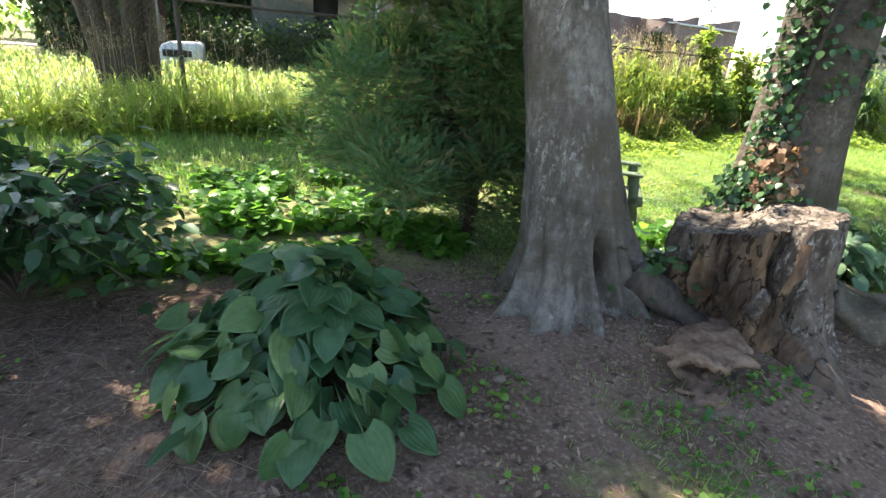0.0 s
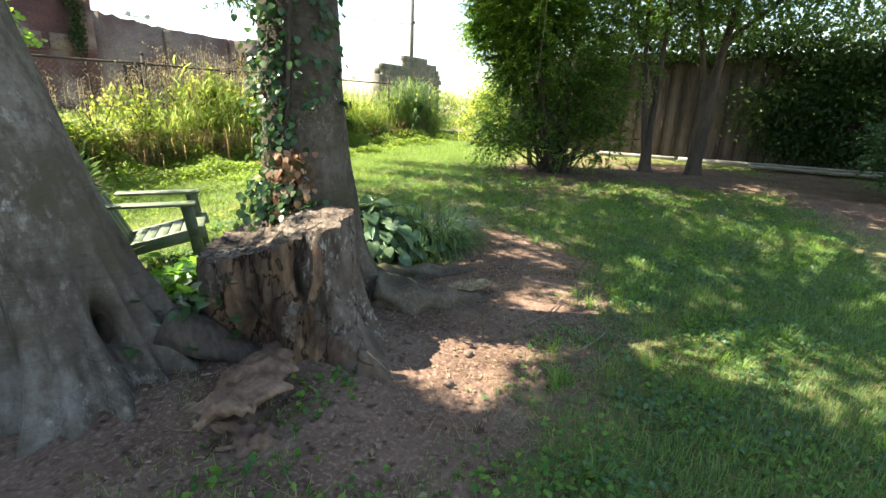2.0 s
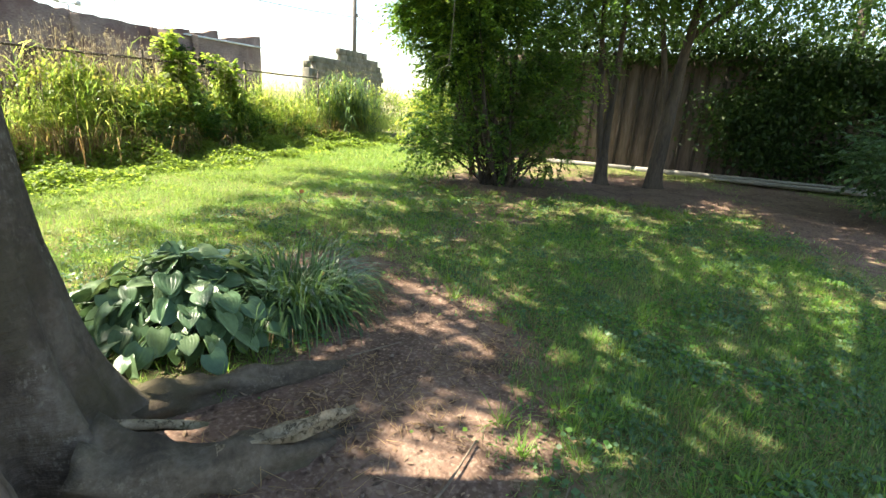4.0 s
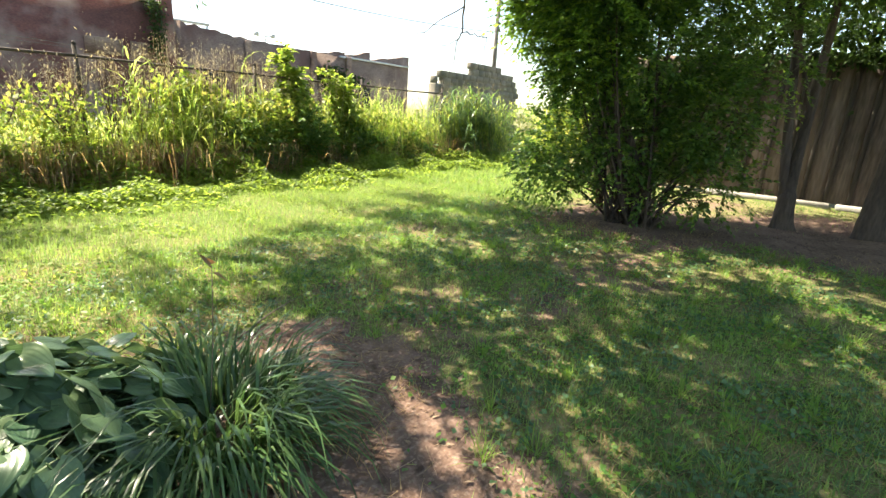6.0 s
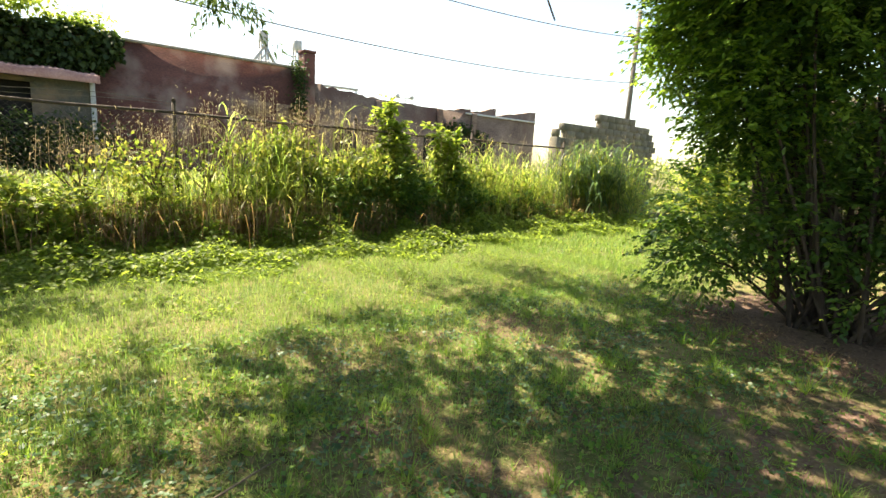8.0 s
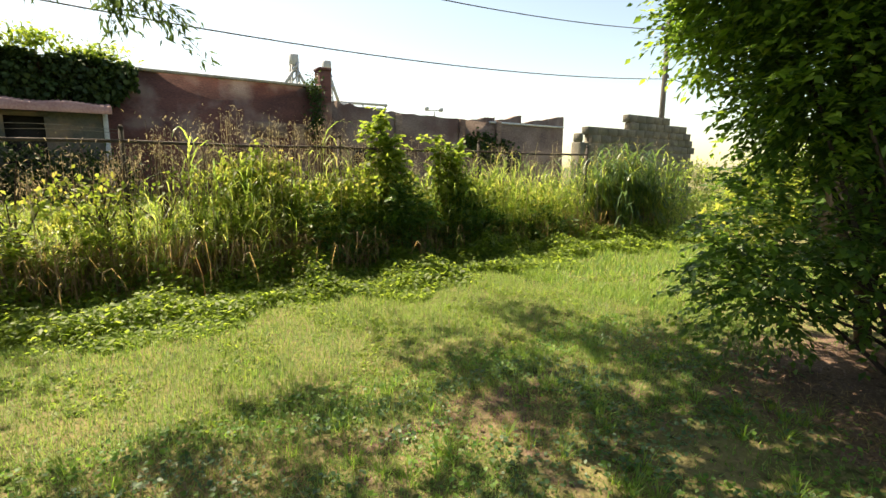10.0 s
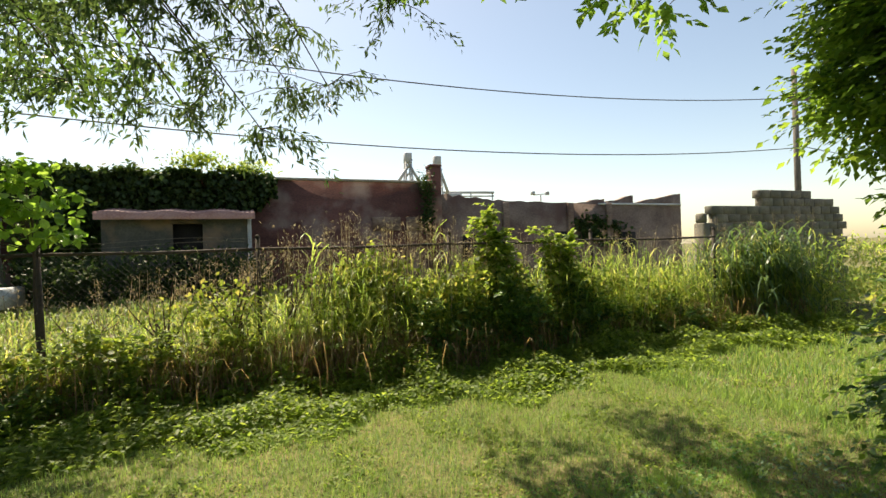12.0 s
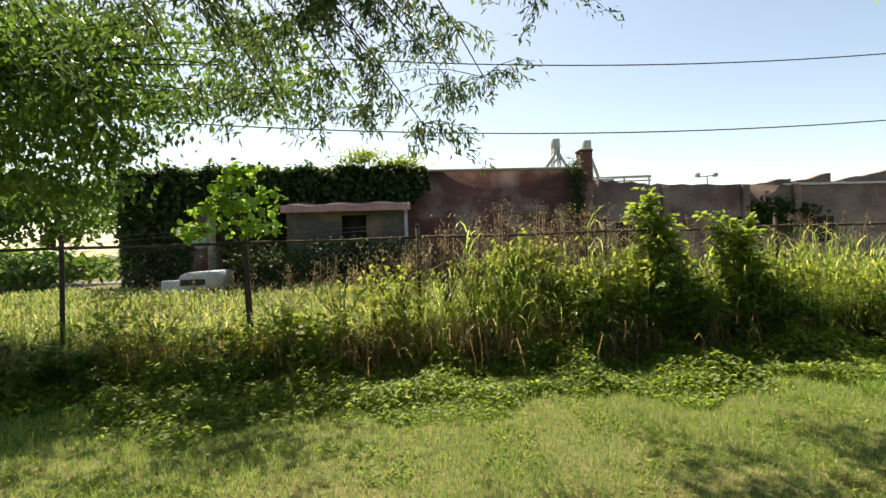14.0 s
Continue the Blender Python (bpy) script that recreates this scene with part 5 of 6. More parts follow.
def yard_trees():
    spec = [((13.5, 0.35), 0.115, [((13.3, 0.85, 5.4), 0.075), ((13.55, 0.35, 5.5), 0.08), ((12.9, 1.8, 4.6), 0.035)], 0.25),
            ((13.75, -0.68), 0.15, [((13.95, -1.35, 5.6), 0.12), ((13.5, 0.1, 4.9), 0.065), ((14.5, -3.0, 4.9), 0.06)], 1.2)]
    for i, ((x, y), r, forks, split) in enumerate(spec):
        t = thing("yard_tree", (x, y, 0), "dark-barked forked tree standing in bare shaded soil", "tree", "trees by the board fence")
        dy = -0.09 * i
        part("trunk", trunk([(-0.1, x, y, r * 1.1), (0.5, x + 0.01, y + dy * 0.4, r), (split + 0.2, x + 0.03, y + dy, r * 0.85), (split + 0.9, x + 0.06, y + dy * 1.8, r * 0.6)], [(20, 0.06, 2.5), (140, 0.06, 2.5), (-100, 0.07, 2.5)], 28, 24, 0.12, 0.06, 5.0 * i), BARK_DARK, t, "", True)
        for k, (tip, rr) in enumerate(forks):
            low = split + (0.0, 0.15, 1.6)[k] * (1 if i == 0 or k < 2 else 1.1)
            a = (x + 0.03 + 0.05 * low * i, y + dy * (1 + 0.45 * (low - split) * i) * 0.9, low - 0.15)
            part("limb", tube(curve_between(a, tip, (0.05 * k, 0.1 - 0.12 * k, 0.1), 10), list(np.linspace(rr, 0.025, 10)), 10, 0.14, k), BARK_DARK, t)
        clouds = []
        for k, (tip, rr) in enumerate(forks[:2]):
            clouds.append(leaf_cloud(4600, (tip[0], tip[1], 4.9 + 0.3 * k), (2.0, 1.9, 1.1), 0.12, 34, 0.2, LEAF, seed=50 + 5 * i + k, tight=True))
            clouds.append(twig_cloud(190, (tip[0] - 0.3, tip[1] - 0.2 * k, 3.75), (1.9, 1.7, 0.5), 0.095, 14, (0.35, 0.7), LEAF, 0.0, seed=150 + 5 * i + k))
        # Extra leaf clouds, mostly unseen, added to shade soil, hedge and board fence.
        if i:
            clouds.append(leaf_cloud(3800, (12.3, -1.3, 5.2), (2.1, 2.1, 0.9), 0.12, 34, 0.2, LEAF, seed=58))
            clouds.append(leaf_cloud(4600, (15.4, -1.5, 5.5), (1.6, 2.2, 0.7), 0.13, 34, 0.2, LEAF, seed=59))
            clouds.append(leaf_cloud(5200, (12.5, 0.3, 6.1), (1.9, 1.6, 0.5), 0.13, 40, 0.2, LEAF, seed=55))
            clouds.append(twig_cloud(520, (11.6, -2.6, 5.1), (2.2, 2.4, 0.6), 0.1, 14, (0.35, 0.7), LEAF, 0.0, seed=61))
            clouds.append(twig_cloud(460, (14.9, 0.9, 4.7), (1.6, 2.0, 0.7), 0.1, 14, (0.35, 0.7), LEAF, 0.0, seed=62))
            clouds.append(twig_cloud(420, (14.6, -3.6, 4.2), (1.8, 2.2, 0.8), 0.1, 14, (0.35, 0.7), LEAF, 0.0, seed=56))
            clouds.append(twig_cloud(420, (14.0, -6.2, 4.3), (2.0, 2.0, 0.9), 0.1, 14, (0.35, 0.7), LEAF, 0.0, seed=57))
        part("crown", cloud_geo(*clouds), TREE_LEAF, t)


def shade_hedge():
    h = thing("vine_hedge", (16, -5.5, 0), "dark mass of vines and brush over the board fence", "hedge")
    clouds = [leaf_cloud(14000, (16.4, -4.9, 1.6), (0.6, 3.0, 1.35), 0.12, 80, 0.2, LEAF, seed=70), leaf_cloud(6000, (16.5, -3.3, 1.7), (0.45, 1.3, 1.4), 0.12, 50, 0.2, LEAF, seed=79), leaf_cloud(5200, (16.9, -1.0, 3.1), (0.5, 4.5, 0.45), 0.13, 60, 0.18, LEAF, seed=81), leaf_cloud(3800, (17.4, -4.5, 3.0), (1.0, 6.0, 0.7), 0.14, 40, 0.2, LEAF, seed=71), leaf_cloud(5200, (16.6, -10.5, 2.2), (1.2, 3.0, 2.0), 0.14, 40, 0.22, LEAF, seed=75)]
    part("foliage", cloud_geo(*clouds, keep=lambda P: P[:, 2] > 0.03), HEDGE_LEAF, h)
    part("stem", join(*[tube(curve_between((16.4, -2.9 - 0.8 * k, 0), (16.5, -2.6 - 0.9 * k, 2.3), (0.1, 0.1, 0)), [0.03, 0.028, 0.025, 0.02, 0.015, 0.01], 6) for k in range(8)]), BARK_DARK, h)
    s = thing("spreading_shrub", (12.6, -4.6, 0), "low spreading dark shrub with small glossy leaves", "shrub")
    clouds = [twig_cloud(560, (12.6, -4.9, 1.05), (1.7, 1.3, 0.75), 0.085, 14, (0.3, 0.6), LEAF, 0.1, seed=72), twig_cloud(230, (11.7, -4.1, 0.95), (0.9, 0.8, 0.45), 0.085, 14, (0.3, 0.6), LEAF, 0.1, seed=73)]
    part("foliage", cloud_geo(*clouds, keep=lambda P: P[:, 2] > 0.03), SPREAD_LEAF, s)
    for st in stems_of((12.7, -4.8, 0), [tuple(p) for p in clouds[0][4][:12]], 0.025, 0.006, 74):
        part("stem", st, BARK_DARK, s)
    tall = thing("boundary_tree", (18.8, -7.5, 0), "leafy tree behind the board fence", "tree")
    part("trunk", tube([(19.4, -5.5, 0), (19.4, -5.4, 3), (19.2, -5.2, 6)], [0.2, 0.17, 0.08], 9), BARK_DARK, tall)
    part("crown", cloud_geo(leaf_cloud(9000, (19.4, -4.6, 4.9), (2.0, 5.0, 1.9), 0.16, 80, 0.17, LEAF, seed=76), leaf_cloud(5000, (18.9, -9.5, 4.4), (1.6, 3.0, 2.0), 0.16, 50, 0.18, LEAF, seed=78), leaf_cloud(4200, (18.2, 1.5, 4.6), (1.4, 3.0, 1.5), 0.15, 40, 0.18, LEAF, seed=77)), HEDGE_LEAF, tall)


def clump_tree():
    t = thing("multi_stem_tree", (-1.1, 10.6, 0), "multi-stemmed tree at the fence with a hanging crown", "tree")
    g = np.random.default_rng(80)
    for i, (bx, tx, ty, tz) in enumerate(((-0.45, -1.6, 0.3, 5.0), (-0.2, -0.5, 0.1, 5.5), (0.0, 0.1, -0.2, 5.8), (0.18, 0.2, 0.3, 5.5), (0.35, 0.55, 0.1, 5.6), (-0.32, -1.0, -0.2, 5.0))):
        part("stem", tube(curve_between((-1.1 + bx * 0.8, 10.6 + g.uniform(-0.2, 0.2), -0.05), (-1.1 + tx * 0.8, 10.6 + ty, tz), (0.06, 0, 0), 8), list(np.linspace(0.12, 0.045, 8)), 10, 0.15, i), BARK_DARK, t)
    clouds = [leaf_cloud(9000, (0.2, 10.4, 4.7), (3.2, 2.2, 1.7), 0.15, 70, 0.16, LEAF, 0.8, 0.3, seed=81), leaf_cloud(2300, (4.2, 9.9, 4.9), (1.8, 1.2, 1.0), 0.12, 34, 0.18, LEAF, 0.8, 0.2, seed=84), leaf_cloud(4200, (1.9, 10.0, 3.8), (1.7, 1.3, 1.1), 0.12, 34, 0.18, LEAF, 0.8, 0.2, seed=82), leaf_cloud(1800, (-2.5, 10.8, 5.6), (3.0, 2.5, 1.7), 0.14, 50, 0.18, LEAF, seed=83)]
    part("crown", cloud_geo(*clouds), TREE_LEAF, t)
    part("twig_spray", join(*[tube(curve_between((-1.2, 10.6, 4.3), tuple(p), (0, 0, 0.4), 6), [0.04, 0.03, 0.025, 0.018, 0.01, 0.005], 5) for p in np.concatenate([clouds[0][4][:10], clouds[1][4][:10]])]), BARK_DARK, t)


def hanging_limb():
    """Slender-leaved boughs that hang in over the lawn from above."""
    t = thing("slender_leaved_bough", (4.5, 4.0, 0), "drooping bough with slender leaves over the lawn", "bough")
    base = (3.9, 2.6, 5.0)
    tips = [(3.6, 6.2, 3.7), (4.3, 6.0, 3.4), (4.8, 6.4, 3.6), (5.2, 6.2, 3.2), (5.6, 6.3, 3.5), (5.9, 6.4, 3.2), (6.3, 6.5, 3.4), (6.7, 6.5, 3.05), (7.0, 6.5, 3.3), (7.3, 6.6, 2.95), (7.6, 6.7, 3.4), (7.95, 6.7, 3.45), (5.4, 6.8, 4.3), (6.4, 6.9, 4.3), (4.5, 6.9, 4.3), (3.5, 7.0, 4.4), (7.2, 6.9, 4.2), (8.8, 7.0, 4.6), (6.9, 6.3, 3.9), (7.5, 7.2, 4.0), (5.7, 7.2, 3.9), (9.0, 5.9, 4.35), (9.5, 6.0, 4.4)]
    twigs, P, yaw, pit = [], [], [], []
    g = np.random.default_rng(90)
    for tip in tips:
        pts = curve_between(base, tip, (0.35 * math.sin(9 * tip[0] + 3 * tip[2]), 0.3, 0.75 + 0.25 * math.cos(7 * tip[0])), 12)
        part("branch", tube(pts, list(np.linspace(0.022, 0.005, 12)), 6), BARK_DARK, t)
        for _ in range(8 if tip[0] >= 9 else 24 if tip[0] > 5.8 else 11):
            k = g.integers(5, 12)
            d = Vector((g.normal(0, 0.36), g.normal(0, 0.36), -abs(g.normal(0.05, 0.28))))
            tw = curve_between(pts[k], pts[k] + d, (0, 0, 0.08), 4)
            twigs.append(tube(tw, [0.005, 0.004, 0.003, 0.0015], 4))
            n = 50
            u = g.uniform(0.1, 1.05, n)
            a, b = np.array(pts[k]), np.array(pts[k] + d)
            P.append(a + (b - a) * u[:, None] + g.normal(0, 0.05, (n, 3)))
            yaw.append(math.atan2(-d.x, d.y) + g.normal(0, 0.9, n))
            pit.append(g.normal(-0.6, 0.5, n))
    P, yaw, pit = np.concatenate(P), np.concatenate(yaw), np.concatenate(pit)
    part("twig_spray", join(*twigs), BARK_DARK, t)["kind"] = "stuff"
    part("leaves", scatter(SLIM_LEAF, P, turns(yaw, pit, g.normal(0, 0.7, len(P))), g.uniform(0.06, 0.118, len(P))), BOUGH_LEAF, t)["kind"] = "stuff"
    b = thing("bare_twigs", (5.75, 1.08, 2.7), "bare drooping twigs hanging from above", "twig")
    for pts, r in (([(5.66, 1.06, 2.7), (5.7, 1.06, 2.2), (5.77, 1.1, 1.74), (5.785, 1.113, 1.65), (5.87, 1.19, 1.64), (5.903, 1.217, 1.602), (5.9, 1.225, 1.57), (5.88, 1.22, 1.535)], 0.0035), ([(5.785, 1.113, 1.65), (5.95, 1.15, 1.66), (6.1, 1.22, 1.68), (6.16, 1.27, 1.66), (6.203, 1.298, 1.642), (6.24, 1.3, 1.6)], 0.0022),
                   ([(5.77, 1.1, 1.72), (5.8, 1.2, 1.69), (5.823, 1.292, 1.658), (5.8, 1.32, 1.65)], 0.002), ([(5.87, 1.19, 1.64), (5.86, 1.22, 1.625), (5.84, 1.25, 1.625)], 0.0014)):
        part("twig", tube([(x + 0.004 * math.sin(z * 77), y, z + 0.004 * math.sin(x * 90)) for x, y, z in curve_pts(pts, 26)], list(np.linspace(r, 0.001, 26)), 5, 0.5), TWIG, b)


# ---- garden plants ----
def hosta_leaf_mesh(name, material, ribs=7):
    """One heart-shaped ribbed leaf with its stalk, tip along +y."""
    nu, nv = 9, 21
    V = []
    for i in range(nu):
        u = i / (nu - 1)
        w = 0.5 * max(0.0, math.sin(math.pi * (0.1 + 0.9 * u) ** 0.78)) ** 0.72
        for j in range(nv):
            v = 2 * j / (nv - 1) - 1
            x = w * v
            y = u - 0.13 * abs(v) ** 1.5 * (1 - u)
            z = 0.1 * abs(v) ** 1.3 * (1 - u * 0.5) - 0.34 * u * u - 0.05 * abs(v) ** 3 * u + 0.014 * math.cos(v * math.pi * ribs) * math.sin(math.pi * min(1, u + 0.05)) + 0.02 * math.sin(u * 7 + v * 3)
            V.append((x, y, z))
    q = [(i * nv + j, i * nv + j + 1, (i + 1) * nv + j + 1, (i + 1) * nv + j) for i in range(nu - 1) for j in range(nv - 1)]
    return make_mesh(name, V, [np.array(q)], material, True)


def hosta(centre, radius, tall, count, material, label, seed, size):
    t = thing("hosta", (centre[0], centre[1], 0), label, "hosta")
    me = hosta_leaf_mesh("leaf", material)
    g = np.random.default_rng(seed)
    for i in range(count):
        u = ((i + 0.5) / count) ** 0.6
        a = i * 2.39996 + g.uniform(-0.25, 0.25)
        r = radius * u * g.uniform(0.75, 1.1)
        x, y = centre[0] + r * math.cos(a), centre[1] + r * math.sin(a)
        z = hz(x, y) + tall * (1.02 - 0.76 * u ** 1.6) * g.uniform(0.7, 1.15)
        s = size * g.uniform(0.72, 1.2)
        o = new("leaf", me)
        o.parent = t
        back = s * 0.45
        o.matrix_basis = Matrix.LocRotScale(Vector((x - back * math.cos(a), y - back * math.sin(a), z)) - t.location,
                                            Euler((radians(g.normal(10 - 42 * u, 20)), radians(g.normal(0, 24)), a - math.pi / 2 + g.normal(0, 0.45)), "XYZ"), (s, s, s))
        part("stalk", tube(curve_between((centre[0] + 0.12 * r * math.cos(a), centre[1] + 0.12 * r * math.sin(a), hz(x, y)), (x - back * math.cos(a), y - back * math.sin(a), z), (0, 0, 0.08), 4), [0.007, 0.006, 0.005, 0.004], 4), LIRIOPE, t)
    return t


def strap_clump(centre, radius, tall, n, seed):
    t = thing("strap_leaf_clump", (centre[0], centre[1], 0), "clump of arching dark strap-leaved border grass", "border grass")
    g = np.random.default_rng(seed)
    a, r = g.uniform(0, 6.283, n), radius * 0.45 * np.sqrt(g.uniform(0, 1, n))
    P = np.stack([centre[0] + r * np.cos(a), centre[1] + r * np.sin(a), np.full(n, hz(*centre))], 1)
    L = tall * g.uniform(0.6, 1.25, n)
    part("leaves", scatter(STRAP, P, turns(a - math.pi / 2 + g.normal(0, 0.5, n), g.normal(-0.3, 0.35, n)), np.stack([np.full(n, 0.012) * g.uniform(0.7, 1.3, n), L, L], 1)), LIRIOPE, t)
    d = g.uniform(0, 6.283, 70)
    P = np.stack([centre[0] + radius * 0.5 * np.cos(d), centre[1] + radius * 0.5 * np.sin(d), np.full(70, hz(*centre) + 0.02)], 1)
    part("withered_leaves", scatter(STRAP, P, turns(d - math.pi / 2, g.normal(-0.6, 0.2, 70)), np.stack([np.full(70, 0.008), np.full(70, 0.28), np.full(70, 0.22)], 1)), DRY_GRASS, t, "withered tan leaves at the base")
    stalk = thing("dried_stalk", (5.5, 2.15, 0), "dried brown flower stalk", "stalk")
    part("stem", tube(curve_between((5.42, 2.12, 0), (5.4, 1.96, 0.78), (0.01, 0, 0)), [0.0022] * 6, 5), TWIG, stalk)
    part("withered_leaf", scatter(LEAF, [(5.4, 1.96, 0.77), (5.4, 1.96, 0.79), (5.395, 1.955, 0.76)], turns([0.4, 2.6, 4.4], [0.9, 0.7, -0.6], [0.3, -0.5, 0.2]), np.array([0.085, 0.07, 0.075])), DEAD_LEAF, stalk, "curled brown leaf")


def left_shrub():
    t = thing("broadleaf_shrub", (-0.9, 3.2, 0), "arching shrub with large glossy dark leaves", "shrub")
    g = np.random.default_rng(95)
    tubes, P, yaw = [], [], []
    for i in range(95):
        a = g.uniform(0, 6.283)
        reach = g.uniform(0.3, 0.95)
        tip = Vector((-0.95 + reach * math.cos(a), 3.2 + reach * 0.8 * math.sin(a), g.uniform(0.25, 1.0) * (1.12 - 0.45 * reach)))
        pts = curve_between((-0.95, 3.2, 0), tip, (0, 0, 0.22), 8)
        tubes.append(tube(pts, list(np.linspace(0.012, 0.003, 8)), 5))
        for k in range(3, 8):
            for _ in range(4):
                P.append(np.array(pts[k]) + g.normal(0, 0.05, 3))
                yaw.append(a - math.pi / 2 + g.normal(0, 1.0))
    P = np.array(P)
    for st in tubes:
        part("stem", st, BARK_DARK, t)
    part("leaves", scatter(ROUND_LEAF, P, turns(np.array(yaw), g.normal(-0.35, 0.4, len(P)), g.normal(0, 0.4, len(P))), np.stack([g.uniform(0.055, 0.085, len(P)), g.uniform(0.08, 0.125, len(P)), np.full(len(P), 0.09)], 1)), DARK_LEAF, t)
    t2 = thing("woody_shrub", (-2.4, 3.4, 0), "twiggy shrub with dark leaves at the bed's edge", "shrub")
    c = leaf_cloud(1500, (-2.4, 3.4, 0.7), (0.9, 0.8, 0.55), 0.11, 24, 0.2, ROUND_LEAF, seed=96)
    part("leaves", cloud_geo(c, keep=lambda P: P[:, 2] > 0.03), DARK_LEAF, t2)
    part("stems", join(*stems_of((-2.4, 3.4, 0), [tuple(p) for p in c[4][:12]], 0.012, 0.004, 97, 5)), BARK_DARK, t2)


def low_leaves(name, n, where, zmax, size, material, label, category, template=ROUND_LEAF, seed=0):
    """Many leaves near the ground; where(g, n) gives x and y."""
    g = np.random.default_rng(seed)
    x, y = where(g, n)
    tall = zmax(x, y) if callable(zmax) else zmax
    z = height(x, y) + tall * g.uniform(0.1, 1, len(x)) * (0.6 + 0.4 * smooth_noise(x, y, 2.2, seed))
    R = turns(g.uniform(0, 6.283, len(x)), g.normal(-0.1, 0.4, len(x)), g.normal(0, 0.35, len(x)))
    return tagged(part(name, scatter(template, np.stack([x, y, np.maximum(z, 0.005)], 1), R, size * g.uniform(0.55, 1.3, len(x))), material), label, category, kind="stuff")


def garden_chair():
    """A low slatted garden chair: wide flat arms, raked back, sloping slatted seat."""
    m = pose(3.56, 3.68, 0.0, 0, 0, -133 + 90)
    t = thing("garden_chair", (3.56, 3.68, 0), "weathered green plastic slatted garden chair", "chair")

    def add(name, lo, hi, extra=None):
        part(name, moved(box(lo, hi, 0.008), m @ extra if extra else m), GREEN_PLASTIC, t)
    # local: +x is the way the chair faces, y across
    for s in (-1, 1):
        add("arm", (-0.36, s * 0.27 - 0.06, 0.56), (0.3, s * 0.27 + 0.06, 0.585))
        add("front_leg", (0.2, s * 0.25 - 0.02, 0.0), (0.29, s * 0.25 + 0.02, 0.56), pose(0.06, 0, 0, 0, -8, 0))
        add("side_rail", (-0.4, s * 0.25 - 0.02, 0.0), (0.42, s * 0.25 + 0.02, 0.1), pose(-0.05, 0, 0.19, 0, -13, 0))
    for i in range(6):
        x = -0.22 + i * 0.095
        add("seat_slat", (x, -0.24, 0.225 + 0.24 * x + 0.06), (x + 0.083, 0.24, 0.245 + 0.24 * x + 0.06), None)
    for i in range(5):
        y = -0.21 + i * 0.105
        add("back_slat", (-0.012, y - 0.047, 0.0), (0.012, y + 0.047, 0.72 - 0.02 * abs(i - 2)), pose(-0.26, 0, 0.2, 0, -24, 0))


def sapling():
    t = thing("fence_sapling", (4.86, 8.8, 0), "bright green sapling growing against a fence post", "sapling")
    part("stem", tube(curve_pts([(4.9, 8.83, 0), (4.84, 8.84, 1.2), (4.86, 8.8, 2.1), (4.8, 8.75, 2.75)], 12), list(np.linspace(0.022, 0.008, 12)), 7), BARK_DARK, t)
    clouds = [leaf_cloud(380, (4.72, 8.75, 2.2), (0.75, 0.5, 0.45), 0.105, 16, 0.2, ROUND_LEAF, 0.6, 0.3, seed=98), leaf_cloud(150, (4.7, 8.75, 2.7), (0.35, 0.25, 0.35), 0.095, 8, 0.2, ROUND_LEAF, 0.2, 0.2, seed=99)]
    part("leaves", cloud_geo(*clouds), BRIGHT_LEAF, t)
    part("twig_spray", join(*[tube(curve_between((4.85, 8.8, 1.9), tuple(p), (0, 0, 0.05), 4), [0.009, 0.007, 0.005, 0.003], 4) for c in clouds for p in c[4]]), BARK_DARK, t)


def vine_columns():
    for i, (x, y, h) in enumerate(((10.9, 9.0, 2.35), (12.0, 8.8, 1.95))):
        t = thing("vine_column", (x, y, 0), "column of yellow-green vine climbing a dead stem", "vine", "vines on the fence")
        part("stem", tube(curve_between((x + 0.25, y, 0), (x, y, h - 0.1), (0.1, 0, 0)), [0.018, 0.016, 0.014, 0.012, 0.01, 0.006], 6), BARK_DARK, t)
        g = np.random.default_rng(200 + i)
        clumps, low = [], []
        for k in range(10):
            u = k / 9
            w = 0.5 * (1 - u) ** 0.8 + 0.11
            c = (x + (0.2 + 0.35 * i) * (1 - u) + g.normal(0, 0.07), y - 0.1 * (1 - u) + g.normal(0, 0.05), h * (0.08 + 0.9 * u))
            # Lower half gets the dark tone: shade painted into the vine's colour.
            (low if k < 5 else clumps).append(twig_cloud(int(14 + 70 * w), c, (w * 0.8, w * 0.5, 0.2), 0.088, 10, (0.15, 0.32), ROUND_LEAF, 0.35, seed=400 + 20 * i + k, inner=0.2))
        part("leaves", cloud_geo(*clumps), VINE, t)
        part("lower_leaves", cloud_geo(*low, keep=lambda P: P[:, 2] > 0.03), SHADED_THICKET, t, "low vine leaves coloured darker for shade")


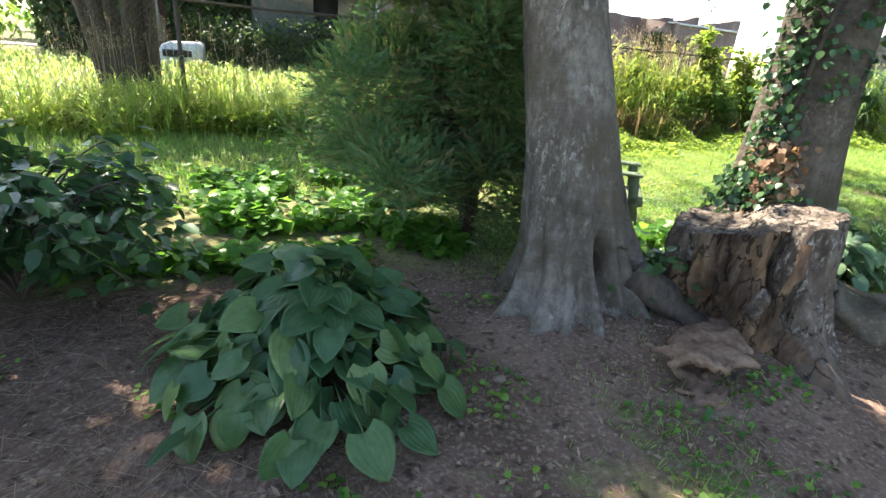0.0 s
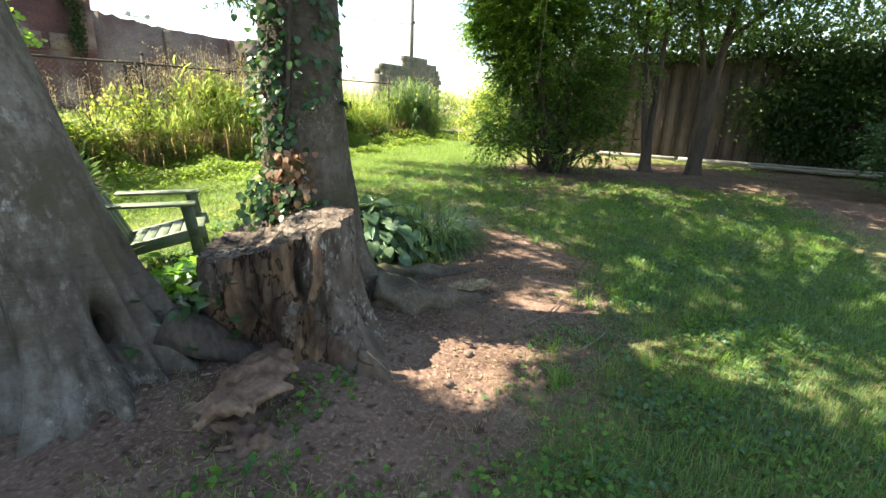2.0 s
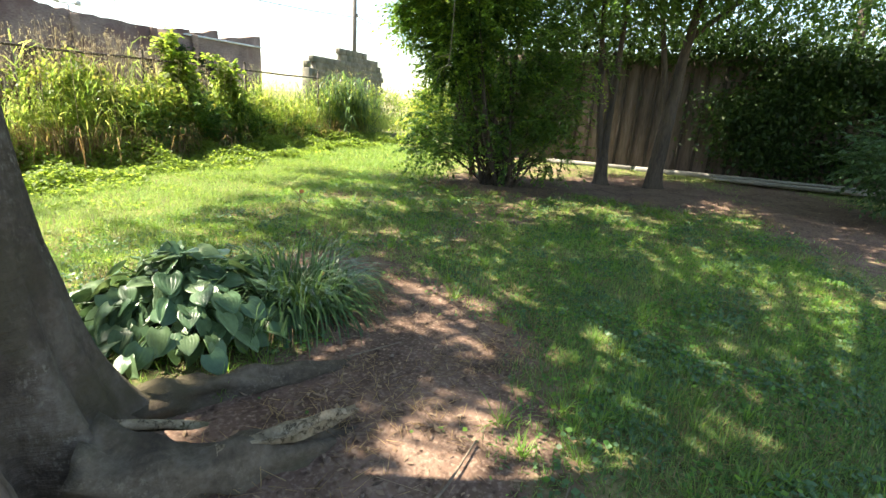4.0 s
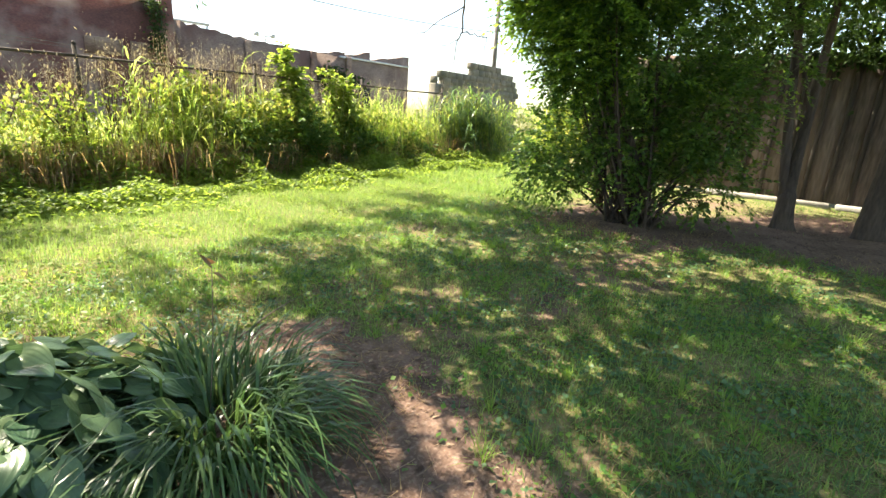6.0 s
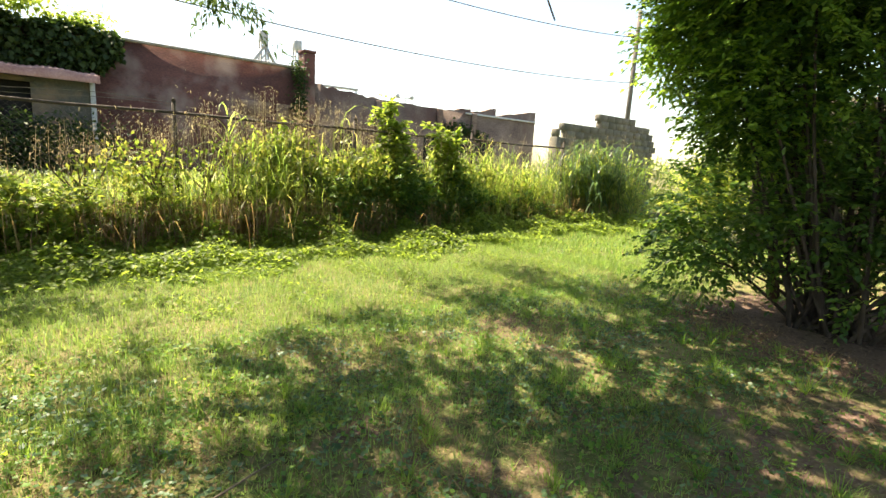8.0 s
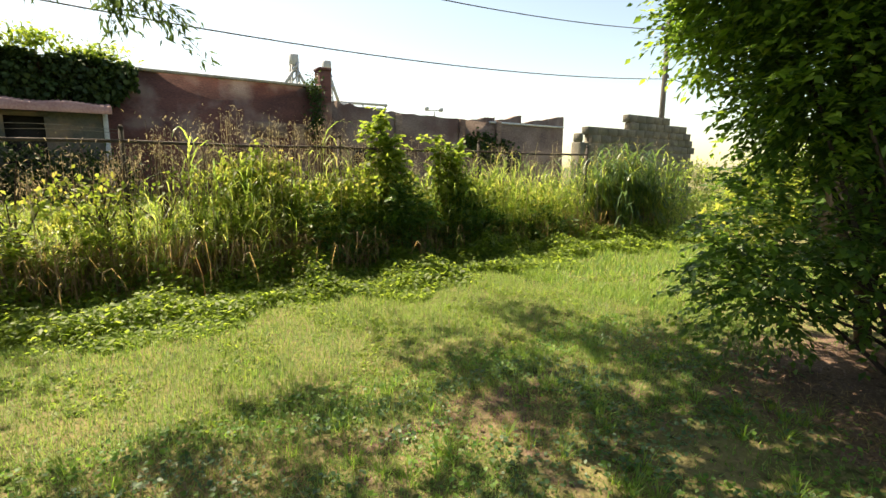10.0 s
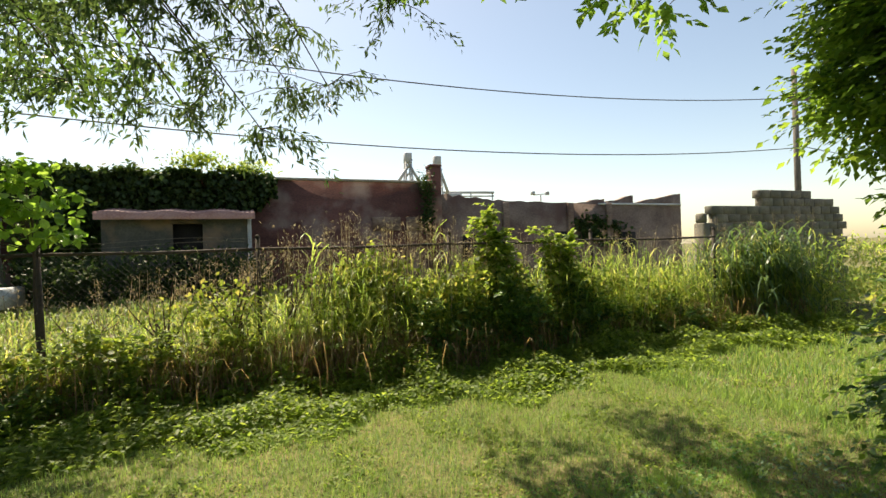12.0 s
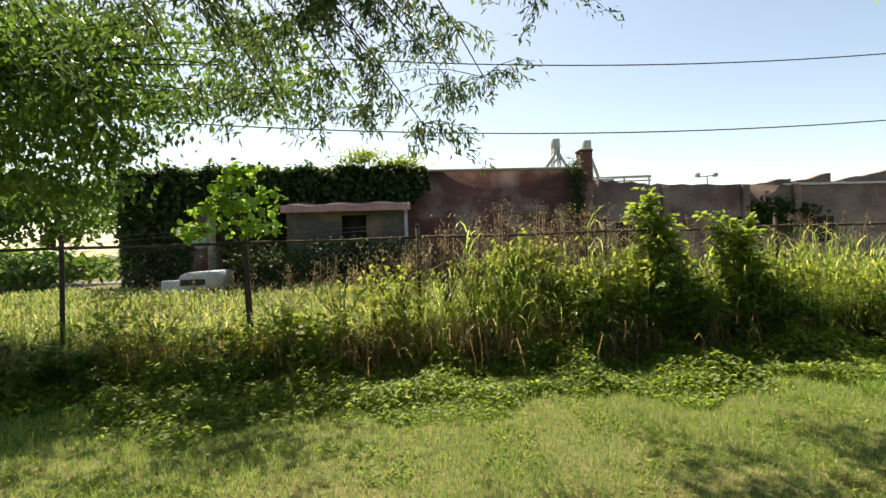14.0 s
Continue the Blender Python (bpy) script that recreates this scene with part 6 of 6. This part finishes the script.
def dead_snags():
    g = np.random.default_rng(210)
    for i, (x, y, h) in enumerate(((6.98, 8.75, 1.7), (6.2, 8.8, 1.5), (5.4, 8.9, 1.2), (8.1, 9.1, 2.0), (7.7, 9.05, 2.1), (9.4, 9.1, 2.1), (8.7, 9.15, 2.0), (10.3, 9.1, 2.1), (3.6, 9.0, 1.1))):
        t = thing("dead_weed", (x, y, 0), "dead brown branching weed stalk", "dead weed", "dead weeds at the fence")
        part("stalk", tube(curve_between((x, y, 0), (x + g.uniform(-0.2, 0.2), y, h * 0.55), (g.uniform(-0.08, 0.08), 0, 0), 6), list(np.linspace(0.028, 0.014, 6)), 6, 0.4, i), BARK_JUNIPER, t)
        heads = []
        for _ in range(9):
            b = Vector((x, y, h * g.uniform(0.2, 0.5)))
            e = Vector((x + g.normal(0, 0.28), y + g.normal(0, 0.15), h * g.uniform(0.7, 1.1)))
            part("side_shoot", tube(curve_between(b, e, (g.normal(0, 0.06), 0, 0), 5), [0.013, 0.011, 0.009, 0.006, 0.003], 5, 0.4, i), BARK_JUNIPER, t)
            heads.append(e)
        n = 9 * len(heads)
        P = np.array([tuple(heads[k % len(heads)]) for k in range(n)]) + g.normal(0, 0.1, (n, 3))
        part("withered_leaves", scatter(SLIM_LEAF, P, turns(g.uniform(0, 6.28, n), g.normal(-0.9, 0.5, n)), g.uniform(0.03, 0.075, n)), SEED, t)


def tall_weeds():
    """Head-high grass along the fence, the field behind it, seed heads and dry stems."""
    g = np.random.default_rng(220)
    n = 4000
    x = g.uniform(-9, 19, n)
    y = g.normal(9.1, 0.55, n)
    h = np.interp(x, [-9, -0.4, 0.1, 0.9, 5, 7.5, 8.5, 12, 15, 17, 19], [0.7, 0.7, 1.35, 0.75, 0.8, 1.15, 1.75, 1.65, 1.6, 1.9, 1.9]) * g.uniform(0.5, 1.15, n) * (0.9 + 0.25 * smooth_noise(x, y, 1.9, 3))
    k = (y > 8.15 + 0.2 * np.sin(x * 1.3)) & (y < 10.6) & (g.uniform(0, 1, n) < np.interp(x, [0.5, 2, 6.3, 8], [0.8, 0.4, 0.45, 1.0]))
    x, y, h = x[k], y[k], h[k]
    n = len(x)
    P0 = np.stack([x, y, np.zeros(n)], 1)
    lean = g.normal(0, 0.13, n)
    Rs = turns(g.uniform(0, 6.283, n), lean)
    stems = scatter(STEM, P0, Rs, np.stack([np.full(n, 0.009), np.full(n, 0.009), h * 0.9], 1))
    m = 11
    u = np.tile(np.linspace(0.12, 0.98, m), n)
    idx = np.repeat(np.arange(n), m)
    up = Rs[:, :, 2]
    P = P0[idx] + up[idx] * (h[idx] * 0.9 * u)[:, None]
    L = g.uniform(0.3, 0.62, n * m) * (1.1 - 0.4 * u)
    R = turns(g.uniform(0, 6.283, n * m), g.normal(-0.35, 0.35, n * m))
    leaves = scatter(STRAP, P, R, np.stack([g.uniform(0.007, 0.017, n * m), L, L * g.uniform(0.5, 1.0, n * m)], 1))
    tagged(part("tall_grass", join(stems, leaves), TALL_GRASS), "head-high yellow-green grass along the fence", "tall grass", kind="stuff")
    s = 460
    x, y = np.concatenate([g.uniform(-4, 18.5, 300), g.normal(9.0, 1.4, 160)]), g.normal(9.1, 0.4, s)
    top = np.interp(x, [-4, 0, 1, 2, 7, 8.5, 12, 15, 18], [0.9, 1.7, 1.2, 1.15, 1.6, 2.15, 1.9, 1.9, 2.2]) * g.uniform(0.8, 1.1, s)
    P0 = np.stack([x, y, np.zeros(s)], 1)
    Rs = turns(g.uniform(0, 6.283, s), g.normal(0, 0.1, s))
    st = scatter(STEM, P0, Rs, np.stack([np.full(s, 0.007), np.full(s, 0.007), top], 1))
    idx = np.repeat(np.arange(s), 26)
    tipP = P0[idx] + Rs[idx][:, :, 2] * (top[idx] * g.uniform(0.82, 1.02, s * 26))[:, None] + g.normal(0, 0.045, (s * 26, 3)) * np.array([1.0, 1.0, 0.6])
    fluff = scatter(SLIM_LEAF, tipP, turns(g.uniform(0, 6.28, s * 26), g.normal(0.3, 0.6, s * 26)), g.uniform(0.02, 0.05, s * 26))
    tagged(part("seed_heads", join(st, fluff), SEED), "feathery tan grass seed heads above the fence rail", "grass seed", kind="stuff")
    d = 5200
    x, y = np.concatenate([g.uniform(1.5, 18, 2600), g.normal(8.3, 1.5, 2600)]), g.normal(8.62, 0.28, d)
    hh = g.uniform(0.25, 0.75, d)
    tagged(part("dry_grass", scatter(STRAP, np.stack([x, y, np.zeros(d)], 1), turns(g.uniform(0, 6.28, d), g.normal(0, 0.25, d)), np.stack([np.full(d, 0.012), hh * 0.6, hh * 1.4], 1)), DRY_GRASS), "tan dry grass stems under the tall grass", "dry grass", kind="stuff")
    f = 30000
    x, y = g.uniform(-16, 36, f), 9.9 + 14.5 * g.uniform(0, 1, f) ** 1.3
    k = ~((x > 16.7) & (x < 22.2) & (np.abs(y - 9.95) < 0.3))
    x, y = x[k], y[k]
    f = len(x)
    hh = g.uniform(0.2, 0.5, f) * (1 + 0.35 * smooth_noise(x, y, 0.7, 9)) * np.interp(y, [10, 14, 25], [1.0, 0.8, 1.0])
    tagged(part("field_grass", scatter(STRAP, np.stack([x, y, np.zeros(f)], 1), turns(g.uniform(0, 6.28, f), g.normal(0, 0.25, f)), np.stack([np.interp(y, [10, 25], [0.02, 0.05]) * g.uniform(0.7, 1.4, f), hh * 0.6, hh * 1.35], 1)), FIELD_GRASS), "rough unmown grass in the field behind the fence", "field grass", kind="stuff")
    a = 9
    x, y, hh = g.normal(9.4, 1.0, a), g.normal(8.95, 0.2, a), g.uniform(1.3, 2.0, a)
    P0, Rs = np.stack([x, y, np.zeros(a)], 1), turns(g.uniform(0, 6.283, a), g.normal(0, 0.09, a))
    idx = np.repeat(np.arange(a), 9)
    Pl = P0[idx] + Rs[idx][:, :, 2] * (hh[idx] * np.tile(np.linspace(0.3, 1.0, 9), a))[:, None]
    L = g.uniform(0.4, 0.75, a * 9)
    solo("arching_reeds", join(scatter(STEM, P0, Rs, np.stack([np.full(a, 0.014), np.full(a, 0.014), hh], 1)), scatter(STRAP, Pl, turns(g.uniform(0, 6.283, a * 9), g.normal(-0.25, 0.25, a * 9)), np.stack([np.full(a * 9, 0.022), L, L * 0.8], 1))), TALL_GRASS, "tall reeds with broad arching leaves over the fence", "reeds", kind="stuff")
    a = 150
    x, y, hh = g.normal(17.4, 0.8, a), g.normal(8.9, 0.3, a), g.uniform(1.1, 1.95, a)
    P0, Rs = np.stack([x, y, np.zeros(a)], 1), turns(g.uniform(0, 6.283, a), g.normal(0, 0.12, a))
    idx = np.repeat(np.arange(a), 11)
    Pl = P0[idx] + Rs[idx][:, :, 2] * (hh[idx] * np.tile(np.linspace(0.15, 1.0, 11), a))[:, None]
    L = g.uniform(0.45, 0.85, a * 11)
    solo("dark_reeds", join(scatter(STEM, P0, Rs, np.stack([np.full(a, 0.016), np.full(a, 0.016), hh], 1)), scatter(STRAP, Pl, turns(g.uniform(0, 6.283, a * 11), g.normal(-0.5, 0.3, a * 11)), np.stack([np.full(a * 11, 0.034), L, L * 0.7], 1))), REED, "dark green broad-leaved reeds before the block ruin", "reeds", kind="stuff")
    drape = [leaf_cloud(800, (7.0, 8.75, 0.95), (1.0, 0.4, 0.55), 0.085, 26, 0.22, LEAF, 0.6, 0.1, seed=264), leaf_cloud(1500, (10.6, 8.7, 1.05), (1.3, 0.4, 0.5), 0.085, 30, 0.2, LEAF, 0.6, 0.1, seed=265), leaf_cloud(2000, (13.4, 8.7, 0.9), (1.5, 0.4, 0.55), 0.09, 26, 0.22, LEAF, 0.6, 0.1, seed=266),
             leaf_cloud(500, (3.2, 8.8, 0.65), (1.3, 0.35, 0.5), 0.085, 24, 0.22, LEAF, 0.6, 0.1, seed=267), leaf_cloud(900, (8.6, 8.8, 1.2), (0.7, 0.3, 0.4), 0.085, 14, 0.22, LEAF, 0.6, 0.1, seed=268),
             leaf_cloud(2000, (10.4, 8.65, 0.7), (1.3, 0.4, 0.75), 0.075, 30, 0.2, ROUND_LEAF, 0.7, 0.2, seed=260), leaf_cloud(1200, (12.3, 8.7, 0.65), (0.8, 0.4, 0.75), 0.085, 18, 0.2, ROUND_LEAF, 0.7, 0.2, seed=261),
             leaf_cloud(1500, (5.4, 8.5, 0.5), (0.9, 0.3, 0.35), 0.08, 14, 0.22, ROUND_LEAF, 0.5, 0.2, seed=262), leaf_cloud(1300, (8.9, 9.0, 1.3), (0.6, 0.3, 0.8), 0.08, 12, 0.2, ROUND_LEAF, 0.7, 0.2, seed=263)]
    solo("draped_vines", cloud_geo(*drape, keep=lambda P: P[:, 2] > 0.03), WEED_LEAF, "broad-leaved vines draped over the tall grass", "vine", kind="stuff")
    # Shade at the fence's foot is put into these leaves' dark colour.
    for c, r, nn, sd in (((2.3, 8.25, 0.3), (1.0, 0.35, 0.3), 210, 270), ((4.7, 8.2, 0.2), (0.45, 0.3, 0.25), 90, 271), ((9.8, 8.5, 0.55), (0.5, 0.3, 0.55), 230, 273), ((10.9, 8.45, 0.6), (0.7, 0.3, 0.6), 330, 274), ((12.5, 8.45, 0.45), (0.6, 0.3, 0.45), 240, 275), ((14.2, 8.5, 0.35), (0.8, 0.3, 0.35), 200, 276)):
        solo("thicket", cloud_geo(twig_cloud(nn, c, r, 0.085, 12, (0.2, 0.4), LEAF, 0.4, seed=sd, inner=0.2), keep=lambda P: P[:, 2] > 0.03), SHADED_THICKET, "leafy thicket at the foot of the fence, coloured dark for shade", "weeds", kind="stuff")
    for c, r, nn, sd in (((5.6, 8.5, 0.55), (0.8, 0.3, 0.35), 170, 280), ((4.0, 8.65, 0.45), (0.7, 0.3, 0.3), 110, 281), ((6.9, 8.55, 0.45), (0.5, 0.3, 0.3), 90, 282), ((2.9, 8.8, 0.5), (0.5, 0.25, 0.3), 70, 283), ((8.3, 8.5, 0.5), (0.5, 0.25, 0.4), 90, 284)):
        solo("leafy_weeds", cloud_geo(twig_cloud(nn, c, r, 0.08, 11, (0.2, 0.42), LEAF, 0.6, seed=sd, inner=0.15), keep=lambda P: P[:, 2] > 0.03), VINE, "yellow-green leafy weeds at the fence", "weeds", kind="stuff")
    # brush at the shed's foot and the block ruin
    for name, c, r, nn, mat_, sd in (("shed_brush", (4.3, 22.9, 1.15), (3.6, 0.7, 1.25), 7500, DARK_VINE, 230), ("ruin_brush", (20.5, 9.0, 0.9), (2.2, 0.6, 0.9), 2600, TALL_GRASS, 231), ("yellow_brush", (17.8, 5.9, 0.9), (1.4, 0.9, 0.85), 4200, WEED_LEAF, 233), ("ruin_brush", (23.5, 8.0, 1.2), (1.8, 1.3, 1.3), 3000, FORB, 232)):
        c_ = leaf_cloud(nn, c, r, 0.16 if "shed" in name else 0.12, 40, 0.22, LEAF if mat_ is not TALL_GRASS else SLIM_LEAF, seed=sd)
        solo(name, cloud_geo(c_, keep=lambda P: P[:, 2] > 0.02), mat_, "brushy growth standing before the old walls", "brush", kind="stuff")


def lawn():
    g = np.random.default_rng(240)

    def blades(n, x0, x1, y0, y1, hmin, hmax, wide, limit, soft=0.0):
        x, y = g.uniform(x0, x1, n), g.uniform(y0, y1, n)
        s = soil(x, y)
        k = g.uniform(0, 1, n) > s * limit
        if soft:
            k &= g.uniform(0, 1, n) < np.minimum(np.minimum(x - x0, x1 - x), y1 - y) / soft + 0.35 * smooth_noise(x, y, 2.0, 14)
        x, y = x[k], y[k]
        m = len(x)
        lush = 0.6 + 0.4 * np.clip((y - 3.4) / 2.0, 0, 1) + 0.25 * smooth_noise(x, y, 1.7, 2)
        h = g.uniform(hmin, hmax, m) * lush
        P = np.stack([x, y, height(x, y)], 1)
        return scatter(TRI_BLADE, P, turns(g.uniform(0, 6.283, m), g.normal(-0.3, 0.6, m)), np.stack([1.35 * wide * g.uniform(0.6, 1.4, m), h * 0.8, h], 1))
    geo = join(blades(170000, 1.6, 8.8, -2.2, 4.2, 0.03, 0.11, 0.005, 1.25),
               blades(195000, 3.0, 12.5, 3.2, 8.2, 0.03, 0.095, 0.0036, 1.1),
               blades(80000, 8.0, 16.8, -5.0, 4.5, 0.03, 0.08, 0.007, 1.2),
               blades(36000, -5.0, 3.5, 5.0, 9.0, 0.05, 0.14, 0.01, 1.0),
               blades(26000, 12, 17, 3.5, 8.5, 0.06, 0.14, 0.011, 1.0),
               blades(16000, -1.5, 2.5, -1.2, 1.4, 0.025, 0.07, 0.005, 1.3))
    tagged(part("lawn_grass", geo, GRASS), "thin patchy mown lawn grass", "grass", kind="stuff")
    # Denser blades where the lawn is shaded, shade tinted into their colour.
    tagged(part("shade_tinted_grass", blades(98000, 1.3, 7.6, -2.4, 1.3, 0.05, 0.12, 0.0048, 1.25, 1.3), SHADE_TINTED_GRASS), "dense grass under the trees, tinted blue-green for shade", "grass", kind="stuff")
    # straw lying flat in worn patches
    n = 60000
    x, y = g.uniform(2.6, 12, n), g.uniform(-2.4, 5.0, n)
    k = smooth_noise(x, y, 2.1, 12) + 0.5 * smooth_noise(x, y, 5.3, 13) + g.normal(0, 0.25, n) > 0.25
    x, y = x[k], y[k]
    n = len(x)
    straw = scatter(TRI_BLADE, np.stack([x, y, height(x, y) + g.uniform(0.006, 0.03, n)], 1), turns(g.uniform(0, 6.283, n), g.normal(-1.25, 0.25, n)), np.stack([g.uniform(0.003, 0.006, n), g.uniform(0.02, 0.05, n), g.uniform(0.05, 0.13, n)], 1))
    tagged(part("lawn_straw", straw, DRY_GRASS), "straw-coloured dead grass lying in worn lawn patches", "dry grass", kind="stuff")
    # coarser tufts
    n = 420
    x, y = g.uniform(2.6, 11.5, n), g.uniform(-2.2, 4.6, n)
    k = soil(x, y) < 0.75
    x, y = np.repeat(x[k], 34), np.repeat(y[k], 34)
    n = len(x)
    a, r = g.uniform(0, 6.283, n), np.abs(g.normal(0, 0.035, n))
    x, y = x + r * np.cos(a), y + r * np.sin(a)
    h = g.uniform(0.05, 0.15, n)
    tuft = scatter(BLADE, np.stack([x, y, height(x, y)], 1), turns(a - math.pi / 2 + g.normal(0, 0.4, n), g.normal(-0.35, 0.25, n)), np.stack([g.uniform(0.0035, 0.006, n), h * 0.9, h], 1))
    tagged(part("grass_tufts", tuft, TUFT), "coarse brighter grass tufts in the lawn", "grass", kind="stuff")


def in_rect(x0, x1, y0, y1, limit=1.1, bunch=0.0, seed=0):
    def pick(g, n):
        x, y = g.uniform(x0, x1, n), g.uniform(y0, y1, n)
        k = (g.uniform(0, 1, n) > soil(x, y) * limit) & (smooth_noise(x, y, 3.1, seed) > bunch)
        return x[k], y[k]
    return pick


def band(g, n):
    x = g.uniform(0.5, 18.5, n)
    lo = np.interp(x, [0.5, 2, 5, 8, 10.5, 12, 15, 18.5], [8.2, 8.0, 6.75, 6.95, 7.0, 7.0, 7.3, 6.9]) + 0.3 * np.sin(x * 2.3) + 0.16 * np.sin(x * 6.1) + g.exponential(0.14, n) - 0.2
    return x, lo + (8.9 - lo) * g.uniform(0, 1, n)


def litter():
    g = np.random.default_rng(250)
    n = 9000
    x, y = g.uniform(-3.5, 7, n), g.uniform(-0.6, 4.0, n)
    k = soil(x, y) > 0.45
    x, y = x[k], y[k]
    x = np.concatenate([x, g.uniform(9.5, 16, 3000)])
    y = np.concatenate([y, g.uniform(-4.5, 3.5, 3000)])
    k = soil(x, y) > 0.45
    x, y = x[k], y[k]
    m = len(x)
    bits = scatter(LEAF, np.stack([x, y, height(x, y) + 0.006], 1), turns(g.uniform(0, 6.28, m), g.normal(0, 0.25, m), g.normal(0, 0.3, m)), np.stack([g.uniform(0.012, 0.05, m), g.uniform(0.015, 0.06, m), np.full(m, 0.03)], 1))
    t = 8200
    x, y = np.concatenate([g.uniform(-3, 6.5, 1200), g.uniform(-3.2, 0.6, 7000)]), g.uniform(-0.2, 3.6, t)
    k = soil(x, y) > 0.5
    x, y = x[k], y[k]
    t = len(x)
    tw = scatter(STEM, np.stack([x, y, height(x, y) + 0.008], 1), turns(g.uniform(0, 6.28, t), g.normal(1.52, 0.05, t)), np.stack([np.full(t, 0.003), np.full(t, 0.003), g.uniform(0.04, 0.22, t)], 1))
    tagged(part("leaf_litter", join(bits, tw), LITTER), "dry leaf bits and twigs on bare soil", "litter", kind="stuff")
    for i in range(60):
        x, y = g.uniform(0.8, 6.4), g.uniform(-0.2, 2.6)
        if float(soil(np.array(x), np.array(y))) < 0.5:
            continue
        r = g.uniform(0.007, 0.02)
        solo("stone", clod((x, y, hz(x, y) + r * 0.3), r, i), STONE, "small reddish clod or stone on bare soil", "stone", "stones on the soil")
    for x, y, r in ((6.0, 2.35, 0.065), (3.0, 0.72, 0.028), (3.35, 0.75, 0.032), (1.28, 1.75, 0.03), (4.35, 1.75, 0.035)):
        solo("stone", clod((x, y, hz(x, y) + r * 0.35), r, int(x * 10)), STONE, "fist-sized earthy stone on bare soil", "stone", "stones on the soil")
    for pts, r in (([(5.95, 2.75, 0.02), (6.25, 2.9, 0.03), (6.6, 3.05, 0.02)], 0.009), ([(3.9, 0.55, 0.02), (4.15, 0.45, 0.03), (4.5, 0.42, 0.02)], 0.008), ([(3.6, 0.2, 0.02), (4.0, 0.05, 0.03), (4.4, 0.0, 0.02)], 0.007), ([(1.2, 2.2, 0.02), (1.35, 1.9, 0.04), (1.38, 1.7, 0.03)], 0.005), ([(4.9, 1.3, 0.02), (5.2, 1.1, 0.02)], 0.006)):
        q = curve_pts(pts, 10)
        q = [(x, y, hz(x, y) + z) for x, y, z in q]
        solo("fallen_stick", tube(q, list(np.linspace(r, r * 0.5, 10)), 6, 0.5), TWIG, "thin dry fallen stick on the ground", "stick", "fallen sticks")


old_warehouse()
ruined_wall()
tin_shed()
scrap_panels()
grain_elevator()
far_trees()
power_line()
chain_fence()
board_fence()
block_ruin()
big_tree_one()
big_tree_two()
stump()
juniper()
big_shrub()
overhang_branch()
yard_trees()
shade_hedge()
clump_tree()
hanging_limb()
hosta((0.47, 2.14), 0.73, 0.55, 290, HOSTA, "large mound of ribbed dark green hosta leaves", 301, 0.158)
hosta((4.8, 2.38), 0.74, 0.47, 370, HOSTA_BLUE, "mound of blue-green hosta leaves beside the trunk", 302, 0.128)
strap_clump((5.4, 2.05), 0.85, 0.4, 950, 303)
left_shrub()
garden_chair()
sapling()
vine_columns()
dead_snags()
tall_weeds()
lawn()
low_leaves("low_weeds", 95000, band, lambda x, y: (0.1 + 0.5 * np.clip((y - 6.7) / 1.7, 0, 1)) * (1 + 0.45 * smooth_noise(x, y, 4.1, 7)), 0.075, FORB, "leafy low weeds in front of the fence", "weeds", LEAF, seed=310)
low_leaves("ground_cover", 15000, in_rect(-2.2, 2.2, 3.2, 5.8, 0.1), 0.26, 0.095, COVER, "bright broad-leaved ground cover", "ground cover", seed=311)
low_leaves("ground_cover", 1600, in_rect(-1.6, 3.4, 4.6, 7.5, 0.2, 0.2, 3), 0.16, 0.09, COVER, "bright broad-leaved ground cover", "ground cover", seed=312)
low_leaves("stump_ivy", 420, lambda g, n: (g.normal(2.62, 0.16, n), g.normal(2.15, 0.16, n)), 0.62, 0.075, IVY, "ivy growing between trunk and stump", "ivy", seed=313)
low_leaves("ground_cover", 520, lambda g, n: (g.normal(3.08, 0.2, n), g.normal(2.8, 0.17, n)), 0.42, 0.085, COVER, "bright broad-leaved plants between trunk and chair", "ground cover", seed=320)
low_leaves("clover", 60000, in_rect(2.0, 11.5, -2.4, 4.8, 1.15, -0.1, 4), 0.065, 0.03, CLOVER, "clover and small weeds in the lawn", "clover", WIDE_LEAF, seed=314)
low_leaves("clover", 4500, in_rect(0.3, 2.7, -0.9, 1.25, 1.15, -0.3, 4), 0.07, 0.032, CLOVER, "clover and small weeds at the edge of the bed", "clover", seed=321)
low_leaves("creeping_weed", 70000, in_rect(2.6, 11.5, -2.4, 4.4, 1.25, 0.0, 11), 0.05, 0.032, BLUE_WEED, "blue-green creeping weed matted through the lawn", "weeds", WIDE_LEAF, seed=319)
low_leaves("bed_weeds", 4200, in_rect(-2.0, 2.8, 0.3, 2.6, 0.0, 0.42, 6), 0.08, 0.036, CLOVER, "small weeds on the bare bed", "weeds", seed=315)
low_leaves("fence_weeds", 5200, lambda g, n: (g.uniform(-7, 2.5, n), g.normal(8.9, 0.35, n)), 0.5, 0.1, FORB, "leafy weeds along the fence foot", "weeds", seed=316)
low_leaves("lawn_weeds", 22000, in_rect(2.5, 13.5, 4.6, 7.6, 0.2, 0.15, 8), lambda x, y: 0.05 + 0.12 * np.clip((y - 5.2) / 2, 0, 1), 0.045, FORB, "broad-leaved weeds straying into the lawn", "weeds", LEAF, seed=317)
low_leaves("lawn_weeds", 2600, in_rect(3.5, 7.0, 2.6, 5.0, 0.2, 0.3, 9), 0.09, 0.05, VINE, "broad-leaved weeds straying into the lawn", "weeds", LEAF, seed=318)
litter()
